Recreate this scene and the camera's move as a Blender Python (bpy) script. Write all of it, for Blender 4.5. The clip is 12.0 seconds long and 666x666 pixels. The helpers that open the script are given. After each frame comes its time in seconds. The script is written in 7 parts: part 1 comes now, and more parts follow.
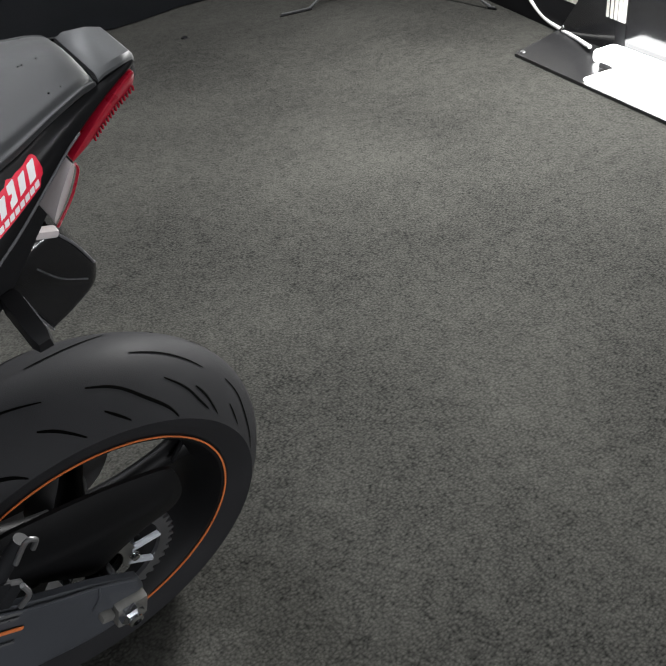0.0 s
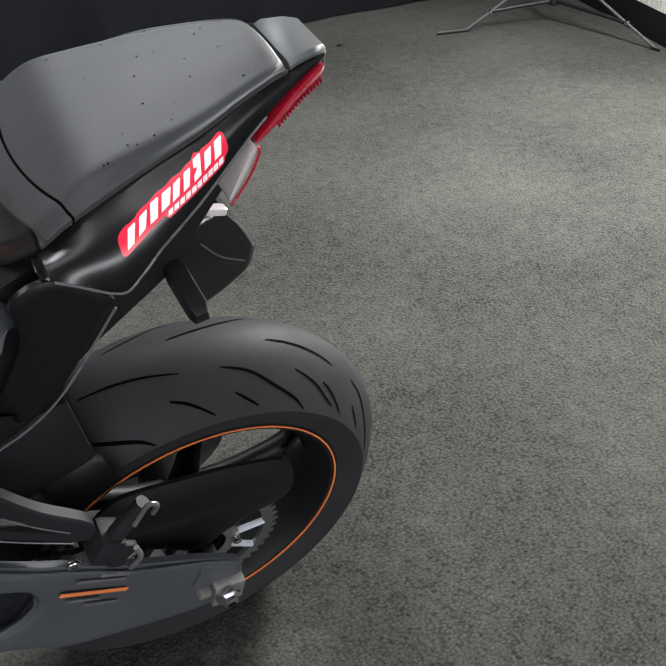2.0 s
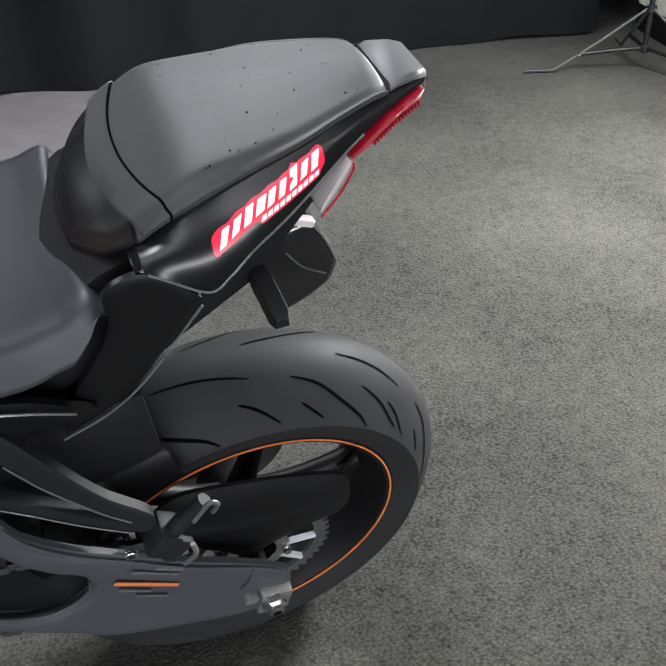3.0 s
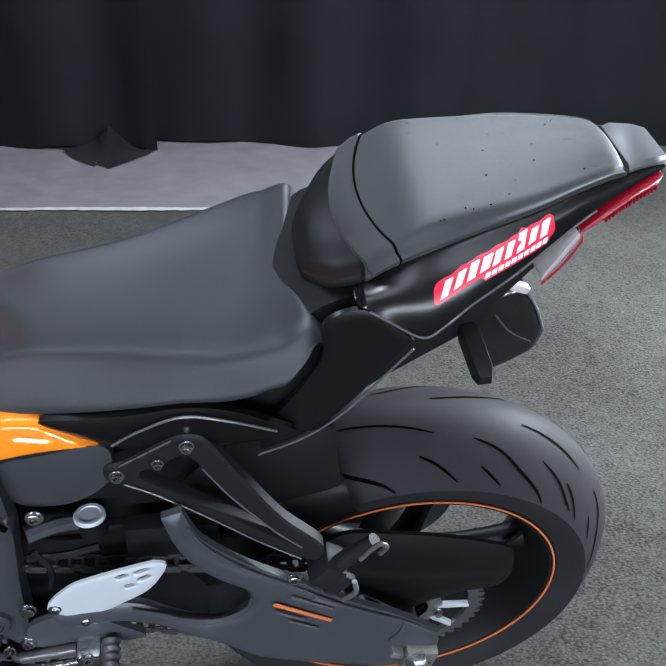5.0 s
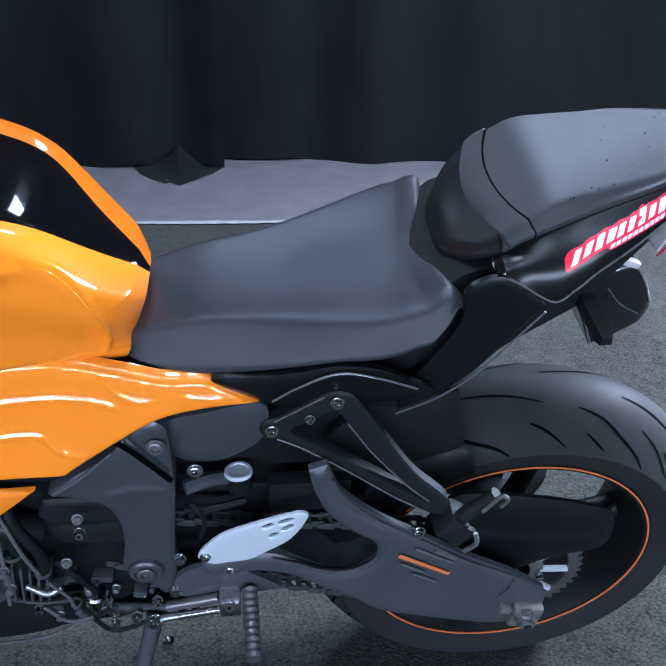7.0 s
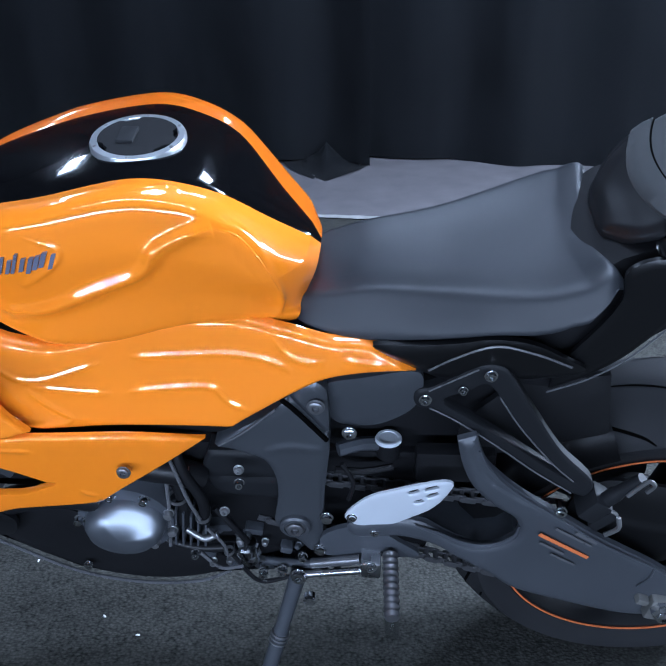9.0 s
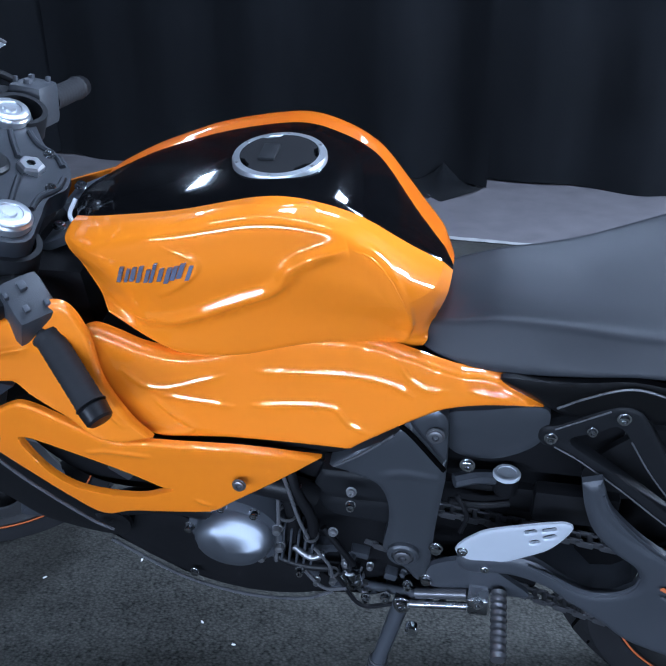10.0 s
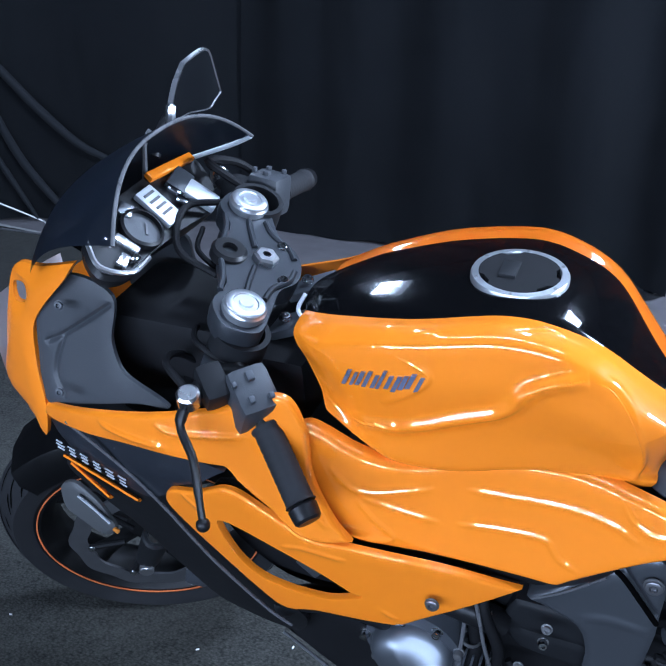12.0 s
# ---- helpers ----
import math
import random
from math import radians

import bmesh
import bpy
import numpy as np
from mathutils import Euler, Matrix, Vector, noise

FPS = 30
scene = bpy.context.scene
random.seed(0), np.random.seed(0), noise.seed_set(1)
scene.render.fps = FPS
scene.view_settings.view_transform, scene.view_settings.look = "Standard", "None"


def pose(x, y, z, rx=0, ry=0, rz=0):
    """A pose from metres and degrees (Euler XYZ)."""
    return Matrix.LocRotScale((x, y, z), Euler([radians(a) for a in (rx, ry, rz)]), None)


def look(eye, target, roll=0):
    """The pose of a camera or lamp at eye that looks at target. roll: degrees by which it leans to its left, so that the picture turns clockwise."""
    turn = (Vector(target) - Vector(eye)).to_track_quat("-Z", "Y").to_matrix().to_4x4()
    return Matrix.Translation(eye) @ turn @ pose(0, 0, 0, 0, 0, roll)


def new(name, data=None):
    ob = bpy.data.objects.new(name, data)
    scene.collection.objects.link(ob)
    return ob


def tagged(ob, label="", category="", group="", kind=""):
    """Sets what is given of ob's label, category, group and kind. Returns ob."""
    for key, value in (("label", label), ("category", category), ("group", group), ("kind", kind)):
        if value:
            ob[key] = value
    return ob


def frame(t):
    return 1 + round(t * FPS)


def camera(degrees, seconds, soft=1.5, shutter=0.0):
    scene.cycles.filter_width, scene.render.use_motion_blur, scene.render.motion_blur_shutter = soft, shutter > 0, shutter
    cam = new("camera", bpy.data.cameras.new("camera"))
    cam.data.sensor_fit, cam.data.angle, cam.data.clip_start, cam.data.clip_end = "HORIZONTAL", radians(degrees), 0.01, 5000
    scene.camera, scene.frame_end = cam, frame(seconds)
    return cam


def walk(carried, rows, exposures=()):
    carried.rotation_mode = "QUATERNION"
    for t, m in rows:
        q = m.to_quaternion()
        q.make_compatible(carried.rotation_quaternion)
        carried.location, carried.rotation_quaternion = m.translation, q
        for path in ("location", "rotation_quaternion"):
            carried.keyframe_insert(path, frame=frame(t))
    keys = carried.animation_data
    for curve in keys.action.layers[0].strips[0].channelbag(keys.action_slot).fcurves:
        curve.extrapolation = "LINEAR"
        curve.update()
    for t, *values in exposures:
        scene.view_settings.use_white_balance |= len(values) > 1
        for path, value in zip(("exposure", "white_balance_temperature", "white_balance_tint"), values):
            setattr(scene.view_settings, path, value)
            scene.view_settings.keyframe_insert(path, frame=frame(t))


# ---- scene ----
cam = camera(43.0, 12.0)
PATH = [
    (0, (-0.1318, -1.0097, 1.2293), (0.7769, 0.3178, -0.0138), -8.0),
    (0.5, (-0.14, -1.0056, 1.2253), (0.722, 0.3483, -0.023), -7.3),
    (1, (-0.1491, -1.0036, 1.2253), (0.6702, 0.3951, -0.0016), -6.3),
    (1.5, (-0.1603, -0.9934, 1.2232), (0.6163, 0.4398, 0.0075), -5.5),
    (2, (-0.1725, -0.9873, 1.2222), (0.5522, 0.4916, 0.0309), -4.4),
    (2.5, (-0.1888, -0.9863, 1.2222), (0.4679, 0.5475, 0.0614), -2.8),
    (2.7, (-0.1918, -0.9894, 1.2212), (0.4536, 0.5546, 0.0665), -2.3),
    (4.3, (-0.2345, -1.0066, 1.2192), (0.168, 0.7244, 0.2322), 1.5),
    (4.5, (-0.2386, -1.0117, 1.2182), (0.1243, 0.7315, 0.2373), 1.8),
    (5, (-0.2447, -1.0188, 1.2171), (0.0196, 0.7396, 0.2312), 1.3),
    (5.5, (-0.268, -1.0331, 1.2192), (-0.0607, 0.7529, 0.2698), 0.3),
    (6, (-0.3087, -1.0575, 1.2222), (-0.1044, 0.7356, 0.2871), 0.2),
    (6.5, (-0.3463, -1.0951, 1.2182), (-0.1603, 0.7, 0.284), 0.2),
    (6.7, (-0.3555, -1.1113, 1.2192), (-0.1745, 0.6827, 0.28), 0.0),
    (8.3, (-0.4195, -1.2038, 1.2161), (-0.3351, 0.6045, 0.2891), -1.5),
    (8.5, (-0.4083, -1.2069, 1.2131), (-0.3768, 0.6095, 0.3013), -1.5),
    (9, (-0.4124, -1.2018, 1.21), (-0.5394, 0.6034, 0.283), -1.1),
    (9.5, (-0.4297, -1.1947, 1.211), (-0.6868, 0.6034, 0.2983), -0.9),
    (10, (-0.449, -1.1896, 1.2141), (-0.8098, 0.6014, 0.3237), -0.4),
    (10.5, (-0.4622, -1.1855, 1.2171), (-0.9013, 0.5963, 0.344), 0.3),
    (11, (-0.4886, -1.1764, 1.2243), (-1.0548, 0.5831, 0.3775), 0.6),
    (11.5, (-0.5191, -1.1754, 1.2324), (-1.1554, 0.577, 0.4223), 1.5),
    (12, (-0.5567, -1.1825, 1.2436), (-1.254, 0.5821, 0.5137), 2.3),
]
walk(cam, [(t, look(eye, target, roll)) for t, eye, target, roll in PATH],
     exposures=[(0.0, -0.48, 6400, 10), (0.5, -0.30, 6400, 10), (1.5, -0.05, 6400, 10), (2.7, 0.30, 6350, 10), (4.5, 0.50, 5950, 8), (6.5, 0.28, 5000, 10), (8.5, 0.2, 4850, 10), (11.4, 0.05, 4800, 10), (12.0, 0.28, 4800, 10)])

# ---- light ----
world = bpy.data.worlds.new("hall")
world.use_nodes = True
scene.world = world
world.node_tree.nodes["Background"].inputs[0].default_value = (0.75, 0.85, 1.0, 1)
world.node_tree.nodes["Background"].inputs[1].default_value = 0.015
CEIL = 3.3


def area_lamp(name, place, target, sx, sy, watts, color=(1, 0.97, 0.92)):
    data = bpy.data.lights.new(name, "AREA")
    data.shape, data.size, data.size_y, data.energy, data.color = "RECTANGLE", sx, sy, watts, color
    ob = new(name, data)
    ob.matrix_world = look(place, target)
    return ob


# the second, low batten is unseen, added to light the bike's flank
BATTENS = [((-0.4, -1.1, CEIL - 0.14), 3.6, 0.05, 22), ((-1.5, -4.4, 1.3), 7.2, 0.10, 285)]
# bare lamp in mid-air above the floor light, added to brighten the carpet
area_lamp("carpet_fill", (2.35, 0.8, 1.55), (0.8, 0.40, 0), 0.9, 0.4, 185, (1.0, 0.99, 0.96))
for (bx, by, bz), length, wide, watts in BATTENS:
    area_lamp("batten_fill", (bx, by, bz), (bx, 0.0, 0.75), length, wide, watts, (0.97, 0.98, 1.0))
PANELS = [(-3.02, 2.50, 20), (0.50, 1.55, 60), (-0.40, 0.25, 26)]
for px, py, watts in PANELS:
    area_lamp("panel_lamp", (px, py, CEIL - 0.09), (px, py + 0.1, 0), 0.17 if px < -3 else 0.45, 0.45, watts, (0.97, 0.98, 1.0))


# ---- materials ----
def material(name, color, rough=0.5, metal=0.0, coat=0.0, grain=0.0, scale=300.0, stain=0.0, stain_scale=6.0, spread=0.12, sheen=0.0, spec=0.5):
    """A surface with fine relief (grain at scale) and broad stains that shift its colour and gloss."""
    m = bpy.data.materials.new(name)
    m.use_nodes = True
    nt = m.node_tree
    b = nt.nodes["Principled BSDF"]
    b.inputs["Base Color"].default_value = (*color, 1)
    b.inputs["Roughness"].default_value = rough
    b.inputs["Metallic"].default_value = metal
    b.inputs["Coat Weight"].default_value = coat
    b.inputs["Coat Roughness"].default_value = 0.05
    b.inputs["Sheen Weight"].default_value = sheen
    b.inputs["Specular IOR Level"].default_value = spec
    tc = nt.nodes.new("ShaderNodeTexCoord")
    if stain:
        n1 = nt.nodes.new("ShaderNodeTexNoise")
        n1.inputs["Scale"].default_value = stain_scale
        n1.inputs["Detail"].default_value = 6
        nt.links.new(tc.outputs["Object"], n1.inputs["Vector"])
        mix = nt.nodes.new("ShaderNodeMix")
        mix.data_type = "RGBA"
        mix.inputs["A"].default_value = (*[c * (1 - stain) for c in color], 1)
        mix.inputs["B"].default_value = (*[min(1, c * (1 + stain)) for c in color], 1)
        nt.links.new(n1.outputs["Fac"], mix.inputs["Factor"])
        nt.links.new(mix.outputs["Result"], b.inputs["Base Color"])
        mr = nt.nodes.new("ShaderNodeMapRange")
        mr.inputs["To Min"].default_value = max(0, rough - spread)
        mr.inputs["To Max"].default_value = min(1, rough + spread)
        nt.links.new(n1.outputs["Fac"], mr.inputs["Value"])
        nt.links.new(mr.outputs["Result"], b.inputs["Roughness"])
    if grain:
        n2 = nt.nodes.new("ShaderNodeTexNoise")
        n2.inputs["Scale"].default_value = scale
        n2.inputs["Detail"].default_value = 3
        bump = nt.nodes.new("ShaderNodeBump")
        bump.inputs["Strength"].default_value = grain
        bump.inputs["Distance"].default_value = 0.001
        nt.links.new(tc.outputs["Object"], n2.inputs["Vector"])
        nt.links.new(n2.outputs["Fac"], bump.inputs["Height"])
        nt.links.new(bump.outputs["Normal"], b.inputs["Normal"])
    return m


def emitter(name, color, strength):
    m = material(name, color, 0.4)
    b = m.node_tree.nodes["Principled BSDF"]
    b.inputs["Emission Color"].default_value = (*color, 1)
    b.inputs["Emission Strength"].default_value = strength
    return m


ORANGE = material("orange_paint", (0.93, 0.258, 0.0025), 0.4, 0.0, 1.0, spec=0.08, stain=0.04, stain_scale=3, spread=0.03)
ORANGE.node_tree.nodes["Principled BSDF"].inputs["Coat Roughness"].default_value = 0.02
ORANGE.node_tree.nodes["Principled BSDF"].inputs["Coat IOR"].default_value = 1.85
GLOSS_BLACK = material("gloss_black_paint", (0.006, 0.006, 0.007), 0.12, coat=1.0, spec=0.06, stain=0.1, spread=0.03)
GLOSS_BLACK.node_tree.nodes["Principled BSDF"].inputs["Coat Roughness"].default_value = 0.02
TAIL_BLACK = material("semi_gloss_black_paint", (0.005, 0.005, 0.0055), 0.3, spec=0.45, stain=0.12, spread=0.05)
PEG_BLACK = material("black_cast_metal", (0.012, 0.0125, 0.014), 0.55, 0.0, spec=0.2, grain=0.12, scale=900, stain=0.2, stain_scale=10)
PLATE_BLACK = material("creased_black_plastic", (0.011, 0.011, 0.012), 0.22, coat=0.5, grain=0.8, scale=28, stain=0.2, stain_scale=12)
CAP_GREY = material("grey_satin_plastic", (0.075, 0.077, 0.079), 0.52, grain=0.2, scale=900, stain=0.12, stain_scale=9)
PANEL_GREY = material("grey_inner_plastic", (0.044, 0.047, 0.053), 0.45, grain=0.4, scale=700, stain=0.15, stain_scale=8)
SATIN_BLACK = material("satin_black_plastic", (0.009, 0.009, 0.010), 0.40, spec=0.3, grain=0.15, scale=900, stain=0.25, stain_scale=9)
MATT_BLACK = material("matt_black_plastic", (0.007, 0.007, 0.008), 0.60, spec=0.2, grain=0.4, scale=700, stain=0.25, stain_scale=8)
DARK_METAL = material("dark_painted_metal", (0.058, 0.062, 0.071), 0.42, 0.1, grain=0.12, scale=900, stain=0.2, stain_scale=10)
FRAME_GREY = material("grey_coated_frame", (0.066, 0.070, 0.078), 0.36, 0.35, grain=0.1, scale=1200, stain=0.15, stain_scale=7)
INSERT_BLACK = material("satin_blue_black_plastic", (0.017, 0.019, 0.025), 0.34, spec=0.5, grain=0.1, scale=900, stain=0.15, stain_scale=9)
CLAMP_GREY = material("dark_coated_clamp", (0.030, 0.033, 0.039), 0.42, 0.3, grain=0.15, scale=1200, stain=0.2, stain_scale=9)
VINYL = material("seat_vinyl", (0.028, 0.0295, 0.031), 0.48, spec=0.36, grain=0.35, scale=1400, stain=0.12, stain_scale=7, spread=0.06, sheen=0.1)
# copy of the seat vinyl; the rider seat's weaker sheen is set in its colour
SADDLE_VINYL = material("dimmed_saddle_vinyl", (0.0255, 0.0275, 0.032), 0.44, spec=0.36, grain=0.3, scale=1400, stain=0.12, stain_scale=9)
RUBBER = material("tyre_rubber", (0.0195, 0.0195, 0.0212), 0.66, spec=0.2, grain=0.25, scale=800, stain=0.3, stain_scale=12)
# near-black: drops, seams, and the shade inside tread cuts and the frame groove
GROOVE = material("deep_black", (0.001, 0.001, 0.001), 0.9, stain=0.1, spec=0.04)
ALLOY = material("bright_alloy", (0.62, 0.63, 0.65), 0.28, 1.0, grain=0.05, scale=900, stain=0.12, stain_scale=20)
CHROME = material("polished_metal", (0.75, 0.76, 0.78), 0.12, 1.0, stain=0.08, stain_scale=30)
BRUSHED = material("satin_aluminium", (0.66, 0.69, 0.74), 0.4, 0.25, grain=0.15, scale=1500, stain=0.08, stain_scale=15)
RIM_BLACK = material("black_wheel_paint", (0.005, 0.005, 0.0055), 0.5, spec=0.25, stain=0.15)
STRIPE = material("orange_rim_tape", (0.62, 0.17, 0.05), 0.4, stain=0.25, stain_scale=20)
RED = material("red_lens", (0.27, 0.005, 0.018), 0.28, coat=0.2, stain=0.15, stain_scale=30)
CLEAR = material("pale_lens", (0.55, 0.5, 0.5), 0.2, coat=0.6, stain=0.15, stain_scale=30)
DECAL_RED = material("red_vinyl_decal", (0.75, 0.015, 0.05), 0.35, stain=0.06)
DECAL_WHITE = material("white_vinyl_decal", (0.82, 0.8, 0.8), 0.35, stain=0.05)
DECAL_GREY = material("silver_vinyl_decal", (0.16, 0.17, 0.24), 0.3, 0.3, stain=0.2, stain_scale=60)
CAST_ALLOY = material("weathered_cast_alloy", (0.26, 0.255, 0.24), 0.5, 0.7, grain=0.3, scale=500, stain=0.3, stain_scale=60)
# grey for trim and wires; also draws highlights along dark edges
EDGE = material("grey_edge_plastic", (0.10, 0.10, 0.105), 0.3, stain=0.3, stain_scale=40)
CAP_METAL = material("anodised_cap_metal", (0.55, 0.57, 0.60), 0.34, 0.85, grain=0.15, scale=1200, stain=0.15, stain_scale=30)
STEEL = material("zinc_steel", (0.4, 0.4, 0.41), 0.35, 0.9, stain=0.25, stain_scale=40)
SPRING = material("spring_steel", (0.2, 0.2, 0.21), 0.35, 0.8, stain=0.2, stain_scale=40)
CURTAIN = material("black_drape_cloth", (0.0082, 0.0094, 0.0120), 0.8, grain=0.5, scale=500, stain=0.25, stain_scale=3, sheen=0.05, spec=0.25)
VINYL_FLOOR = material("mauve_floor_sheet", (0.128, 0.120, 0.127), 0.7, grain=0.5, scale=160, stain=0.45, stain_scale=9)
WHITE_TAPE = material("white_floor_tape", (0.35, 0.345, 0.34), 0.6, grain=0.3, stain=0.35, stain_scale=25)
WALL = material("dark_hall_wall", (0.06, 0.06, 0.065), 0.8, grain=0.3, scale=60, stain=0.2, stain_scale=1.5)
CABLE_WHITE = material("white_cable", (0.7, 0.7, 0.68), 0.4, stain=0.1)
BOARD = material("black_lamp_board", (0.02, 0.02, 0.021), 0.32, grain=0.2, stain=0.2)
AMBER = material("amber_plastic", (0.6, 0.22, 0.03), 0.3, stain=0.1)


def glass(name, color, rough=0.03, alpha=0.4):
    m = material(name, color, rough, coat=1.0)
    m.node_tree.nodes["Principled BSDF"].inputs["Alpha"].default_value = alpha
    return m


SMOKE = glass("smoked_screen", (0.016, 0.020, 0.030), 0.30, 0.92)
SMOKE.node_tree.nodes["Principled BSDF"].inputs["Coat Weight"].default_value = 0.05
SMOKE.node_tree.nodes["Principled BSDF"].inputs["Specular IOR Level"].default_value = 0.3
LENS = glass("gauge_lens", (0.25, 0.26, 0.28), 0.1, 0.35)


def carpet_material():
    """Loop-pile carpet: woven rows of loops, mottled tone, worn patches."""
    m = material("loop_carpet", (0.11, 0.11, 0.098), 0.95, stain=0.0, sheen=0.03, spec=0.12)
    nt = m.node_tree
    b = nt.nodes["Principled BSDF"]
    tc = nt.nodes.new("ShaderNodeTexCoord")
    def noise_at(scale, detail=4, stretch=(1, 1, 1)):
        mp = nt.nodes.new("ShaderNodeMapping")
        mp.inputs["Scale"].default_value = stretch
        n = nt.nodes.new("ShaderNodeTexNoise")
        n.inputs["Scale"].default_value = scale
        n.inputs["Detail"].default_value = detail
        nt.links.new(tc.outputs["Object"], mp.inputs["Vector"])
        nt.links.new(mp.outputs["Vector"], n.inputs["Vector"])
        return n.outputs["Fac"]
    def math_node(op, a, c):
        n = nt.nodes.new("ShaderNodeMath")
        n.operation = op
        for i, v in enumerate((a, c)):
            if isinstance(v, float):
                n.inputs[i].default_value = v
            else:
                nt.links.new(v, n.inputs[i])
        return n.outputs[0]
    vor = nt.nodes.new("ShaderNodeTexVoronoi")
    vor.inputs["Scale"].default_value = 165
    nt.links.new(tc.outputs["Object"], vor.inputs["Vector"])
    loops = vor.outputs["Distance"]
    fine, mid, broad = noise_at(120, 3, (1, 2.2, 1)), noise_at(26), noise_at(1.6)
    tone = math_node("ADD", math_node("MULTIPLY", fine, 0.75), math_node("ADD", math_node("MULTIPLY", mid, 0.36), math_node("MULTIPLY", broad, 0.55)))
    tone = math_node("SUBTRACT", tone, math_node("MULTIPLY", loops, 0.40))
    ramp = nt.nodes.new("ShaderNodeValToRGB")
    ramp.color_ramp.elements[0].position, ramp.color_ramp.elements[0].color = 0.32, (0.0088, 0.0086, 0.0079, 1)
    ramp.color_ramp.elements[1].position, ramp.color_ramp.elements[1].color = 1.0, (0.076, 0.0755, 0.067, 1)
    nt.links.new(tone, ramp.inputs["Fac"])
    nt.links.new(ramp.outputs["Color"], b.inputs["Base Color"])
    bump = nt.nodes.new("ShaderNodeBump")
    bump.inputs["Strength"].default_value = 0.45
    bump.inputs["Distance"].default_value = 0.003
    nt.links.new(math_node("SUBTRACT", fine, loops), bump.inputs["Height"])
    nt.links.new(bump.outputs["Normal"], b.inputs["Normal"])
    return m


CARPET = carpet_material()


# ---- building helpers ----
def link_mesh(name, bm, mat, smooth=True):
    bmesh.ops.recalc_face_normals(bm, faces=bm.faces)
    me = bpy.data.meshes.new(name)
    bm.to_mesh(me)
    bm.free()
    if smooth:
        me.polygons.foreach_set("use_smooth", [True] * len(me.polygons))
        me.set_sharp_from_angle(angle=radians(38))
    for m in (mat if isinstance(mat, (list, tuple)) else [mat]):
        me.materials.append(m)
    return new(name, me)


def part(name, bm, mat, parent, label=""):
    ob = link_mesh(name, bm, mat)
    ob.parent = parent
    return tagged(ob, label)


def thing(name, bm, mat, label, category, group="", kind=""):
    return tagged(link_mesh(name, bm, mat), label, category, group, kind)


def empty_thing(name, m, label, category, group=""):
    ob = new(name)
    ob.matrix_world = m
    return tagged(ob, label, category, group)


def add_box(bm, size, m=Matrix(), bevel=0.0, taper=1.0):
    r = bmesh.ops.create_cube(bm, size=1.0)
    vs = r["verts"]
    for v in vs:
        k = taper if v.co.z > 0 else 1.0
        v.co = Vector((v.co.x * size[0] * k, v.co.y * size[1] * k, v.co.z * size[2]))
    if bevel:
        es = list({e for v in vs for e in v.link_edges})
        r2 = bmesh.ops.bevel(bm, geom=es, offset=bevel, segments=2, affect="EDGES", profile=0.6)
        vs = list({v for f in r2["faces"] for v in f.verts} | {v for v in vs if v.is_valid})
    bmesh.ops.transform(bm, matrix=m, verts=vs)
    return vs


def add_cyl(bm, a, b, r1, r2=None, n=20, bevel=0.0):
    """A round bar from a to b, its ends bevelled."""
    a, b = Vector(a), Vector(b)
    r2 = r1 if r2 is None else r2
    d = (b - a)
    L = d.length
    q = d.to_track_quat("Z", "Y").to_matrix().to_4x4()
    prof = [(0, 0), (r1 - bevel, 0), (r1, bevel), (r2, L - bevel), (r2 - bevel, L), (0, L)] if bevel else [(0, 0), (r1, 0), (r2, L), (0, L)]
    return add_lathe(bm, prof, n, Matrix.Translation(a) @ q)


def add_lathe(bm, prof, n=48, m=Matrix()):
    """Turns a profile of (radius, height) round z."""
    rings = []
    for r, z in prof:
        if r < 1e-6:
            rings.append([bm.verts.new(m @ Vector((0, 0, z)))])
        else:
            rings.append([bm.verts.new(m @ Vector((r * math.cos(2 * math.pi * i / n), r * math.sin(2 * math.pi * i / n), z))) for i in range(n)])
    for p, q in zip(rings, rings[1:]):
        for i in range(n):
            j = (i + 1) % n
            if len(p) == 1 and len(q) == 1:
                continue
            if len(p) == 1:
                bm.faces.new((p[0], q[i], q[j]))
            elif len(q) == 1:
                bm.faces.new((p[i], p[j], q[0]))
            else:
                bm.faces.new((p[i], p[j], q[j], q[i]))
    return [v for ring in rings for v in ring]


def smooth_line(pts, n=8, closed=False):
    """A soft curve (Catmull-Rom) through the points; a point given twice makes a corner."""
    P = [Vector(p) for p in pts]
    out, N = [], len(P)
    for i in range(N if closed else N - 1):
        p0, p1 = P[(i - 1) % N] if closed or i else P[0], P[i]
        p2 = P[(i + 1) % N]
        p3 = P[(i + 2) % N] if closed or i + 2 < N else P[-1]
        if (p1 - p2).length < 1e-7:
            continue
        t1 = Vector([0] * len(p1)) if (p0 - p1).length < 1e-7 else (p2 - p0) * 0.5
        t2 = Vector([0] * len(p1)) if (p3 - p2).length < 1e-7 else (p3 - p1) * 0.5
        L = (p2 - p1).length
        t1 = t1 * min(1, L / max(t1.length, 1e-9)) if t1.length else (p2 - p1)
        t2 = t2 * min(1, L / max(t2.length, 1e-9)) if t2.length else (p2 - p1)
        for k in range(n):
            s = k / n
            out.append(p1 * (2 * s ** 3 - 3 * s * s + 1) + t1 * (s ** 3 - 2 * s * s + s) + p2 * (3 * s * s - 2 * s ** 3) + t2 * (s ** 3 - s * s))
    if not closed:
        out.append(P[-1])
    return out


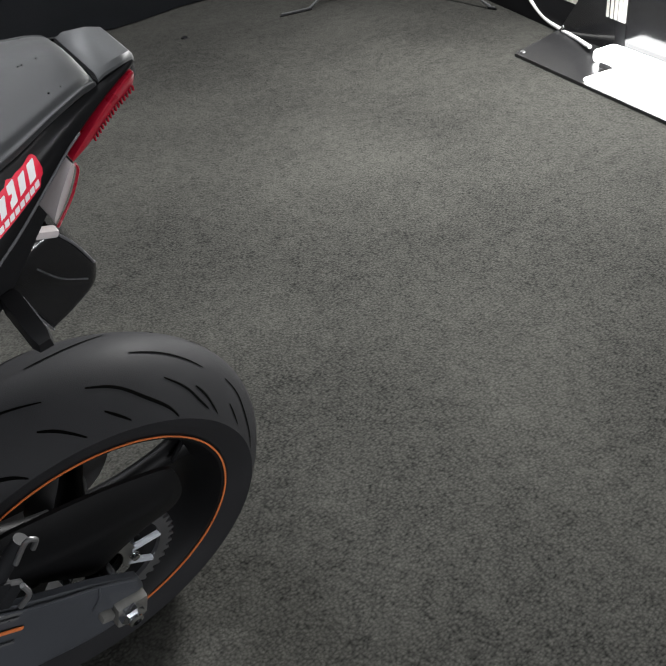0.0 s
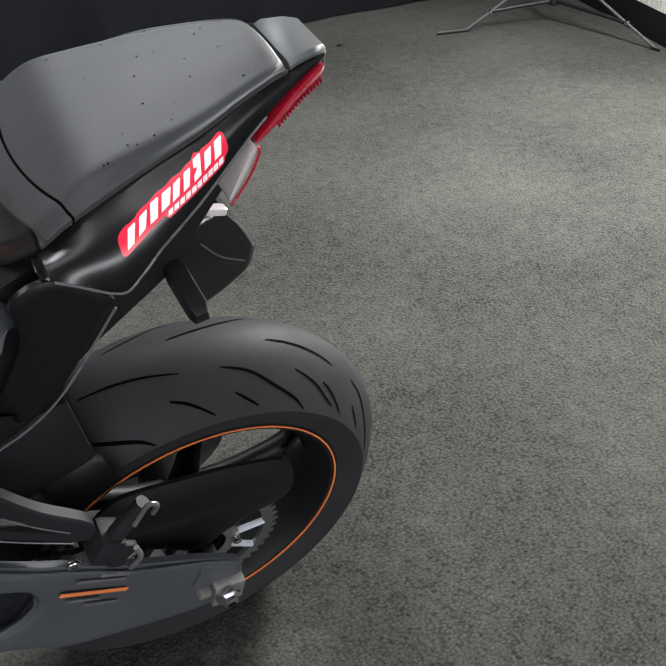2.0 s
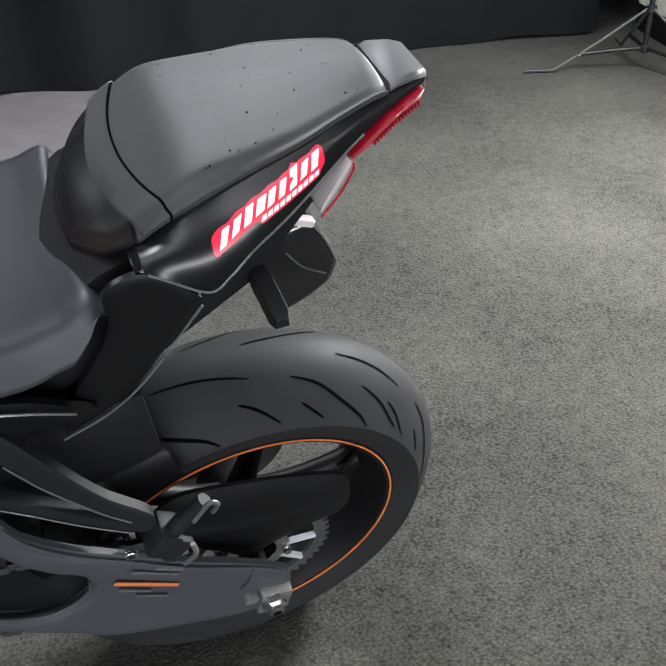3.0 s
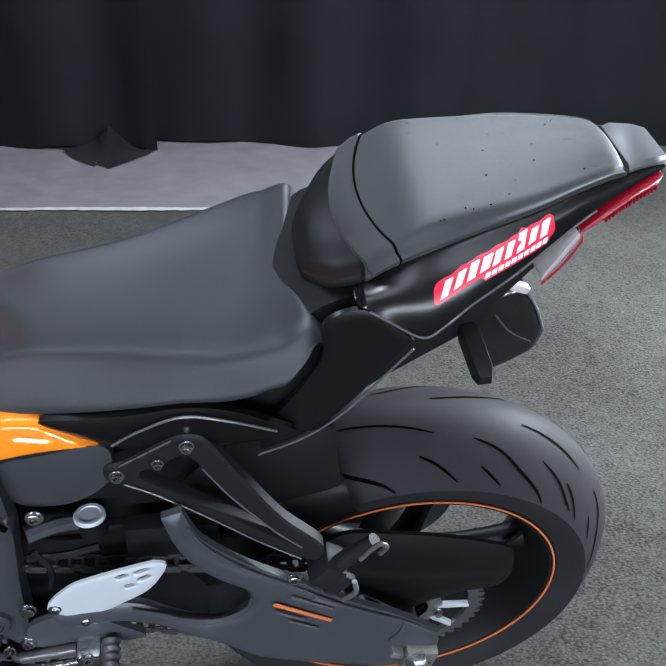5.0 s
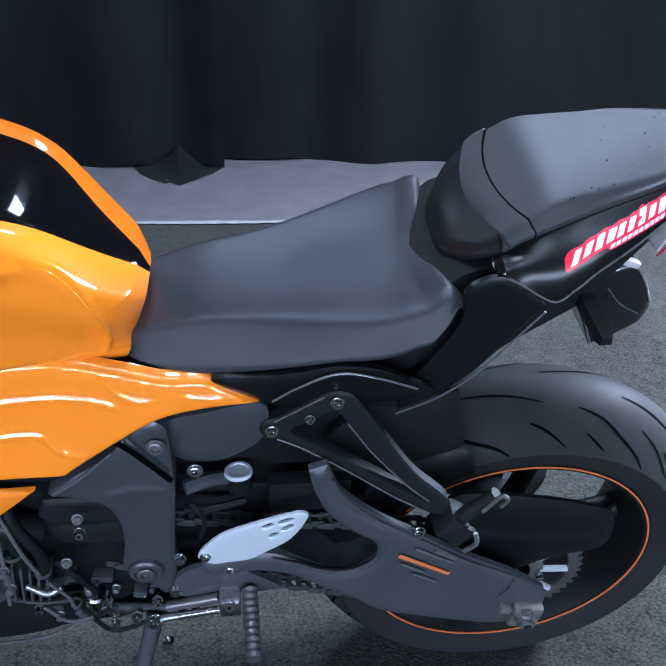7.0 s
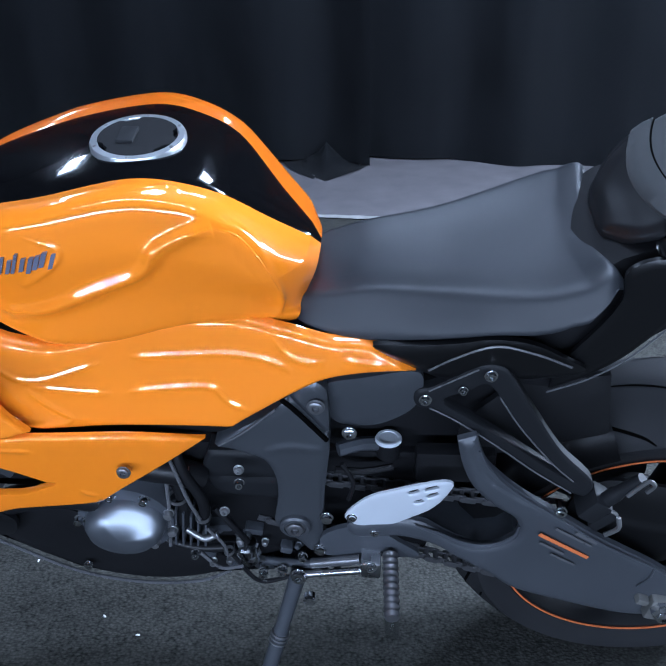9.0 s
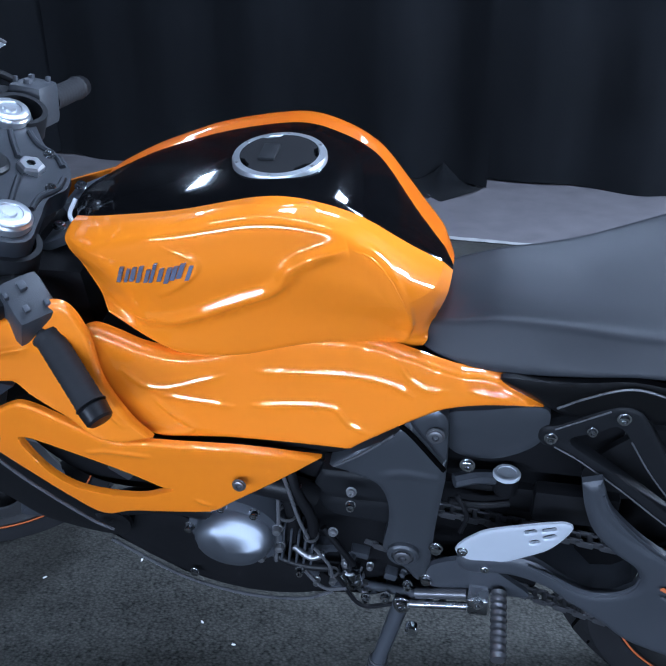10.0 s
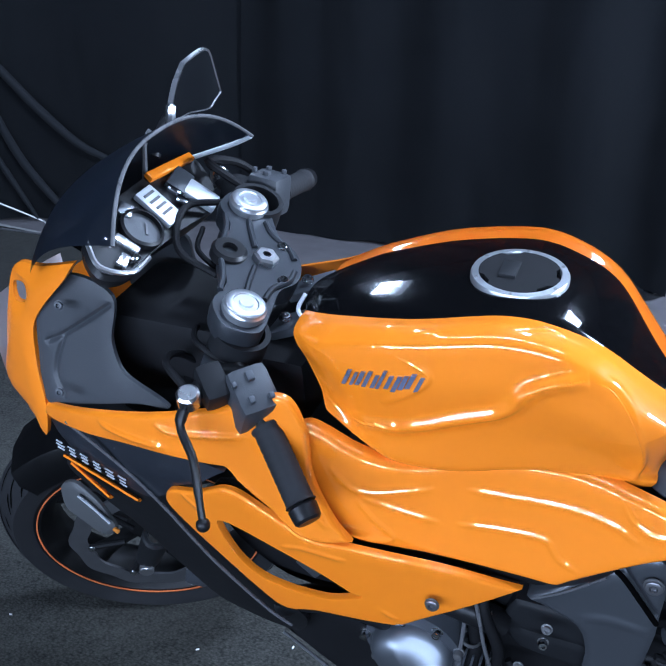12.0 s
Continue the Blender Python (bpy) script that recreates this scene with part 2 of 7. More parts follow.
def add_tube(bm, pts, r, n=10, closed=False, flat=1.0):
    """Sweeps a round section along a line of points; r may be one radius or one for each point."""
    P = [Vector(p) for p in pts]
    N = len(P)
    rings, ref = [], None
    for i in range(N):
        a = P[(i - 1) % N] if closed or i else P[0]
        b = P[(i + 1) % N] if closed or i + 1 < N else P[-1]
        t = (b - a).normalized()
        if ref is None:
            ref = t.orthogonal().normalized()
        ref = (ref - t * ref.dot(t)).normalized()
        side = t.cross(ref)
        ri = r[i] if isinstance(r, (list, tuple)) else r
        rings.append([bm.verts.new(P[i] + ref * ri * flat * math.cos(2 * math.pi * k / n) + side * ri * math.sin(2 * math.pi * k / n)) for k in range(n)])
    for i in range(N if closed else N - 1):
        p, q = rings[i], rings[(i + 1) % N]
        for k in range(n):
            bm.faces.new((p[k], p[(k + 1) % n], q[(k + 1) % n], q[k]))
    if not closed:
        bm.faces.new(rings[0][::-1])
        bm.faces.new(rings[-1])


def add_loft(bm, sections, closed=False, caps=False):
    """Skins rows of points; closed: each row is a ring."""
    rows = [[bm.verts.new(p) for p in s] for s in sections]
    for p, q in zip(rows, rows[1:]):
        n = len(p)
        for i in range(n if closed else n - 1):
            j = (i + 1) % n
            try:
                bm.faces.new((p[i], p[j], q[j], q[i]))
            except ValueError:
                pass
    if caps:
        bm.faces.new(rows[0][::-1])
        bm.faces.new(rows[-1])


def inside(p, poly):
    x, y = p
    c = False
    for (x1, y1), (x2, y2) in zip(poly, poly[1:] + poly[:1]):
        if (y1 > y) != (y2 > y) and x < (x2 - x1) * (y - y1) / (y2 - y1) + x1:
            c = not c
    return c


def edge_gap(p, poly):
    P = Vector(p)
    best = 9.0
    for a, b in zip(poly, poly[1:] + poly[:1]):
        A, B = Vector(a), Vector(b)
        d = B - A
        L = d.length_squared
        s = 0 if L < 1e-12 else max(0, min(1, (P - A).dot(d) / L))
        best = min(best, (P - A - d * s).length)
    return best


def plate(outline, bulge=0.01, soft=0.03, thick=0.006, step=0.02, mirror=False, holes=(), n=6, relief=None, lines=()):
    """A moulded panel seen from the bike's side: an outline of (x, v, h) that bulges outwards (away from v = 0) with rounded rims,
    and has a thickness. relief(x, h) may add creases; lines: style lines of (x, h), their height, width and run-out. holes: outlines (x, h) cut through it."""
    from mathutils.geometry import delaunay_2d_cdt
    line = smooth_line(outline, n, True)
    poly = [(p[0], p[2]) for p in line]
    hs = [[(q[0], q[1]) for q in smooth_line(h, n, True)] for h in holes]
    xs, ys = [p[0] for p in poly], [p[1] for p in poly]
    pts = list(poly)
    edges = [(i, (i + 1) % len(poly)) for i in range(len(poly))]
    for h in hs:
        k = len(pts)
        pts += h
        edges += [(k + i, k + (i + 1) % len(h)) for i in range(len(h))]
    courses = [(smooth_line(c, 4), w) for c, _, w, _ in lines]
    rim = soft if soft <= 0.012 and step < 0.02 else 0.0
    if rim:
        for loop in [poly] + hs:
            for i in range(len(loop)):
                A, B = Vector(loop[i]), Vector(loop[(i + 1) % len(loop)])
                if (B - A).length < 1e-6:
                    continue
                across = Vector((A.y - B.y, B.x - A.x)).normalized()
                for f in range(max(1, int((B - A).length / 0.006))):
                    q = A.lerp(B, f / max(1, int((B - A).length / 0.006)))
                    for d in (0.3, 0.65, 1.0):
                        for sgn in (-1, 1):
                            c = q + across * (sgn * d * rim)
                            if inside((c.x, c.y), poly) and edge_gap((c.x, c.y), poly) > d * rim * 0.93 and all(not inside((c.x, c.y), h) and edge_gap((c.x, c.y), h) > d * rim * 0.93 for h in hs):
                                pts.append((c.x, c.y))
    y = min(ys)
    row = 0
    while y < max(ys):
        x = min(xs) + (row % 2) * step / 2
        while x < max(xs):
            p = (x, y)
            if inside(p, poly) and edge_gap(p, poly) > max(step * 0.35, rim + step * 0.3) and all(min((Vector(p) - q).length for q in L) > w * 2.0 for L, w in courses) and all(not inside(p, h) and edge_gap(p, h) > max(step * 0.35, rim + step * 0.3) for h in hs):
                pts.append(p)
            x += step
        y += step * 0.87
        row += 1
    for course, high, wide, run in lines:
        L = smooth_line(course, 14)
        for i, q in enumerate(L):
            t = (L[min(i + 1, len(L) - 1)] - L[max(i - 1, 0)]).normalized()
            for j in range(-5, 6):
                c = (q[0] - t[1] * j * wide * 0.36, q[1] + t[0] * j * wide * 0.36)
                if inside(c, poly) and edge_gap(c, poly) > 0.002:
                    pts.append(c)
    vs, es, fs, *_ = delaunay_2d_cdt([Vector(p) for p in pts], edges, [], 0, 5e-4 if lines or rim else 1e-6)
    faces = []
    for f in fs:
        cx, cy = sum(vs[i][0] for i in f) / 3, sum(vs[i][1] for i in f) / 3
        if inside((cx, cy), poly) and not any(inside((cx, cy), h) for h in hs):
            faces.append(f)
    # least-squares quadric through the outline's v gives the base surface
    A = np.array([[1, p[0], p[2], p[0] * p[0], p[0] * p[2], p[2] * p[2]] for p in line])
    B = np.array([p[1] for p in line])
    mu = A[:, 1:3].mean(0)
    A = np.array([[1, p[0] - mu[0], p[2] - mu[1], (p[0] - mu[0]) ** 2, (p[0] - mu[0]) * (p[2] - mu[1]), (p[2] - mu[1]) ** 2] for p in line])
    W = np.diag([1e-6, 1e-6, 1e-6, 1e-3, 1e-3, 1e-3])
    coef = np.linalg.solve(A.T @ A + W, A.T @ B)
    sign = -1 if B.mean() < 0 else 1
    swell = np.zeros(len(vs))
    for course, high, wide, run in lines:
        L = np.array([tuple(q) for q in smooth_line(course, 40)])
        s = np.concatenate([[0], np.cumsum(np.linalg.norm(np.diff(L, axis=0), axis=1))])
        d = np.linalg.norm(np.array([tuple(p) for p in vs])[:, None, :] - L[None], axis=2)
        k = d.argmin(1)
        tan = np.gradient(L, axis=0)[k]
        off = np.array([tuple(p) for p in vs]) - L[k]
        reach = np.where(off[:, 1] * tan[:, 0] - off[:, 0] * tan[:, 1] > 0, wide, wide * 1.5) if high > 0 else wide
        swell += high * np.exp(-(d.min(1) / reach) ** 2) * np.clip(np.minimum(s[k], s[-1] - s[k]) / run, 0, 1) ** 0.7
    bm = bmesh.new()
    for side in ((1, -1) if mirror else (1,)):
        outer, inner = [], []
        for ip, p in enumerate(vs):
            x, h = p[0] - mu[0], p[1] - mu[1]
            base = float(coef @ np.array([1, x, h, x * x, x * h, h * h]))
            g = edge_gap((p[0], p[1]), poly)
            for hh in hs:
                g = min(g, 2.5 * edge_gap((p[0], p[1]), hh))
            k = min(1, g / soft)
            lift = bulge * (1 - (1 - k) ** 2) + (relief(p[0], p[1]) if relief else 0) + float(swell[ip])
            outer.append(bm.verts.new((p[0], side * (base + sign * lift), p[1])))
            inner.append(bm.verts.new((p[0], side * (base + sign * (lift * 0.9 - thick)), p[1])))
        for f in faces:
            bm.faces.new([outer[i] for i in f])
            bm.faces.new([inner[i] for i in reversed(f)])
        count = {}
        for f in faces:
            for a, b in zip(f, list(f[1:]) + [f[0]]):
                count[(a, b)] = 1
        for (a, b) in count:
            if (b, a) not in count:
                bm.faces.new((outer[b], outer[a], inner[a], inner[b]))
    return bm


def joined(*adders):
    bm = bmesh.new()
    for a in adders:
        a(bm)
    return bm


def bolt(place, direction, r, parent, mat=None, name="bolt", length=0.006, socket=True):
    """A socket-head bolt, with its hexagonal recess."""
    bm = bmesh.new()
    d = Vector(direction).normalized()
    m = Matrix.Translation(Vector(place)) @ d.to_track_quat("Z", "Y").to_matrix().to_4x4()
    add_lathe(bm, [(0, 0), (r * 1.25, 0), (r * 1.25, length * 0.2), (r, length * 0.25), (r, length * 0.85), (r * 0.85, length), (r * 0.5, length)], 20, m)
    if socket:
        add_lathe(bm, [(r * 0.5, length), (r * 0.45, length * 0.45), (0, length * 0.45)], 6, m)
    else:
        add_lathe(bm, [(r * 0.5, length), (0, length * 1.1)], 20, m)
    return part(name, bm, mat or STEEL, parent)


# ---- setting ----
def flat_sheet(x0, x1, y0, y1, z, nx=1, ny=1, thick=0.0):
    bm = bmesh.new()
    rows = [[bm.verts.new((x0 + (x1 - x0) * i / nx, y0 + (y1 - y0) * j / ny, z)) for i in range(nx + 1)] for j in range(ny + 1)]
    for a, b in zip(rows, rows[1:]):
        for i in range(nx):
            bm.faces.new((a[i], a[i + 1], b[i + 1], b[i]))
    if thick:
        bmesh.ops.solidify(bm, geom=bm.faces[:], thickness=thick)
    return bm


def slab(x0, x1, y0, y1, z0, z1):
    bm = bmesh.new()
    add_box(bm, (x1 - x0, y1 - y0, z1 - z0), Matrix.Translation(((x0 + x1) / 2, (y0 + y1) / 2, (z0 + z1) / 2)))
    return bm


thing("floor", flat_sheet(-9, 9, -7, 9, 0), CARPET, "dark grey loop-pile carpet floor", "carpet", kind="structure")
WALL_TURN = radians(-4.6)
strip = thing("floor_strip", slab(-5.2, 0.95, 0.0, 1.4, 0.001, 0.005), VINYL_FLOOR, "bare mauve-grey floor strip along the drapes", "floor", kind="structure")
strip.matrix_world = Matrix.Translation((0, 2.185, 0)) @ Matrix.Rotation(WALL_TURN, 4, "Z")


def ragged_tape():
    bm = bmesh.new()
    rnd = random.Random(11)
    a, b = [], []
    for i in range(241):
        x = -5.2 + 6.15 * i / 240
        a.append(Vector((x, -0.014 - 0.006 * rnd.random() - 0.003 * math.sin(x * 9), 0)))
        b.append(Vector((x, 0.010 + 0.007 * rnd.random() + 0.003 * math.sin(x * 7), 0)))
    lift = Vector((0, 0, 0.0012))
    add_loft(bm, [[p, p + lift, q + lift, q] for p, q in zip(a, b)], closed=True, caps=True)
    return bm


tape = thing("tape_strip", ragged_tape(), WHITE_TAPE, "worn white tape along the carpet's edge", "tape", kind="structure")
tape.matrix_world = Matrix.Translation((0, 2.185, 0.0056)) @ Matrix.Rotation(WALL_TURN, 4, "Z")


def drape(width, height, folds, depth, seed, flare=0.0, hem=0.0):
    """A hanging cloth panel: soft vertical folds that open towards the hem, which drags in shallow arcs."""
    bm = bmesh.new()
    rnd = random.Random(seed)
    ph = [(rnd.uniform(0, 6.28), rnd.uniform(0.6, 1.5), rnd.uniform(0.5, 1.0)) for _ in range(5)]
    nx, nz = int(width / 0.02), 44
    rows = []
    for j in range(nz + 1):
        t = j / nz
        z = hem + (height - hem) * t
        row = []
        for i in range(nx + 1):
            u = i / nx
            x = width * u
            y = 0.0
            for k, (p, f, a) in enumerate(ph):
                w = folds * f * (1 + 0.05 * k)
                drift = 0.5 * math.sin(p * 3 + t * 2.2)
                y += a * depth * math.sin(6.283 * w * u + p + drift) * (0.55 + 0.45 * t) / 2.2
            y += 0.03 * (1 - t) ** 3 * math.sin(9 * u + seed) * flare * 3
            dz = (0.010 * math.sin(u * 13 + seed) + 0.006 * math.sin(u * 41 + 2 * seed)) * (1 - t) ** 4
            crumple = 0.012 * noise.noise(Vector((x * 5, z * 4, seed))) * (1 - t) ** 2 + 0.006 * noise.noise(Vector((x * 11, z * 3, seed + 5)))
            row.append(bm.verts.new((x, y + crumple, max(0.006, z + dz))))
        rows.append(row)
    for a, b in zip(rows, rows[1:]):
        for i in range(nx):
            bm.faces.new((a[i], a[i + 1], b[i + 1], b[i]))
    bmesh.ops.solidify(bm, geom=bm.faces[:], thickness=0.003)
    return bm


def hang(start, end, seed, folds, depth=0.03, height=3.25, flare=0.3, hem=0.012):
    a, b = Vector((*start, 0)), Vector((*end, 0))
    ob = thing("curtain", drape((b - a).length, height, folds, depth, seed, flare, hem), CURTAIN,
               "black cloth drape hanging in soft folds to the floor", "curtain", group="drapes round the stand")
    ob.matrix_world = Matrix.Translation(a) @ Matrix.Rotation(math.atan2(b.y - a.y, b.x - a.x), 4, "Z")
    return ob


hang((-2.95, 3.27), (-0.50, 3.05), 3, 3.2, 0.075)
hang((-0.54, 3.12), (2.84, 2.80), 8, 4.6, 0.065)
hang((3.75, 4.30), (3.55, -1.2), 14, 6.0, 0.05)
hang((-5.4, 1.9), (-2.9, 3.31), 21, 3.4, 0.075)
hang((-5.6, -3.2), (-5.35, 1.95), 33, 5.0, 0.07)


def swag(points, radius):
    """A heavy fold of drape cloth pulled aside."""
    bm = bmesh.new()
    line = smooth_line(points, 8)
    add_tube(bm, line, [radius * (0.5 + math.sin(math.pi * (0.1 + 0.8 * i / (len(line) - 1)))) for i in range(len(line))], 10)
    return thing("drape_fold", bm, CURTAIN, "gathered fold of black drape cloth against the curtain", "curtain", group="gathered drape folds")


swag([(-4.46, 2.36, 1.25), (-4.14, 2.57, 0.93), (-3.94, 2.71, 0.66), (-3.73, 2.80, 0.46), (-3.52, 2.88, 0.36)], 0.018)
swag([(-4.28, 2.46, 1.05), (-4.14, 2.56, 0.68), (-4.04, 2.66, 0.37), (-3.88, 2.74, 0.13), (-3.78, 2.78, 0.02)], 0.016)
swag([(-4.36, 2.41, 1.00), (-4.22, 2.50, 0.60), (-4.10, 2.60, 0.30), (-3.98, 2.69, 0.02)], 0.012)
bm = bmesh.new()
add_tube(bm, smooth_line([(-4.55, 2.24, 0.36), (-4.30, 2.42, 0.22), (-4.12, 2.55, 0.12), (-3.96, 2.70, 0.009), (-3.90, 2.66, 0.009)], 8), 0.005, 8)
thing("loose_cable", bm, CABLE_WHITE, "pale thin cable hanging down the drape to the floor", "cable")


def cloth_corner():
    """The drape's loose corner, spread on the floor."""
    bm = bmesh.new()
    pts = smooth_line([(-0.97, 3.1, 0), (-0.90, 2.93, 0), (-0.80, 2.80, 0), (-0.715, 2.735, 0), (-0.715, 2.735, 0), (-0.62, 2.84, 0), (-0.55, 2.93, 0), (-0.50, 3.06, 0)], 5)
    mid = Vector((-0.73, 3.08, 0))
    rows = []
    for k in range(6):
        s = k / 5
        rows.append([p.lerp(mid, s) + Vector((0, 0, 0.008 + 0.10 * s ** 3 + 0.004 * math.sin(i * 0.35 + k))) for i, p in enumerate(pts)])
    add_loft(bm, rows)
    bmesh.ops.solidify(bm, geom=bm.faces[:], thickness=0.003)
    return bm


thing("cloth_corner", cloth_corner(), CURTAIN, "loose black cloth corner spread on the floor", "curtain")


def wall_box(name, size, place):
    bm = bmesh.new()
    add_box(bm, size, Matrix.Translation(place))
    return thing(name, bm, WALL, "plain dark hall wall", "wall", kind="structure")


wall_box("wall_north", (18.2, 0.1, CEIL), (0, 9.05, CEIL / 2))
wall_box("wall_south", (18.2, 0.1, CEIL), (0, -7.05, CEIL / 2))
wall_box("wall_east", (0.1, 16, CEIL), (9.05, 1, CEIL / 2))
wall_box("wall_west", (0.1, 16, CEIL), (-9.05, 1, CEIL / 2))
wall_box("ceiling", (18.2, 16.2, 0.1), (0, 1, CEIL + 0.05))["label"] = "plain dark hall ceiling"

TUBE = material("white_tube_glass", (0.85, 0.85, 0.84), 0.3, stain=0.05)
PANEL = emitter("lamp_panel", (0.95, 0.97, 1.0), 9)


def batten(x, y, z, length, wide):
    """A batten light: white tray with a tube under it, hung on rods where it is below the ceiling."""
    ob = empty_thing("unseen_batten", Matrix.Translation((x, y, z + 0.07)), "unseen white batten light with a long tube, added to light the bike", "lamp", "batten lights")
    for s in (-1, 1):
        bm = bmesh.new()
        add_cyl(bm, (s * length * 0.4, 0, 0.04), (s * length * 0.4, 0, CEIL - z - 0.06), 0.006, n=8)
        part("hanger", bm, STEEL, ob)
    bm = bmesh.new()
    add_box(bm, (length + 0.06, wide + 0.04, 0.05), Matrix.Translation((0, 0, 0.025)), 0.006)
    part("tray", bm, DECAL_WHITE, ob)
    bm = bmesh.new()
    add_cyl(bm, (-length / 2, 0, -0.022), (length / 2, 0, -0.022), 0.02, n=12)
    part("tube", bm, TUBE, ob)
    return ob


# unseen fixtures added at the batten lamps
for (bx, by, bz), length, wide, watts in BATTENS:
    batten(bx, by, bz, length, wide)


def panel_light(place, sx, sy, turn=0):
    ob = empty_thing("panel_light", Matrix.Translation(place) @ Matrix.Rotation(radians(turn), 4, "Z"), "square white ceiling light panel", "lamp", "ceiling light panels")
    bm = bmesh.new()
    add_box(bm, (sx + 0.05, sy + 0.05, 0.06), Matrix.Translation((0, 0, 0.05)), 0.008)
    part("housing", bm, DECAL_WHITE, ob)
    bm = bmesh.new()
    add_box(bm, (sx, sy, 0.02), Matrix.Translation((0, 0, 0.014)))
    part("diffuser", bm, PANEL, ob)


for px, py, watts in PANELS:
    panel_light((px, py, CEIL - 0.08), 0.19 if px < -3 else 0.47, 0.47)


# ---- the ribbed counter, the floor lamp and the stand beside the drapes ----
COUNTER_WHITE = material("ribbed_white_panel", (0.60, 0.58, 0.53), 0.5, grain=0.15, scale=300, stain=0.10, stain_scale=5)
REFLECTOR = material("polished_black_panel", (0.012, 0.012, 0.013), 0.16, coat=0.4, grain=0.05, scale=300, stain=0.2, stain_scale=6)
COUNTER_LINE = Matrix.Translation((3.10, 2.76, 0)) @ Matrix.Rotation(math.atan2(-1.99, -0.57), 4, "Z")


def ribbed_counter(length=2.07, depth=0.45, height=1.0, plinth=0.13, rib=0.022):
    """Long counter: black plinth, ribbed white front, flat top."""
    ob = empty_thing("display_counter", COUNTER_LINE, "white ribbed display counter on a black plinth", "counter")
    bm = bmesh.new()
    add_box(bm, (length, depth, plinth), Matrix.Translation((length / 2, depth / 2, plinth / 2)), 0.003)
    part("plinth", bm, MATT_BLACK, ob, "black plinth")
    bm = bmesh.new()
    add_box(bm, (length, depth - 0.02, height - plinth), Matrix.Translation((length / 2, depth / 2 + 0.01, (height + plinth) / 2)), 0.003)
    part("body", bm, COUNTER_WHITE, ob)
    bm = bmesh.new()
    lower, upper = [], []
    for i in range(int(length / rib)):
        for du, dv in ((0.0, 0.008), (0.12, 0.0), (0.78, 0.0), (0.9, 0.008)):
            lower.append(Vector(((i + du) * rib, dv - 0.003, plinth + 0.002)))
            upper.append(Vector(((i + du) * rib, dv - 0.003, height - 0.03)))
    add_loft(bm, [lower, upper])
    part("ribbed_front", bm, COUNTER_WHITE, ob)
    bm = bmesh.new()
    add_box(bm, (length + 0.02, depth + 0.03, 0.03), Matrix.Translation((length / 2, depth / 2, height + 0.015)), 0.004)
    part("top", bm, COUNTER_WHITE, ob)


ribbed_counter()


def floor_light():
    ob = empty_thing("floor_light", Matrix.Translation((2.34, 1.117, 0)) @ Matrix.Rotation(radians(-103), 4, "Z"), "black floor light board with a glaring white lamp", "lamp")
    bm = bmesh.new()
    rim = [(0.0, 0.0), (-0.092, 0.286), (0.03, 0.286), (1.5, 0.27), (1.5, 0.0)]
    low, top = ([bm.verts.new((u, w, z)) for u, w in rim] for z in (0.002, 0.013))
    bm.faces.new(top)
    bm.faces.new(low[::-1])
    for i in range(len(rim)):
        j = (i + 1) % len(rim)
        bm.faces.new((low[i], low[j], top[j], top[i]))
    bmesh.ops.recalc_face_normals(bm, faces=bm.faces[:])
    part("board", bm, BOARD, ob)
    bm = bmesh.new()
    low, top = ([bm.verts.new((u, w, z)) for u, z in ((-0.075, 0.014), (0.062, 0.20), (0.10, 0.46), (1.5, 0.46), (1.5, 0.014))] for w in (0.266, 0.276))
    bm.faces.new(top)
    bm.faces.new(low[::-1])
    for i in range(5):
        j = (i + 1) % 5
        bm.faces.new((low[i], low[j], top[j], top[i]))
    bmesh.ops.recalc_face_normals(bm, faces=bm.faces[:])
    part("reflector", bm, REFLECTOR, ob, "polished black upright reflector")
    glare = emitter("lamp_glare", (1, 1, 0.98), 14)
    # low front strip: the lamp's reflection in the board, drawn as a glowing box
    bm = bmesh.new()
    add_box(bm, (1.1, 0.115, 0.012), Matrix.Translation((0.93, 0.072, 0.020)), 0.004)
    part("glare_strip", bm, glare, ob, "glaring white strip")
    bm = bmesh.new()
    add_box(bm, (1.2, 0.10, 0.045), Matrix.Translation((0.86, 0.200, 0.037)), 0.015)
    part("glare_strip", bm, glare, ob, "glaring white strip")
    bm = bmesh.new()
    add_box(bm, (1.16, 0.008, 0.022), Matrix.Translation((0.90, 0.136, 0.025)), 0.003)
    part("divider", bm, STEEL, ob)
    bm = bmesh.new()
    add_lathe(bm, [(0, 0.013), (0.011, 0.013), (0.010, 0.017), (0, 0.019)], 14, Matrix.Translation((0.012, 0.028, 0)))
    part("rivet", bm, ALLOY, ob)
    bm = bmesh.new()
    add_lathe(bm, [(0, 0.0), (0.007, 0.0), (0.006, 0.004), (0, 0.005)], 12, Matrix.Translation((-0.052, 0.266, 0.035)) @ Matrix.Rotation(radians(90), 4, "X"))
    part("rivet", bm, ALLOY, ob)
    return ob


floor_light()
bm = bmesh.new()
add_tube(bm, smooth_line([(2.725, 1.50, 0.50), (2.712, 1.45, 0.25), (2.695, 1.36, 0.10), (2.672, 1.26, 0.035), (2.635, 1.15, 0.018), (2.57, 1.01, 0.022), (2.52, 0.93, 0.03), (2.495, 0.89, 0.035)], 8), 0.008)
thing("cable", bm, CABLE_WHITE, "white power cable running down the counter to the floor light", "cable")


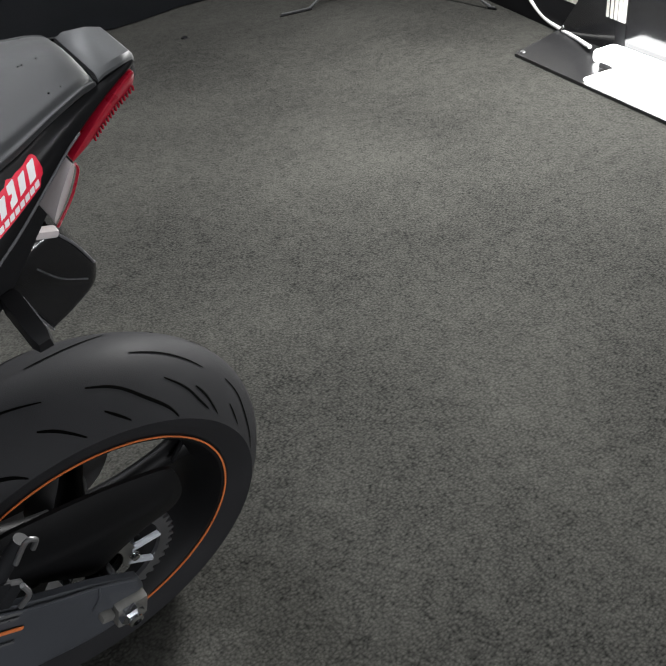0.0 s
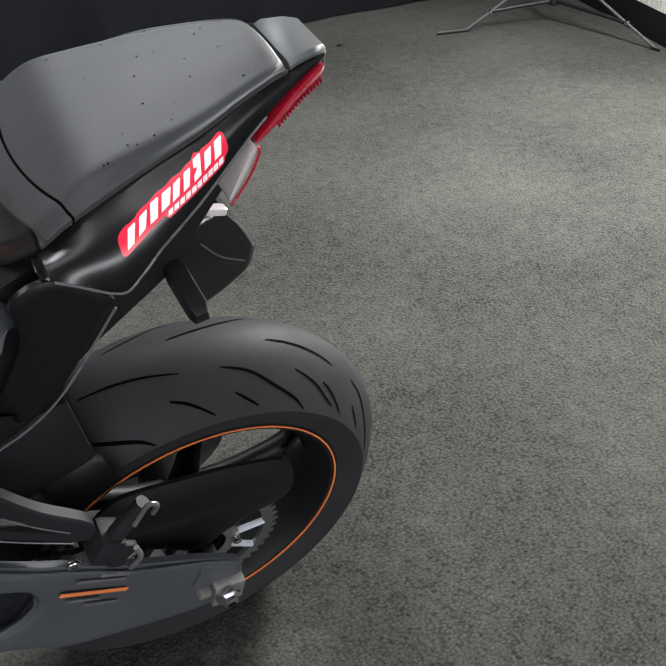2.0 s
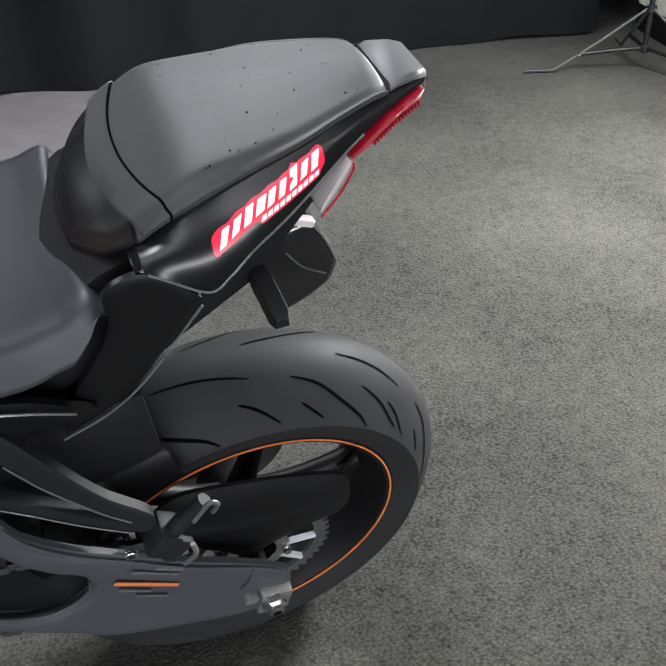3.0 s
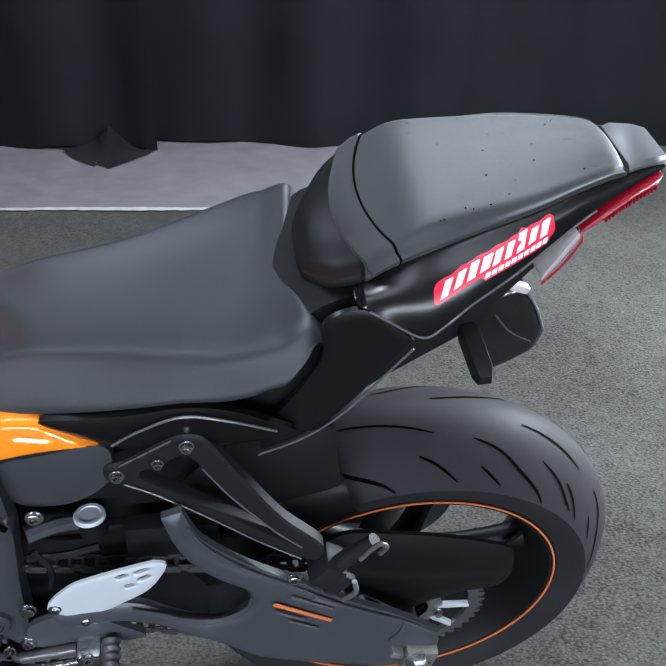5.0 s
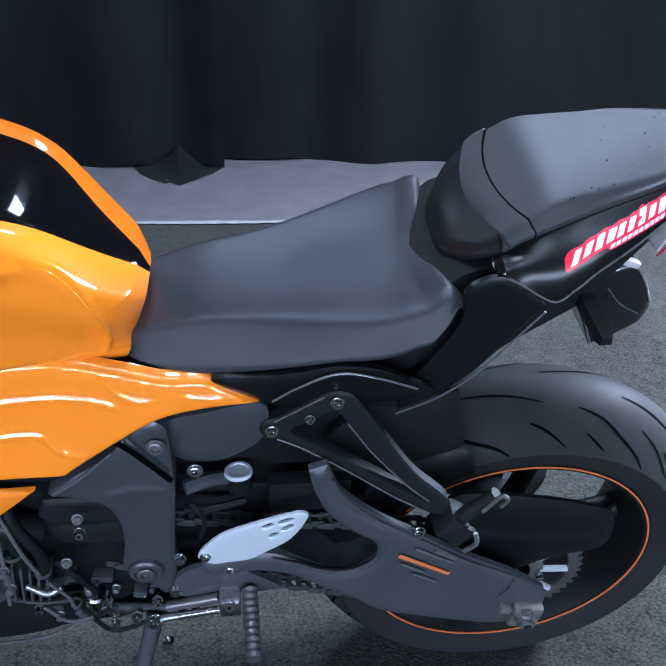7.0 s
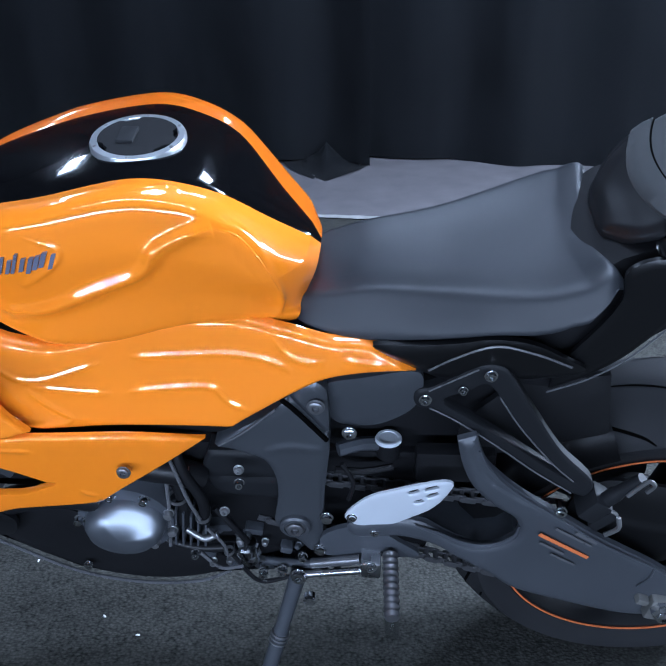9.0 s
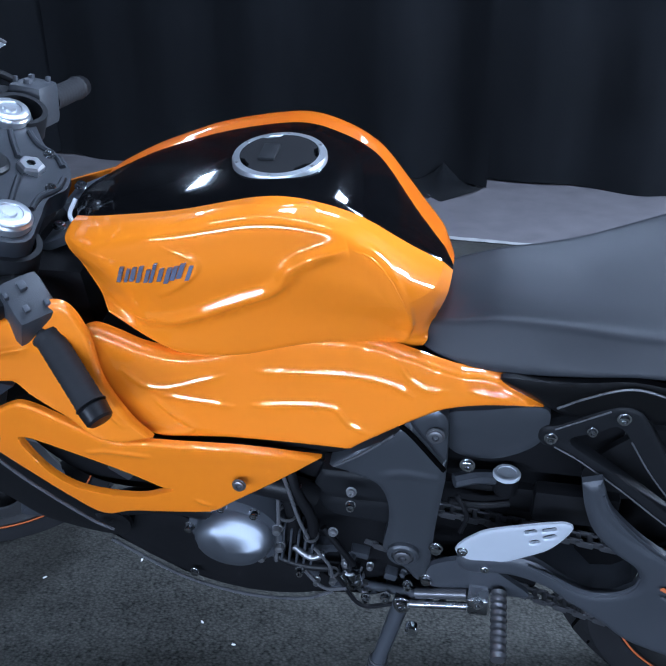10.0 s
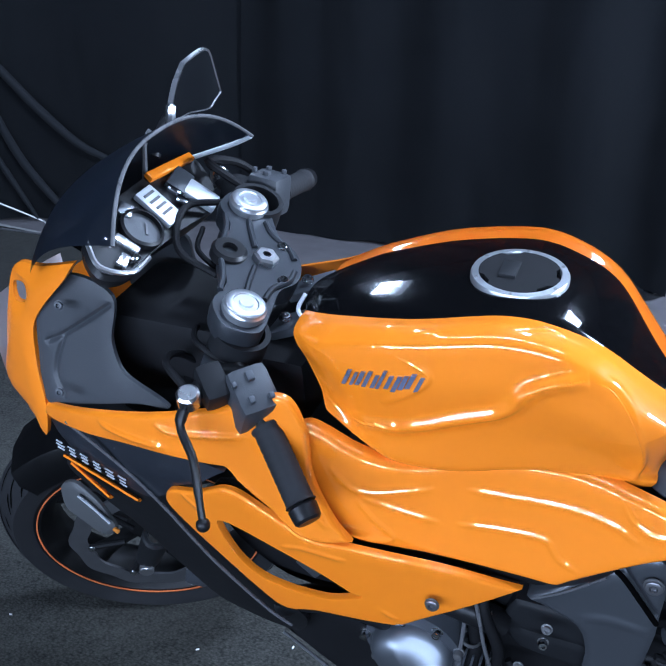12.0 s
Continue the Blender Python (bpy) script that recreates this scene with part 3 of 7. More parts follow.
def light_stand():
    """Folding stand: flat legs with level feet, black braces to a collar low on the pole."""
    base = Vector((2.645, 2.155, 0))
    ob = empty_thing("light_stand", Matrix.Translation(base), "black folding stand on three flat grey legs by the counter", "stand")
    bm = bmesh.new()
    add_cyl(bm, (0, 0, 0.08), (0, 0, 1.7), 0.0125, n=14)
    part("pole", bm, SATIN_BLACK, ob)
    for z in (0.095, 0.27):
        bm = bmesh.new()
        add_cyl(bm, (0, 0, z - 0.016), (0, 0, z + 0.016), 0.024, n=16, bevel=0.004)
        part("collar", bm, SATIN_BLACK, ob)
    for tip, flat in (((2.117, 2.339), 0.145), ((2.705, 1.543), 0.03), ((2.865, 2.62), 0.12)):
        f = Vector((*tip, 0)) - base
        out = f.normalized()
        heel = f - out * flat
        top = Vector((out.x * 0.02, out.y * 0.02, 0.27))
        bm = bmesh.new()
        add_tube(bm, [heel + Vector((0, 0, 0.012)), heel.lerp(top, 0.5), top], 0.0085, 8, flat=0.7)
        leg = part("leg", bm, CAP_GREY, ob, "flat grey aluminium leg")
        knee = (heel + Vector((0, 0, 0.012))).lerp(top, 0.27)
        bm = bmesh.new()
        add_tube(bm, [knee, knee.lerp(Vector((0, 0, 0.098)), 0.5) + Vector((0, 0, 0.002)), Vector((out.x * 0.02, out.y * 0.02, 0.098))], 0.0095, 8)
        part("brace", bm, SATIN_BLACK, leg, "black brace")
        bm = bmesh.new()
        add_cyl(bm, knee - Vector((out.y, -out.x, 0)) * 0.012, knee + Vector((out.y, -out.x, 0)) * 0.012, 0.007, n=10)
        part("rivet", bm, ALLOY, leg)
        bm = bmesh.new()
        add_tube(bm, [f + Vector((0, 0, 0.005)), heel - out * 0.01 + Vector((0, 0, 0.005))], 0.008, 8, flat=0.6)
        part("foot", bm, SATIN_BLACK, leg)
        bm = bmesh.new()
        add_tube(bm, [f - out * 0.006 + Vector((0, 0, 0.011)), heel + Vector((0, 0, 0.011))], 0.0055, 8, flat=0.6)
        part("foot_strip", bm, CAP_GREY, leg)


light_stand()
bm = bmesh.new()
add_tube(bm, smooth_line([(-4.9, 2.15, 0.006), (-4.2, 2.42, 0.006), (-3.6, 2.46, 0.006), (-3.3, 2.40, 0.006)], 8), 0.006)
thing("cable", bm, EDGE, "thin grey cable lying on the floor by the drapes", "cable")
bm = bmesh.new()
add_lathe(bm, [(0, 0.0), (0.016, 0), (0.014, 0.006), (0, 0.009)], 9, Matrix.Translation((1.684, 2.498, 0)))
thing("floor_plug", bm, MATT_BLACK, "small black plug lying on the carpet", "plug")


# lint on the carpet
for i, (x, y) in enumerate(((-1.718, -0.062), (-1.301, 0.014), (-1.125, 0.102), (-0.941, -0.043), (-0.865, -0.086))):
    bm = bmesh.new()
    add_lathe(bm, [(0, 0.0), (0.0022, 0.0), (0.0018, 0.0014), (0, 0.002)], 6, Matrix.Translation((x, y, 0.001)) @ Matrix.Rotation(i * 0.8, 4, "Z") @ Matrix.Diagonal((2.2, 1, 1, 1)))
    thing("scrap", bm, DECAL_WHITE, "tiny white scrap of lint lying on the carpet", "scrap", group="scraps on the carpet")


# ---- the motorcycle ----
# Built upright in its own frame: x back from the rear axle, v across (left side negative), h up; it leans on its side stand.
LEAN = 13.8
BIKE = empty_thing("motorcycle", pose(0, 0, 0, LEAN, 0, 0), "orange and black sports motorcycle leaning on its side stand", "motorcycle")
STEER_POINT, STEER_AXIS = Vector((-1.027, 0, 0.964)), Vector((0.399, 0, 0.917)).normalized()
STEER = Matrix.Translation(STEER_POINT) @ Matrix.Rotation(radians(26.4), 4, STEER_AXIS) @ Matrix.Translation(-STEER_POINT)
MIRROR_BAR = STEER @ Matrix.Diagonal((1, -1, 1, 1)) @ STEER.inverted()


def wheel_frame(x, h):
    return Matrix.Translation((x, 0, h)) @ Matrix.Rotation(radians(-90), 4, "X")


def tyre_radius(v, R, W, side):
    """Radius of the tyre's round tread at distance v from its middle."""
    k = min(1, abs(v) / W)
    return R - side * (1 - math.cos(k * 1.35)) / (1 - math.cos(1.35))


def tyre_mesh(R, W, rim, m):
    side = R - rim - 0.036
    prof = []
    for i in range(-14, 15):
        v = W * math.sin(i / 14 * 1.5) / math.sin(1.5)
        prof.append((tyre_radius(v, R, W, side), v))
    prof = [(rim - 0.004, -W * 0.84), (rim + 0.004, -W * 0.86), (rim + 0.016, -W * 0.95)] + prof + [(rim + 0.016, W * 0.95), (rim + 0.004, W * 0.86), (rim - 0.004, W * 0.84)]
    bm = bmesh.new()
    add_lathe(bm, prof, 96, m)
    return bm, side


def groove_mesh(line, R, W, side, m, width):
    """One tread sipe: the cut's shade drawn as a thin dark strip that follows the tyre's skin along (angle, v)."""
    bm = bmesh.new()
    pts = smooth_line([(a, v, 0) for a, v in line], 8)
    rows = []
    N = len(pts)
    for i, p in enumerate(pts):
        d = (pts[min(i + 1, N - 1)] - pts[max(i - 1, 0)])
        t = Vector((d.x * R, d.y)).normalized()
        w = width * (0.25 + 0.75 * math.sin(math.pi * min(1, (i + 0.6) / N)) ** 0.5)
        row = []
        for s in (-0.5, 0, 0.5):
            a, v = p.x - t.y * w * s / R, p.y + t.x * w * s
            r = tyre_radius(v, R, W, side) + 0.0007
            row.append(m @ Vector((r * math.cos(a), r * math.sin(a), v)))
        rows.append(row)
    add_loft(bm, rows)
    return bm


def wheel(name, x, h, R, W, rim, spokes, groove_sets, extra=Matrix(), label=""):
    m = extra @ wheel_frame(x, h)
    w = W * 0.84
    bm = bmesh.new()
    add_lathe(bm, [(rim - 0.012, -w), (rim + 0.004, -w - 0.001), (rim + 0.004, -w + 0.004), (rim - 0.006, -w + 0.010), (rim - 0.020, -w * 0.6), (rim - 0.026, 0), (rim - 0.020, w * 0.6),
                   (rim - 0.006, w - 0.010), (rim + 0.004, w - 0.004), (rim + 0.004, w + 0.001), (rim - 0.012, w), (rim - 0.030, w * 0.6), (rim - 0.036, 0), (rim - 0.030, -w * 0.6), (rim - 0.012, -w)], 80, m)
    add_lathe(bm, [(0.018, -W * 0.55), (0.045, -W * 0.55), (0.05, -W * 0.45), (0.036, -0.01), (0.036, 0.01), (0.05, W * 0.45), (0.045, W * 0.55), (0.018, W * 0.55)], 40, m)
    ob = part(name, bm, RIM_BLACK, BIKE, label)
    for i in range(spokes):
        a = 2 * math.pi * i / spokes - 0.09
        bm = bmesh.new()
        p0, p1 = Vector((0.036 * math.cos(a), 0.036 * math.sin(a), -0.004)), Vector(((rim - 0.026) * math.cos(a), (rim - 0.026) * math.sin(a), 0))
        add_tube(bm, [m @ p0.lerp(p1, k / 6) for k in range(7)], [0.023, 0.019, 0.0165, 0.016, 0.0165, 0.019, 0.025], 12)
        part("spoke", bm, RIM_BLACK, ob)
    bm, side = tyre_mesh(R, W, rim, m)
    tyre = part("tyre", bm, RUBBER, ob, "black road tyre with curved sipes")
    for s in (-1, 1):
        bm = bmesh.new()
        add_lathe(bm, [(rim - 0.0045, s * (w + 0.0012)), (rim - 0.0045, s * (w + 0.0026)), (rim - 0.0072, s * (w + 0.0024)), (rim - 0.0072, s * (w + 0.0006))], 96, m)
        part("rim_tape", bm, STRIPE, ob, "orange rim tape")
    for line, width in groove_sets:
        part("sipe", groove_mesh(line, R, W, side, m, width), GROOVE, ob)
    bm = bmesh.new()
    a = -0.2
    add_cyl(bm, m @ Vector(((rim - 0.03) * math.cos(a), (rim - 0.03) * math.sin(a), -0.01)), m @ Vector(((rim - 0.065) * math.cos(a), (rim - 0.065) * math.sin(a), -0.03)), 0.004, n=8)
    part("valve", bm, MATT_BLACK, ob)
    return ob, m


def sipes(count, scale, flip):
    """Tread cuts as lines of (angle, v): per pitch one long cut beside the middle, one long curved cut to the shoulder and three short ones; the other half is set off by half a pitch."""
    out = []
    step = 2 * math.pi / count
    k = step / 0.785
    cuts = [([(0.0, 0.014), (0.13, 0.019), (0.25, 0.026), (0.38, 0.036)], 0.0030),
            ([(0.55, 0.041), (0.67, 0.050), (0.79, 0.066), (0.92, 0.080), (0.97, 0.088)], 0.0040),
            ([(0.31, 0.059), (0.38, 0.067), (0.48, 0.083)], 0.0034),
            ([(0.59, 0.068), (0.64, 0.075), (0.70, 0.083)], 0.0032),
            ([(0.125, 0.050), (0.25, 0.062), (0.34, 0.074), (0.40, 0.080)], 0.0034)]
    f = -1 if flip else 1
    for i in range(count):
        for s in (-1, 1):
            a = i * step + (0.5 * step if s > 0 else 0) - 1.917 * f
            for line, width in cuts[:5 if i % 2 else 4]:
                out.append(([(a + f * k * u, s * v * scale) for u, v in line], width))
    return out


FRONT_H = 0.268
rear_wheel, RW = wheel("rear_wheel", 0, 0.315, 0.321, 0.09, 0.228, 5, sipes(8, 1.0, False), label="black rear wheel with orange rim tape")
FRONT_SHIFT = Matrix.Translation((-0.056, 0.1215, -0.004))
front_wheel, FW = wheel("front_wheel", -1.36, FRONT_H, 0.299, 0.062, 0.222, 5, sipes(9, 0.68, True), FRONT_SHIFT @ STEER, "black front wheel with orange rim tape")


def sprocket(m, v):
    bm = bmesh.new()
    n = 43
    outer = []
    for i in range(n * 4):
        r = (0.1045, 0.1125, 0.1135, 0.1055)[i % 4]
        a = 2 * math.pi * i / (n * 4)
        outer.append(Vector((r * math.cos(a), r * math.sin(a), 0)))
    inner = [Vector((0.090 * math.cos(2 * math.pi * i / (n * 4)), 0.090 * math.sin(2 * math.pi * i / (n * 4)), 0)) for i in range(n * 4)]
    up = Vector((0, 0, 0.0035))
    add_loft(bm, [[m @ (o + Vector((0, 0, v)) - up), m @ (o + Vector((0, 0, v)) + up), m @ (q + Vector((0, 0, v)) + up), m @ (q + Vector((0, 0, v)) - up)] for o, q in zip(outer + outer[:1], inner + inner[:1])], closed=True)
    return bm


chainring = part("sprocket", sprocket(RW, -0.098), SPRING, rear_wheel, "brownish toothed steel sprocket ring")
for i in range(10):
    a = 2 * math.pi * i / 10
    bm = bmesh.new()
    add_tube(bm, [RW @ Vector((0.045 * math.cos(a), 0.045 * math.sin(a), -0.098)), RW @ Vector((0.091 * math.cos(a + 0.05), 0.091 * math.sin(a + 0.05), -0.098))], 0.0052, 8)
    part("sprocket_arm", bm, BRUSHED, chainring)
bm = bmesh.new()
add_lathe(bm, [(0.03, -0.102), (0.05, -0.102), (0.05, -0.094), (0.03, -0.094)], 48, RW)
part("sprocket_hub", bm, ALLOY, chainring)
bm = bmesh.new()
add_lathe(bm, [(0.03, -0.09), (0.056, -0.088), (0.06, -0.06), (0.05, -0.04)], 48, RW)
part("sprocket_carrier", bm, DARK_METAL, rear_wheel)
for i in range(5):
    a = 2 * math.pi * (i + 0.2) / 5
    bolt(RW @ Vector((0.047 * math.cos(a), 0.047 * math.sin(a), -0.102)), (0, -1, 0), 0.006, rear_wheel, CHROME, "sprocket_nut", 0.008, False)
bm = bmesh.new()
add_lathe(bm, [(0.06, 0.084), (0.11, 0.084), (0.11, 0.088), (0.06, 0.088), (0.06, 0.084)], 64, RW)
part("brake_disc", bm, STEEL, rear_wheel)


def chain_links(x0, h0, x1, h1):
    """One run of the drive chain: plates on pins."""
    bm = bmesh.new()
    L = math.hypot(x1 - x0, h1 - h0)
    n = int(L / 0.0159)
    for i in range(n):
        s = (i + 0.5) / n
        p = Vector((x0 + (x1 - x0) * s, -0.096, h0 + (h1 - h0) * s))
        a = math.atan2(h1 - h0, x1 - x0)
        w = 0.009 if i % 2 else 0.006
        for e in (-1, 1):
            add_box(bm, (0.0205, 0.0022, 0.012), Matrix.Translation(p + Vector((0, e * w, 0))) @ Matrix.Rotation(-a, 4, "Y"), 0.0008)
        add_cyl(bm, p + Vector((0.005, -0.011, 0)), p + Vector((0.005, 0.011, 0)), 0.0042, n=6)
    return bm


for run in ((-0.01, 0.430, -0.60, 0.519), (-0.01, 0.207, -0.60, 0.415)):
    part("drive_chain", chain_links(*run), SPRING, BIKE, "steel roller chain")

# swingarm: thick plate with a curved brace over an opening
ARM = [(x, -0.150 - 0.06 * max(0.0, min(x, -0.10) + 0.36), h) for x, h in ((-0.320, 0.654), (-0.320, 0.654), (-0.297, 0.665), (-0.297, 0.665), (-0.289, 0.638), (-0.277, 0.610), (-0.236, 0.565), (-0.184, 0.525), (-0.112, 0.470), (-0.029, 0.416), (0.022, 0.373), (0.022, 0.373), (0.026, 0.335), (0.008, 0.298), (-0.050, 0.287),
                                   (-0.158, 0.316), (-0.222, 0.340), (-0.258, 0.372), (-0.308, 0.408), (-0.342, 0.434), (-0.390, 0.448), (-0.450, 0.440), (-0.462, 0.468), (-0.400, 0.486), (-0.360, 0.482), (-0.332, 0.463), (-0.308, 0.447), (-0.279, 0.437), (-0.250, 0.444), (-0.229, 0.465), (-0.226, 0.489), (-0.235, 0.507), (-0.262, 0.528), (-0.294, 0.567), (-0.311, 0.611))]
ARM_FLOOR = [(-0.400, 0.486), (-0.360, 0.482), (-0.332, 0.463), (-0.308, 0.447), (-0.279, 0.437), (-0.250, 0.444), (-0.229, 0.465), (-0.226, 0.489)]
arm = part("swingarm", plate(ARM, 0.007, 0.012, 0.009, 0.012, lines=[([(-0.300, 0.650), (-0.288, 0.610), (-0.262, 0.575), (-0.215, 0.538)], -0.003, 0.004, 0.02)]), DARK_METAL, BIKE, "dark grey cast swingarm")
bm = plate([(x, 0.11, h) for x, v, h in ARM], 0.006, 0.025, 0.04, 0.04)
part("swingarm_right", bm, DARK_METAL, BIKE)
bm = bmesh.new()
add_tube(bm, smooth_line([(-0.292, -0.158, 0.640), (-0.275, -0.161, 0.606), (-0.236, -0.164, 0.563), (-0.184, -0.167, 0.523), (-0.112, -0.171, 0.468), (-0.029, -0.171, 0.414), (0.018, -0.171, 0.374)], 6), 0.0018, 8)
add_tube(bm, smooth_line([(-0.029, -0.172, 0.414), (-0.034, -0.174, 0.392), (-0.046, -0.174, 0.372)], 4), 0.0016, 6)
part("weld_ridge", bm, DARK_METAL, arm)
bm = bmesh.new()
add_loft(bm, [[Vector((x, v, h - drop)) for x, h in ARM_FLOOR] for v, drop in ((-0.150, -0.001), (-0.135, 0.007), (-0.110, 0.010), (-0.080, 0.008))])
bmesh.ops.solidify(bm, geom=bm.faces[:], thickness=0.004)
part("swingarm_well", bm, DARK_METAL, arm)


def axle_block():
    bm = bmesh.new()
    add_box(bm, (0.046, 0.022, 0.046), Matrix.Translation((-0.002, -0.176, 0.326)) @ Matrix.Rotation(radians(10), 4, "Y"), 0.006)
    add_box(bm, (0.018, 0.016, 0.012), Matrix.Translation((-0.034, -0.176, 0.344)) @ Matrix.Rotation(radians(22), 4, "Y"), 0.003)
    return bm


block = part("axle_block", axle_block(), CAST_ALLOY, BIKE, "weathered bright alloy chain adjuster block")
bm = bmesh.new()
add_lathe(bm, [(0.017, 0), (0.017, 0.010), (0.013, 0.014), (0.009, 0.014)], 6, Matrix.Translation((-0.006, -0.186, 0.336)) @ Matrix.Rotation(radians(90), 4, "X"))
add_lathe(bm, [(0.009, 0.002), (0.0105, 0.018), (0.006, 0.020), (0.006, 0.008), (0, 0.008)], 24, Matrix.Translation((-0.006, -0.186, 0.336)) @ Matrix.Rotation(radians(90), 4, "X"))
part("axle_nut", bm, CHROME, block)
bm = bmesh.new()
add_cyl(bm, (0, -0.186, 0.318), (0, 0.17, 0.315), 0.010, n=16)
part("rear_axle", bm, STEEL, BIKE)
# decal on the arm: an orange bar between plain grey bars
for (x0, h0, x1, h1, w, mt, nm) in ((-0.199, 0.487, -0.126, 0.436, 0.006, STRIPE, "orange_bar"), (-0.178, 0.500, -0.125, 0.463, 0.004, EDGE, "grey_bar"), (-0.150, 0.492, -0.118, 0.470, 0.006, EDGE, "grey_bar"),
                                   (-0.196, 0.468, -0.160, 0.443, 0.004, EDGE, "grey_bar"), (-0.178, 0.442, -0.142, 0.418, 0.004, EDGE, "grey_bar")):
    bm = bmesh.new()
    d = Vector((x1 - x0, 0, h1 - h0))
    add_box(bm, (d.length, 0.0012, w), Matrix.Translation(((x0 + x1) / 2, -0.1715, (h0 + h1) / 2)) @ Matrix.Rotation(math.atan2(-(h1 - h0), x1 - x0), 4, "Y"))
    part(nm, bm, mt, arm)

# hugger and inner fender over the rear tyre
bm = bmesh.new()
rows = []
for i in range(15):
    a = radians(110 + 62 * i / 14)
    rows.append([Vector((0.334 * k * math.cos(a), v, 0.315 + 0.334 * k * math.sin(a))) for v, k in ((-0.105, 0.80), (-0.103, 0.90), (-0.085, 0.97), (-0.05, 1.0), (0, 1.005), (0.05, 1.0), (0.085, 0.97), (0.103, 0.90), (0.105, 0.8))])
add_loft(bm, rows)
bmesh.ops.solidify(bm, geom=bm.faces[:], thickness=0.003)
part("rear_hugger", bm, SATIN_BLACK, BIKE, "black plastic tyre hugger")
bm = plate([(-0.245, -0.085, 0.690), (-0.245, -0.085, 0.690), (-0.125, -0.085, 0.705), (-0.125, -0.085, 0.705), (-0.112, -0.088, 0.606), (-0.112, -0.088, 0.606), (-0.20, -0.10, 0.585), (-0.30, -0.10, 0.560), (-0.30, -0.10, 0.560), (-0.31, -0.095, 0.62)], 0.004, 0.02, 0.01, 0.03)
part("inner_fender", bm, SATIN_BLACK, BIKE)

# passenger peg hanger
HANGER = [(x - 0.006, h + 0.004) for x, h in ((-0.371, 0.694), (-0.366, 0.708), (-0.347, 0.717), (-0.292, 0.762), (-0.278, 0.766), (-0.260, 0.760), (-0.228, 0.706), (-0.182, 0.632), (-0.136, 0.582), (-0.138, 0.552), (-0.158, 0.554), (-0.209, 0.586), (-0.263, 0.627), (-0.319, 0.665), (-0.348, 0.679), (-0.364, 0.679))]
hanger_v = lambda x: -0.124 - (x + 0.358) * 0.156
hanger = part("peg_hanger", plate([(x, hanger_v(x), h) for x, h in HANGER], 0.003, 0.005, 0.014, 0.008,
                                  holes=[[(x - 0.006, h + 0.004) for x, h in ((-0.333, 0.696), (-0.304, 0.718), (-0.284, 0.734), (-0.268, 0.718), (-0.237, 0.667), (-0.190, 0.608), (-0.163, 0.580), (-0.190, 0.596), (-0.242, 0.633), (-0.294, 0.668))]]), PEG_BLACK, BIKE, "dark cast passenger peg hanger with two slim arms")
# edge highlights of the two arms, drawn as thin grey tubes
for line in ([(-0.350, 0.682), (-0.319, 0.667), (-0.263, 0.629), (-0.209, 0.588), (-0.160, 0.557)], [(-0.266, 0.716), (-0.236, 0.667), (-0.189, 0.608), (-0.160, 0.580)], [(-0.352, 0.712), (-0.295, 0.758)]):
    bm = bmesh.new()
    add_tube(bm, smooth_line([(x - 0.006, hanger_v(x) - 0.003, h + 0.004) for x, h in line], 5), 0.0011, 6)
    part("arm_glint", bm, EDGE, hanger)
bolt((-0.362, -0.128, 0.701), (0, -1, 0.1), 0.0066, hanger, CHROME)
bolt((-0.286, -0.140, 0.756), (0, -1, 0.1), 0.0066, hanger, CHROME)
bolt((-0.317, -0.136, 0.727), (0, -1, 0.1), 0.005, hanger, CHROME)
bolt((-0.174, -0.160, 0.524), (0, -1, 0.1), 0.007, hanger, CHROME)
peg = part("passenger_peg", joined(
    lambda b: add_box(b, (0.030, 0.040, 0.040), Matrix.Translation((-0.136, -0.162, 0.548)) @ Matrix.Rotation(radians(35), 4, "Y"), 0.006),
    lambda b: add_box(b, (0.040, 0.010, 0.018), Matrix.Translation((-0.122, -0.176, 0.530)) @ Matrix.Rotation(radians(-50), 4, "Y"), 0.003),
    lambda b: add_tube(b, smooth_line([(-0.130, -0.166, 0.548), (-0.108, -0.170, 0.582), (-0.086, -0.174, 0.612)], 5), [0.011] * 5 + [0.009] * 6, 10)), PEG_BLACK, BIKE, "folded passenger footpeg")
bm = bmesh.new()
add_tube(bm, smooth_line([(-0.102, -0.182, 0.588), (-0.084, -0.185, 0.620), (-0.074, -0.184, 0.612), (-0.080, -0.182, 0.596)], 5), 0.0030, 8)
part("peg_edge", bm, STEEL, peg)
bm = bmesh.new()
add_tube(bm, smooth_line([(-0.106, -0.184, 0.545), (-0.104, -0.188, 0.528), (-0.118, -0.186, 0.510)], 5), 0.0034, 8)
part("peg_edge", bm, STEEL, peg)
bm = bmesh.new()
lip = [(-0.368, 0.484), (-0.332, 0.465), (-0.308, 0.449), (-0.279, 0.439), (-0.250, 0.446), (-0.229, 0.467), (-0.225, 0.489)]
add_tube(bm, smooth_line([(x, -0.160, h) for x, h in lip], 6), [0.0045 * (0.3 + 0.7 * math.sin(math.pi * (i + 0.5) / 37)) for i in range(37)], 8)
part("brace_lip", bm, DARK_METAL, arm)

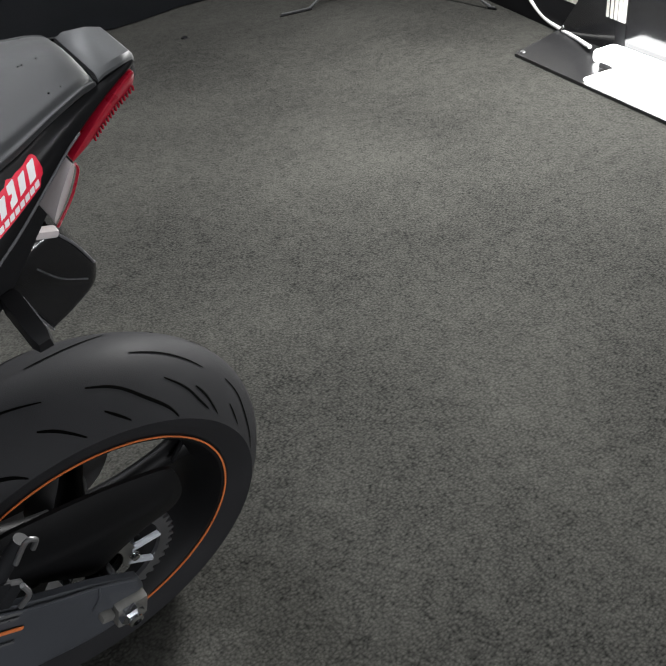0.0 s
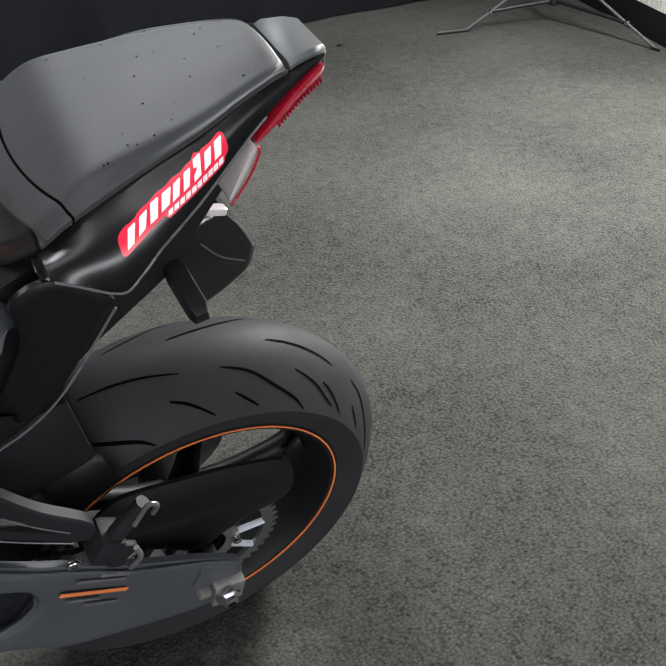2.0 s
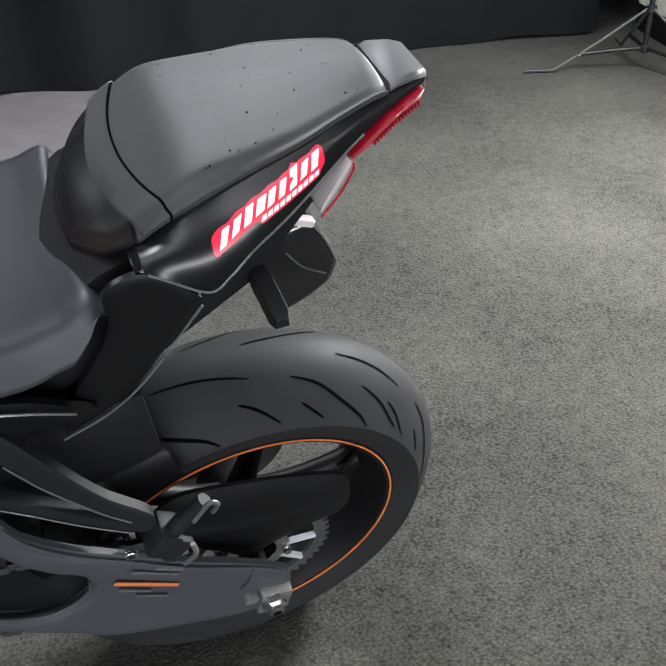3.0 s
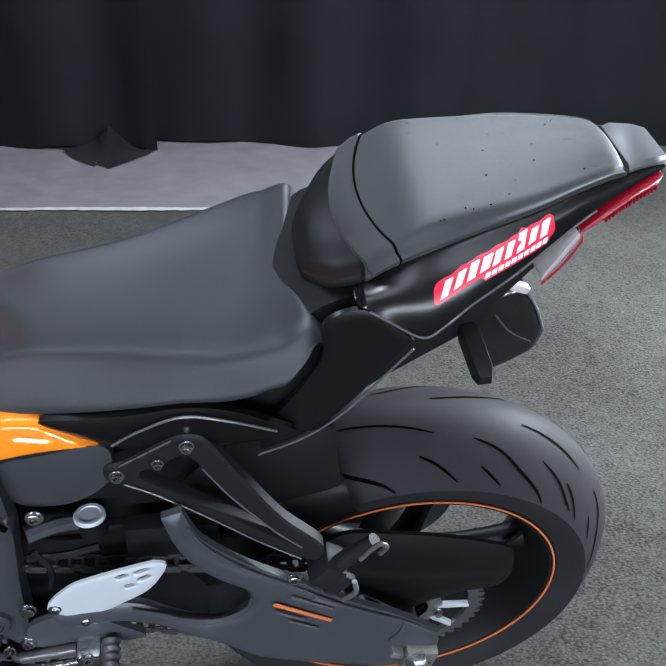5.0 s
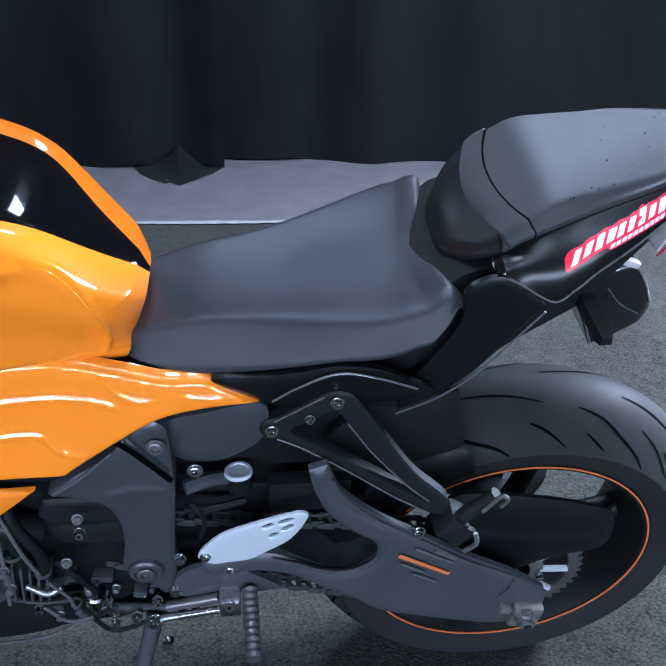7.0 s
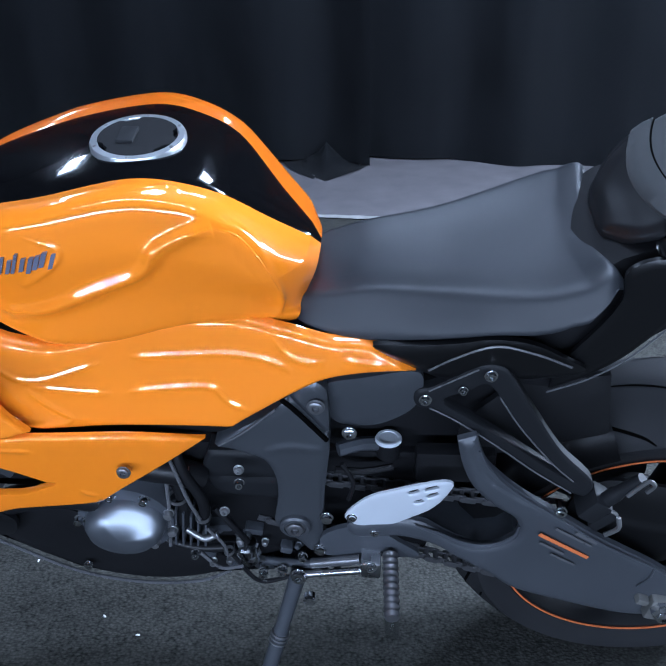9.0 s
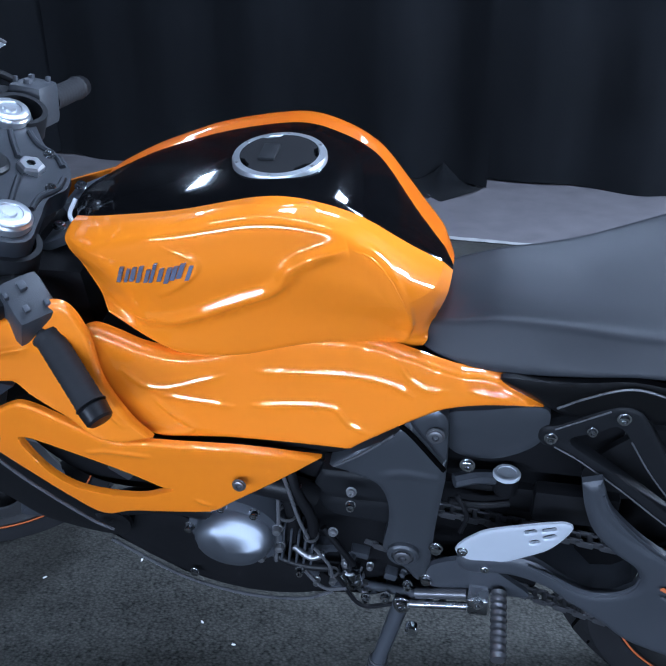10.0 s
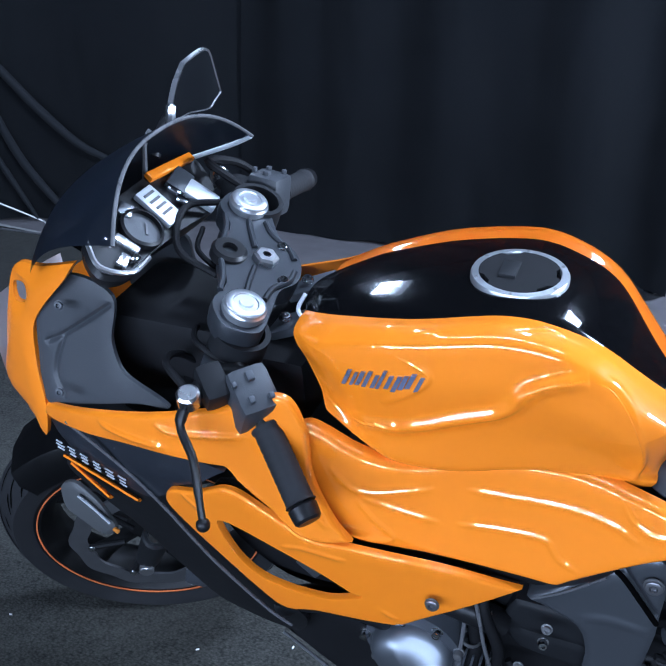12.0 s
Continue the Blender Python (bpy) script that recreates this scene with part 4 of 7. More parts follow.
# tank: sides in orange, a black saddle along the top
TANK = [(0.00, 0.928, 0.048, 0.105, 0.905, 0.132, 0.834), (0.07, 0.940, 0.066, 0.125, 0.905, 0.141, 0.811), (0.15, 0.952, 0.080, 0.140, 0.908, 0.146, 0.798), (0.35, 0.975, 0.097, 0.153, 0.925, 0.143, 0.800), (0.55, 0.994, 0.091, 0.146, 0.938, 0.129, 0.810),
        (0.65, 0.990, 0.084, 0.138, 0.930, 0.120, 0.811), (0.77, 0.964, 0.071, 0.124, 0.905, 0.110, 0.806), (0.88, 0.905, 0.036, 0.102, 0.862, 0.096, 0.795), (0.96, 0.868, 0.014, 0.076, 0.838, 0.086, 0.787), (1.00, 0.852, 0.005, 0.055, 0.826, 0.080, 0.785)]


def tank_rows(n=40):
    return smooth_line([Vector(r) for r in TANK], 8)


def tank_x(u, h):
    front = -0.957 + 0.75 * (0.93 - min(h, 0.93)) - 0.25 * max(0, h - 0.93)
    back = -0.487 - 0.45 * (0.87 - min(h, 0.87))
    return front + (back - front) * u


def crown(u):
    """How far the tank's shoulders swell above the line to the straight flank."""
    return float(np.interp(u, [0, 0.15, 0.3, 0.7, 0.77, 0.88, 1], [0.002, 0.004, 0.008, 0.008, 0.006, 0.001, 0]))


# pressed-in style lines of the tank's flank; the curl and shoulder ridges shape reflections
KNEE = [(-0.865, 0.140, 0.847), (-0.834, 0.148, 0.852), (-0.800, 0.147, 0.859), (-0.738, 0.146, 0.887), (-0.693, 0.142, 0.904), (-0.676, 0.141, 0.918), (-0.667, 0.141, 0.934), (-0.652, 0.136, 0.943), (-0.630, 0.126, 0.950), (-0.606, 0.113, 0.952)]
KNEE_BACK = [(-0.600, 0.110, 0.950), (-0.582, 0.101, 0.938), (-0.566, 0.096, 0.917), (-0.553, 0.099, 0.892), (-0.541, 0.098, 0.860), (-0.538, 0.090, 0.828), (-0.545, 0.090, 0.803)]
CURL_GLINT = [(-0.742, 0.125, 0.984), (-0.775, 0.128, 0.978), (-0.795, 0.132, 0.968), (-0.803, 0.138, 0.958), (-0.785, 0.144, 0.952), (-0.767, 0.148, 0.944), (-0.768, 0.152, 0.932), (-0.783, 0.153, 0.917), (-0.822, 0.148, 0.887)]
SHOULDER_GLINT = [(-0.702, 0.120, 0.990), (-0.671, 0.109, 0.993), (-0.645, 0.094, 0.989), (-0.634, 0.102, 0.982), (-0.629, 0.110, 0.974), (-0.609, 0.106, 0.964)]
TANK_LINES = [(KNEE, 0.0084, 0.0070, 0.02), (KNEE_BACK, 0.0040, 0.0046, 0.015), (CURL_GLINT, 0.0030, 0.0036, 0.03), (SHOULDER_GLINT, 0.0012, 0.003, 0.02)]


def line_field(points, lines):
    """For each point the swell of the style lines: a rounded edge, steep on its upper side, that runs out at its ends."""
    out = np.zeros(len(points))
    for line, high, wide, run in lines:
        L = np.array([tuple(q) for q in smooth_line(line, 30)])
        s = np.concatenate([[0], np.cumsum(np.linalg.norm(np.diff(L, axis=0), axis=1))])
        tangents = np.gradient(L, axis=0)
        near = np.nonzero((np.abs(points - L.mean(0)) < np.ptp(L, axis=0) / 2 + 0.08).all(1))[0]
        for lot in np.array_split(near, max(1, len(near) // 8000)):
            P = points[lot]
            d = np.linalg.norm(P[:, None, :] - L[None], axis=2)
            k = d.argmin(1)
            tan, off = tangents[k], P - L[k]
            tan = tan / np.maximum(np.linalg.norm(tan, axis=1, keepdims=True), 1e-12)
            best = np.sqrt(np.maximum((off * off).sum(1) - (off * tan).sum(1) ** 2, 0))
            best = np.where((k == 0) | (k == len(L) - 1), d.min(1), best)
            along = s[k] + (off * tan).sum(1)
            ends = np.clip(np.minimum(along, s[-1] - along) / run, 0.0, 1)
            reach = np.where(off[:, 2] * tan[:, 0] - off[:, 0] * tan[:, 2] > 0, wide, wide * 1.5)
            out[lot] += high * np.exp(-(best / reach) ** 2) * ends ** 0.7
    return out


def tank_side(side, fine):
    bm = bmesh.new()
    secs = []
    for r in smooth_line([Vector(r) for r in TANK], 52 if fine else 8):
        u, ht, ws, wm, hm, wb, hb = r
        mid, c = (hm * 0.45 + hb * 0.55), crown(u)
        prof = smooth_line([(ws, ht, 0), (ws + 0.42 * (wm - ws), ht - 0.06 * (ht - hm) + c * 0.7, 0), (ws + 0.80 * (wm - ws), ht - 0.26 * (ht - hm) + c, 0), (wm - 0.003, hm + 0.32 * (ht - hm) + c * 0.5, 0), (wm, hm - 0.008, 0), (wm * 0.42 + wb * 0.58 - 0.002, mid, 0), (wb + 0.002, hb + 0.016, 0), (wb - 0.002, hb + 0.003, 0), (wb - 0.016, hb - 0.004, 0), (wb - 0.03, hb - 0.012, 0)], 30 if fine else 7)
        secs.append([(tank_x(u, p.y), p.x, p.y) for p in prof])
    g = np.array(secs)
    if fine:
        du, dv = np.gradient(g, axis=0), np.gradient(g, axis=1)
        nrm = np.cross(du, dv)
        nrm /= np.maximum(np.linalg.norm(nrm, axis=2, keepdims=True), 1e-9)
        nrm *= np.where((nrm[:, :, 1:2] + 0.3 * nrm[:, :, 2:3]) < 0, -1, 1)
        flat = g.reshape(-1, 3)
        swell = line_field(flat, TANK_LINES)
        # the flank is drawn in a little for the knee, inside the two lines
        x, h = flat[:, 0], flat[:, 2]
        kx = [q[0] for q in KNEE + KNEE_BACK[:5]]
        kh = [q[2] for q in KNEE + KNEE_BACK[:5]]
        below = np.clip((np.interp(x, kx, kh) - h) / 0.03, 0, 1) * np.clip((x + 0.865) / 0.06, 0, 1) * np.clip((-0.541 - x) / 0.03, 0, 1) * np.clip((h - 0.80) / 0.06, 0, 1)
        swell -= 0.002 * below * below * (3 - 2 * below)
        g = g + nrm * swell.reshape(g.shape[0], g.shape[1], 1)
    add_loft(bm, [[Vector((x, side * v, h)) for x, v, h in row] for row in g])
    if not fine:
        bmesh.ops.solidify(bm, geom=bm.faces[:], thickness=0.004)
    return bm


def tank_top():
    bm = bmesh.new()
    secs = []
    for r in tank_rows():
        u, ht, ws, wm, hm, wb, hb = r
        row = []
        crest = float(np.interp(u, [0, 0.28, 0.40, 0.74, 0.9], [0.003, 0.003, 0.004, 0.004, 0.006]))
        for i in range(-10, 11):
            k = i / 10
            row.append(Vector((tank_x(u, ht) - 0.012 * (1 - k * k) * (1 - u), ws * k * 1.01, ht + crest * (1 - k * k) * min(1, ws / 0.06) + 0.0018 * (1 - k ** 8))))
        secs.append(row)
    add_loft(bm, secs)
    bmesh.ops.solidify(bm, geom=bm.faces[:], thickness=0.004)
    return bm


tank = part("tank_top", tank_top(), GLOSS_BLACK, BIKE, "glossy black tank saddle")
part("tank_side", tank_side(-1, True), ORANGE, tank, "glossy orange tank side")
part("tank_side", tank_side(1, False), ORANGE, tank, "glossy orange tank side")
bm = bmesh.new()
add_box(bm, (0.34, 0.16, 0.12), Matrix.Translation((-0.74, 0, 0.88)), 0.02)
part("tank_core", bm, MATT_BLACK, tank)
CAP = Matrix.Translation((-0.702, -0.004, 0.9965)) @ Matrix.Rotation(radians(0.5), 4, "Y")
bm = bmesh.new()
add_lathe(bm, [(0.056, -0.006), (0.056, 0.001), (0.0545, 0.004), (0.0470, 0.0045), (0.0460, 0.002), (0.0460, -0.006)], 56, CAP)
cap = part("filler_ring", bm, CAP_METAL, tank, "bright filler ring")
bm = bmesh.new()
n = 56
ring = []
for i in range(n):
    a = 2 * math.pi * i / n
    r = 0.0468 - (0.006 if (i // 4) % 4 == 0 else 0)
    ring.append((r, a))
top = [CAP @ Vector((r * math.cos(a), r * math.sin(a), 0.0045)) for r, a in ring]
bot = [CAP @ Vector((r * math.cos(a), r * math.sin(a), -0.004)) for r, a in ring]
add_loft(bm, [[a, b] for a, b in zip(bot + bot[:1], top + top[:1])])
bm.faces.new([bm.verts.new(p) for p in top])
part("filler_lid", bm, MATT_BLACK, tank, "dark locking filler lid")
bm = bmesh.new()
add_box(bm, (0.020, 0.036, 0.006), CAP @ Matrix.Translation((-0.012, 0, 0.005)), 0.002)
part("key_flap", bm, PEG_BLACK, tank)
for i in range(6):
    a = 2 * math.pi * (i + 0.5) / 6
    bolt(CAP @ Vector((0.0512 * math.cos(a), 0.0512 * math.sin(a), 0.003)), (0, 0, 1), 0.0022, cap, STEEL, "ring_screw", 0.002)
bm = bmesh.new()
add_tube(bm, smooth_line([(-0.963, -0.030, 0.940), (-0.968, -0.045, 0.925), (-0.955, -0.055, 0.915)], 6), 0.0028, 8)
part("tank_clip", bm, BRUSHED, tank)


def tank_v(x, h):
    """The flank's distance from the middle plane at x and h."""
    front, back = tank_x(0, h), tank_x(1, h)
    u = (x - front) / (back - front)
    ht, ws, wm, hm, wb, hb = [float(np.interp(u, [r[0] for r in TANK], [r[k] for r in TANK])) for k in range(1, 7)]
    c = crown(u)
    hs = [hb + 0.016, hm * 0.45 + hb * 0.55, hm - 0.008, hm + 0.32 * (ht - hm) + c * 0.5, ht - 0.26 * (ht - hm) + c]
    return float(np.interp(h, hs, [wb + 0.002, wm * 0.42 + wb * 0.58 - 0.002, wm, wm - 0.003, ws + 0.80 * (wm - ws)]))


def slash_marks(base, along, up, out, width, height, seed, n, mat_, parent, name, lean=0.35, skin=None):
    """An unlettered badge: slanted strokes of uneven length on a surface."""
    rnd = random.Random(seed)
    for i in range(n):
        s = (i + 0.5) / n
        hh = height * rnd.uniform(0.62, 1.0)
        w = width / n * rnd.uniform(0.5, 0.7)
        p = base + along * (width * s) + up * (rnd.uniform(-0.1, 0.1) * height)
        bm = bmesh.new()
        a, b = p - up * hh / 2 - along * lean * hh / 2, p + up * hh / 2 + along * lean * hh / 2
        t = out * 0.0012
        lo = [a - along * w / 2, a + along * w / 2, b + along * w / 2, b - along * w / 2]
        if skin:
            lo = [Vector((q.x, -skin(q.x, q.z) - 0.0016, q.z)) for q in lo]
            t = out * 0.0042
        vs0, vs1 = [bm.verts.new(q) for q in lo], [bm.verts.new(q + t) for q in lo]
        bm.faces.new(vs1)
        for k in range(4):
            bm.faces.new((vs0[k], vs0[(k + 1) % 4], vs1[(k + 1) % 4], vs1[k]))
        part(name, bm, mat_, parent)


slash_marks(Vector((-0.868, -0.1500, 0.912)), Vector((1, 0.0, 0.22)).normalized(), Vector((-0.22, 0.14, 1)).normalized(), Vector((0, -1, 0)), 0.100, 0.024, 12, 11, DECAL_GREY, tank, "badge_stroke", 0.7, tank_v)

# orange side cover under the tank
COVER_LINES = [([(-0.723, 0.777), (-0.668, 0.776), (-0.596, 0.773), (-0.551, 0.762), (-0.526, 0.747)], 0.0019, 0.0032, 0.02),
               ([(-0.730, 0.731), (-0.674, 0.733), (-0.626, 0.730), (-0.606, 0.709), (-0.578, 0.696)], 0.0019, 0.0032, 0.02),
               ([(-0.885, 0.790), (-0.856, 0.762), (-0.827, 0.757), (-0.756, 0.773)], 0.0019, 0.0032, 0.02),
               ([(-0.848, 0.752), (-0.808, 0.741), (-0.747, 0.729)], 0.0019, 0.0032, 0.02),
               ([(-0.850, 0.749), (-0.828, 0.724), (-0.802, 0.702), (-0.812, 0.694), (-0.850, 0.692)], 0.0019, 0.0032, 0.015),
               ([(-0.551, 0.799), (-0.534, 0.773), (-0.514, 0.761), (-0.485, 0.761)], 0.0019, 0.0032, 0.02),
               ([(-0.465, 0.763), (-0.410, 0.757)], 0.0019, 0.0032, 0.015)]
side_cover = plate([(-0.930, -0.162, 0.832), (-0.912, -0.154, 0.840), (-0.888, -0.146, 0.829), (-0.856, -0.142, 0.811), (-0.815, -0.140, 0.799), (-0.770, -0.134, 0.801), (-0.699, -0.124, 0.818), (-0.599, -0.110, 0.817), (-0.535, -0.098, 0.800), (-0.480, -0.104, 0.784), (-0.430, -0.115, 0.780), (-0.375, -0.128, 0.747), (-0.375, -0.128, 0.747),
                    (-0.446, -0.122, 0.741), (-0.498, -0.127, 0.729), (-0.588, -0.145, 0.681), (-0.605, -0.150, 0.670), (-0.605, -0.150, 0.670), (-0.765, -0.170, 0.682), (-0.852, -0.172, 0.688), (-0.890, -0.172, 0.722), (-0.920, -0.168, 0.790), (-0.930, -0.166, 0.812)],
                   0.008, 0.008, 0.010, 0.009, lines=COVER_LINES)
part("side_cover", side_cover, ORANGE, BIKE, "glossy orange frame cover")
part("side_cover_right", plate([(-0.872, 0.150, 0.822), (-0.699, 0.128, 0.812), (-0.526, 0.092, 0.789), (-0.375, 0.128, 0.747), (-0.446, 0.122, 0.741), (-0.605, 0.150, 0.670), (-0.852, 0.172, 0.688)], 0.012, 0.03, 0.008, 0.03), ORANGE, BIKE)

# rider's seat
SEAT = [(-0.534, 0.040, 0.800, 0.800, 0.062, 0.790), (-0.515, 0.066, 0.815, 0.810, 0.086, 0.785), (-0.470, 0.076, 0.828, 0.820, 0.101, 0.778), (-0.434, 0.080, 0.837, 0.828, 0.109, 0.779), (-0.380, 0.089, 0.843, 0.833, 0.120, 0.789),
        (-0.333, 0.101, 0.849, 0.838, 0.130, 0.801), (-0.285, 0.118, 0.857, 0.847, 0.140, 0.815), (-0.240, 0.132, 0.867, 0.857, 0.148, 0.823), (-0.205, 0.135, 0.879, 0.866, 0.151, 0.838), (-0.182, 0.130, 0.893, 0.876, 0.144, 0.862), (-0.170, 0.124, 0.895, 0.880, 0.132, 0.876), (-0.158, 0.116, 0.880, 0.866, 0.122, 0.868)]
bm = bmesh.new()
secs = []
for r in smooth_line([Vector(r) for r in SEAT], 5):
    x, a, he, c, wb, hb = r
    half = [(0, c), (a * 0.5, c + (he - c) * 0.3), (a * 0.86, he), (a * 0.97, he - 0.0015), (a + (wb - a) * 0.25, he - 0.004 - (he - hb) * 0.16), (a + (wb - a) * 0.82, he - 0.003 - (he - hb) * 0.60), (wb, hb + 0.005), (wb - 0.012, hb - 0.004)]
    prof = smooth_line([(-p, q, 0) for p, q in half[:0:-1]] + [(p, q, 0) for p, q in half], 3)
    secs.append([Vector((x + 0.012 * (p.x / max(wb, 0.01)) ** 2 * (1 if x > -0.2 else 0), p.x, p.y)) for p in prof])
add_loft(bm, secs, closed=False)
bm.faces.new([v for v in bm.verts][:len(secs[0])][::-1])
bm.verts.ensure_lookup_table()
bm.faces.new([bm.verts[i] for i in range(len(bm.verts) - len(secs[0]), len(bm.verts))])
part("rider_seat", bm, SADDLE_VINYL, BIKE, "dark grey vinyl rider seat")

# passenger seat with its strap
PAD = [(-0.166, 0.022, 0.898, 0.900, 0.028, 0.893), (-0.163, 0.040, 0.906, 0.909, 0.048, 0.896), (-0.155, 0.054, 0.916, 0.922, 0.062, 0.900), (-0.143, 0.070, 0.926, 0.934, 0.084, 0.910), (-0.130, 0.084, 0.935, 0.944, 0.098, 0.922), (-0.112, 0.093, 0.951, 0.959, 0.108, 0.935),
       (-0.090, 0.094, 0.968, 0.974, 0.110, 0.951), (-0.060, 0.092, 0.988, 0.993, 0.107, 0.963), (-0.020, 0.086, 0.995, 1.000, 0.101, 0.976), (0.045, 0.073, 1.003, 1.008, 0.088, 0.992), (0.090, 0.059, 1.009, 1.014, 0.071, 1.000), (0.128, 0.045, 1.013, 1.018, 0.056, 1.004), (0.142, 0.040, 1.011, 1.015, 0.050, 1.003), (0.147, 0.036, 1.005, 1.008, 0.046, 1.000)]


def pad_profile(r):
    """The passenger seat's outline across, from edge to edge: a flat top, a soft shoulder and a sloped side that turns under."""
    x, a, he, c, wb, hb = r
    half = [(0, c), (a * 0.5, c + (he - c) * 0.3), (a * 0.86, he + 0.0005), (a + (wb - a) * 0.15, he - (he - hb) * 0.12), (a + (wb - a) * 0.62, he - (he - hb) * 0.50), (wb, hb + 0.005), (wb - 0.001, hb - 0.001), (wb - 0.008, hb - 0.006), (wb - 0.02, hb - 0.008)]
    return smooth_line([(-p, q, 0) for p, q in half[:0:-1]] + [(p, q, 0) for p, q in half], 4)


def pad_part(x_from, x_to):
    bm = bmesh.new()
    secs = []
    for r in smooth_line([Vector(r) for r in PAD], 6):
        if x_from <= r[0] <= x_to:
            secs.append([Vector((r[0], p.x, p.y)) for p in pad_profile(r)])
    add_loft(bm, secs, caps=True)
    return bm


pad = part("passenger_seat", pad_part(-0.118, 1), VINYL, BIKE, "dark grey vinyl passenger seat")
part("seat_hump", pad_part(-1, -0.110), SATIN_BLACK, pad, "satin black hump before the passenger seat")


def pad_section(x):
    """The passenger seat's outline across at x, from edge to edge."""
    rows = smooth_line([Vector(r) for r in PAD], 5)
    for a, b in zip(rows, rows[1:]):
        if a[0] <= x <= b[0]:
            r = a.lerp(b, (x - a[0]) / (b[0] - a[0]))
            break
    return [Vector((x, p.x, p.y)) for p in pad_profile(r)]


def strap_line(x, bow, grow, lift):
    """A line over the seat that lies further back at the sides than on top."""
    row = pad_section(x)
    out = []
    for i in range(3, len(row) - 3):
        v = abs(row[i].y) / 0.108
        q = pad_section(x + bow * v * v)[i]
        out.append(Vector((q.x, q.y * (1 + grow), q.z + lift)))
    return out


bm = bmesh.new()
add_loft(bm, [strap_line(-0.132, 0.030, 0, -0.001), strap_line(-0.131, 0.030, 0.030, 0.0030), strap_line(-0.119, 0.026, 0.034, 0.0036), strap_line(-0.108, 0.024, 0.030, 0.0030), strap_line(-0.107, 0.024, 0, -0.001)])
strap = part("strap", bm, VINYL, pad, "flat vinyl grab strap")
bm = bmesh.new()
add_tube(bm, strap_line(-0.1065, 0.024, 0.004, 0.0006), 0.0014, 6)
part("seam", bm, GROOVE, strap, "dark seam behind the strap")

# drops and specks on the seats
rnd = random.Random(21)
bm = bmesh.new()
for i in range(30):
    x = rnd.uniform(0.0, 0.13) if i > 9 else rnd.uniform(-0.06, 0.02)
    row = pad_section(x)
    q = row[int(rnd.uniform(0.30, 0.72) * (len(row) - 1))]
    r = rnd.uniform(0.0003, 0.0008)
    add_lathe(bm, [(0, 0.0012), (r * 0.7, 0.0009), (r, -0.001)], 7, Matrix.Translation(q) @ Matrix.Diagonal((rnd.uniform(1, 1.8), 1, 1, 1)))
tagged(part("drops", bm, GROOVE, pad), "dark drops on the seat's tail end", kind="stuff")

# tail: side panels, cap, lamps
TAIL_TOP = [(-0.122, 0.098, 0.926), (-0.100, 0.104, 0.940), (-0.060, 0.103, 0.961), (-0.020, 0.098, 0.974), (0.022, 0.090, 0.985), (0.066, 0.078, 0.994), (0.097, 0.067, 0.999), (0.151, 0.046, 1.003), (0.190, 0.034, 1.006)]
TAIL_LOW = [(-0.122, 0.138, 0.932), (-0.100, 0.143, 0.921), (-0.061, 0.148, 0.899), (-0.040, 0.146, 0.912), (-0.020, 0.142, 0.930), (0.022, 0.126, 0.951), (0.066, 0.103, 0.971), (0.097, 0.086, 0.984), (0.151, 0.056, 0.997), (0.190, 0.036, 1.003)]
TAIL_TOP, TAIL_LOW = [np.array([tuple(q) for q in smooth_line(c, 6)]) for c in (TAIL_TOP, TAIL_LOW)]


def tail_skin(x, t):
    """A point of the tail's side at x, from the seat's edge (t = 0) to the lower edge (t = 1), as (x, distance from the middle, height), and how long that line is."""
    T, L = [np.array([np.interp(x, c[:, 0], c[:, 1]), np.interp(x, c[:, 0], c[:, 2])]) for c in (TAIL_TOP, TAIL_LOW)]
    d = L - T
    n = np.array([-d[1], d[0]]) / max(np.linalg.norm(d), 1e-6)
    n = n if n[0] > 0 else -n
    k = min(max(t, 0.0), 1.0)
    q = T + d * t + n * 0.16 * np.linalg.norm(d) * math.sin(math.pi * k ** 1.25)
    return Vector((x, q[0], q[1])), float(np.linalg.norm(d))


def tail_mesh(side):
    bm = bmesh.new()
    rows = []
    for i in range(91):
        x = (-0.122 if side < 0 else -0.085) + (0.312 if side < 0 else 0.275) * i / 90
        row = [tail_skin(x, t / 14)[0] for t in range(15)]
        lip = row[-1]
        row += [lip + Vector((0, -0.001, -0.002)), lip + Vector((0, -0.004, -0.003)), lip + Vector((0, -0.03 * min(1, lip.y / 0.1), -0.002))]
        rows.append([Vector((p.x, side * p.y, p.z)) for p in row])
    add_loft(bm, rows)
    return bm


tail = part("tail_panel", tail_mesh(-1), TAIL_BLACK, BIKE, "glossy black tail panel")
part("tail_panel_right", tail_mesh(1), TAIL_BLACK, BIKE)
# light line along the lower edge, drawn as a thin grey tube
bm = bmesh.new()
add_tube(bm, [Vector((p.x, -p.y - 0.0006, p.z - 0.0008)) for p in (tail_skin(-0.112 + 0.22 * i / 60, 1.0)[0] for i in range(61))], 0.0013, 6)
part("edge_light_line", bm, EDGE, tail)
LOW = [(-0.150, -0.128, 0.905), (-0.112, -0.138, 0.925), (-0.068, -0.148, 0.892), (-0.068, -0.148, 0.892), (-0.127, -0.130, 0.789), (-0.165, -0.122, 0.745), (-0.209, -0.115, 0.711), (-0.209, -0.115, 0.711), (-0.204, -0.118, 0.748), (-0.166, -0.124, 0.822), (-0.150, -0.128, 0.865)]
low = part("tail_lower_panel", plate(LOW, 0.003, 0.01, 0.006, 0.008), TAIL_BLACK, BIKE, "glossy black lower tail panel")
part("tail_lower_panel_right", plate([(x, -v, h) for x, v, h in LOW[4:-1]], 0.003, 0.01, 0.006, 0.03), TAIL_BLACK, BIKE)
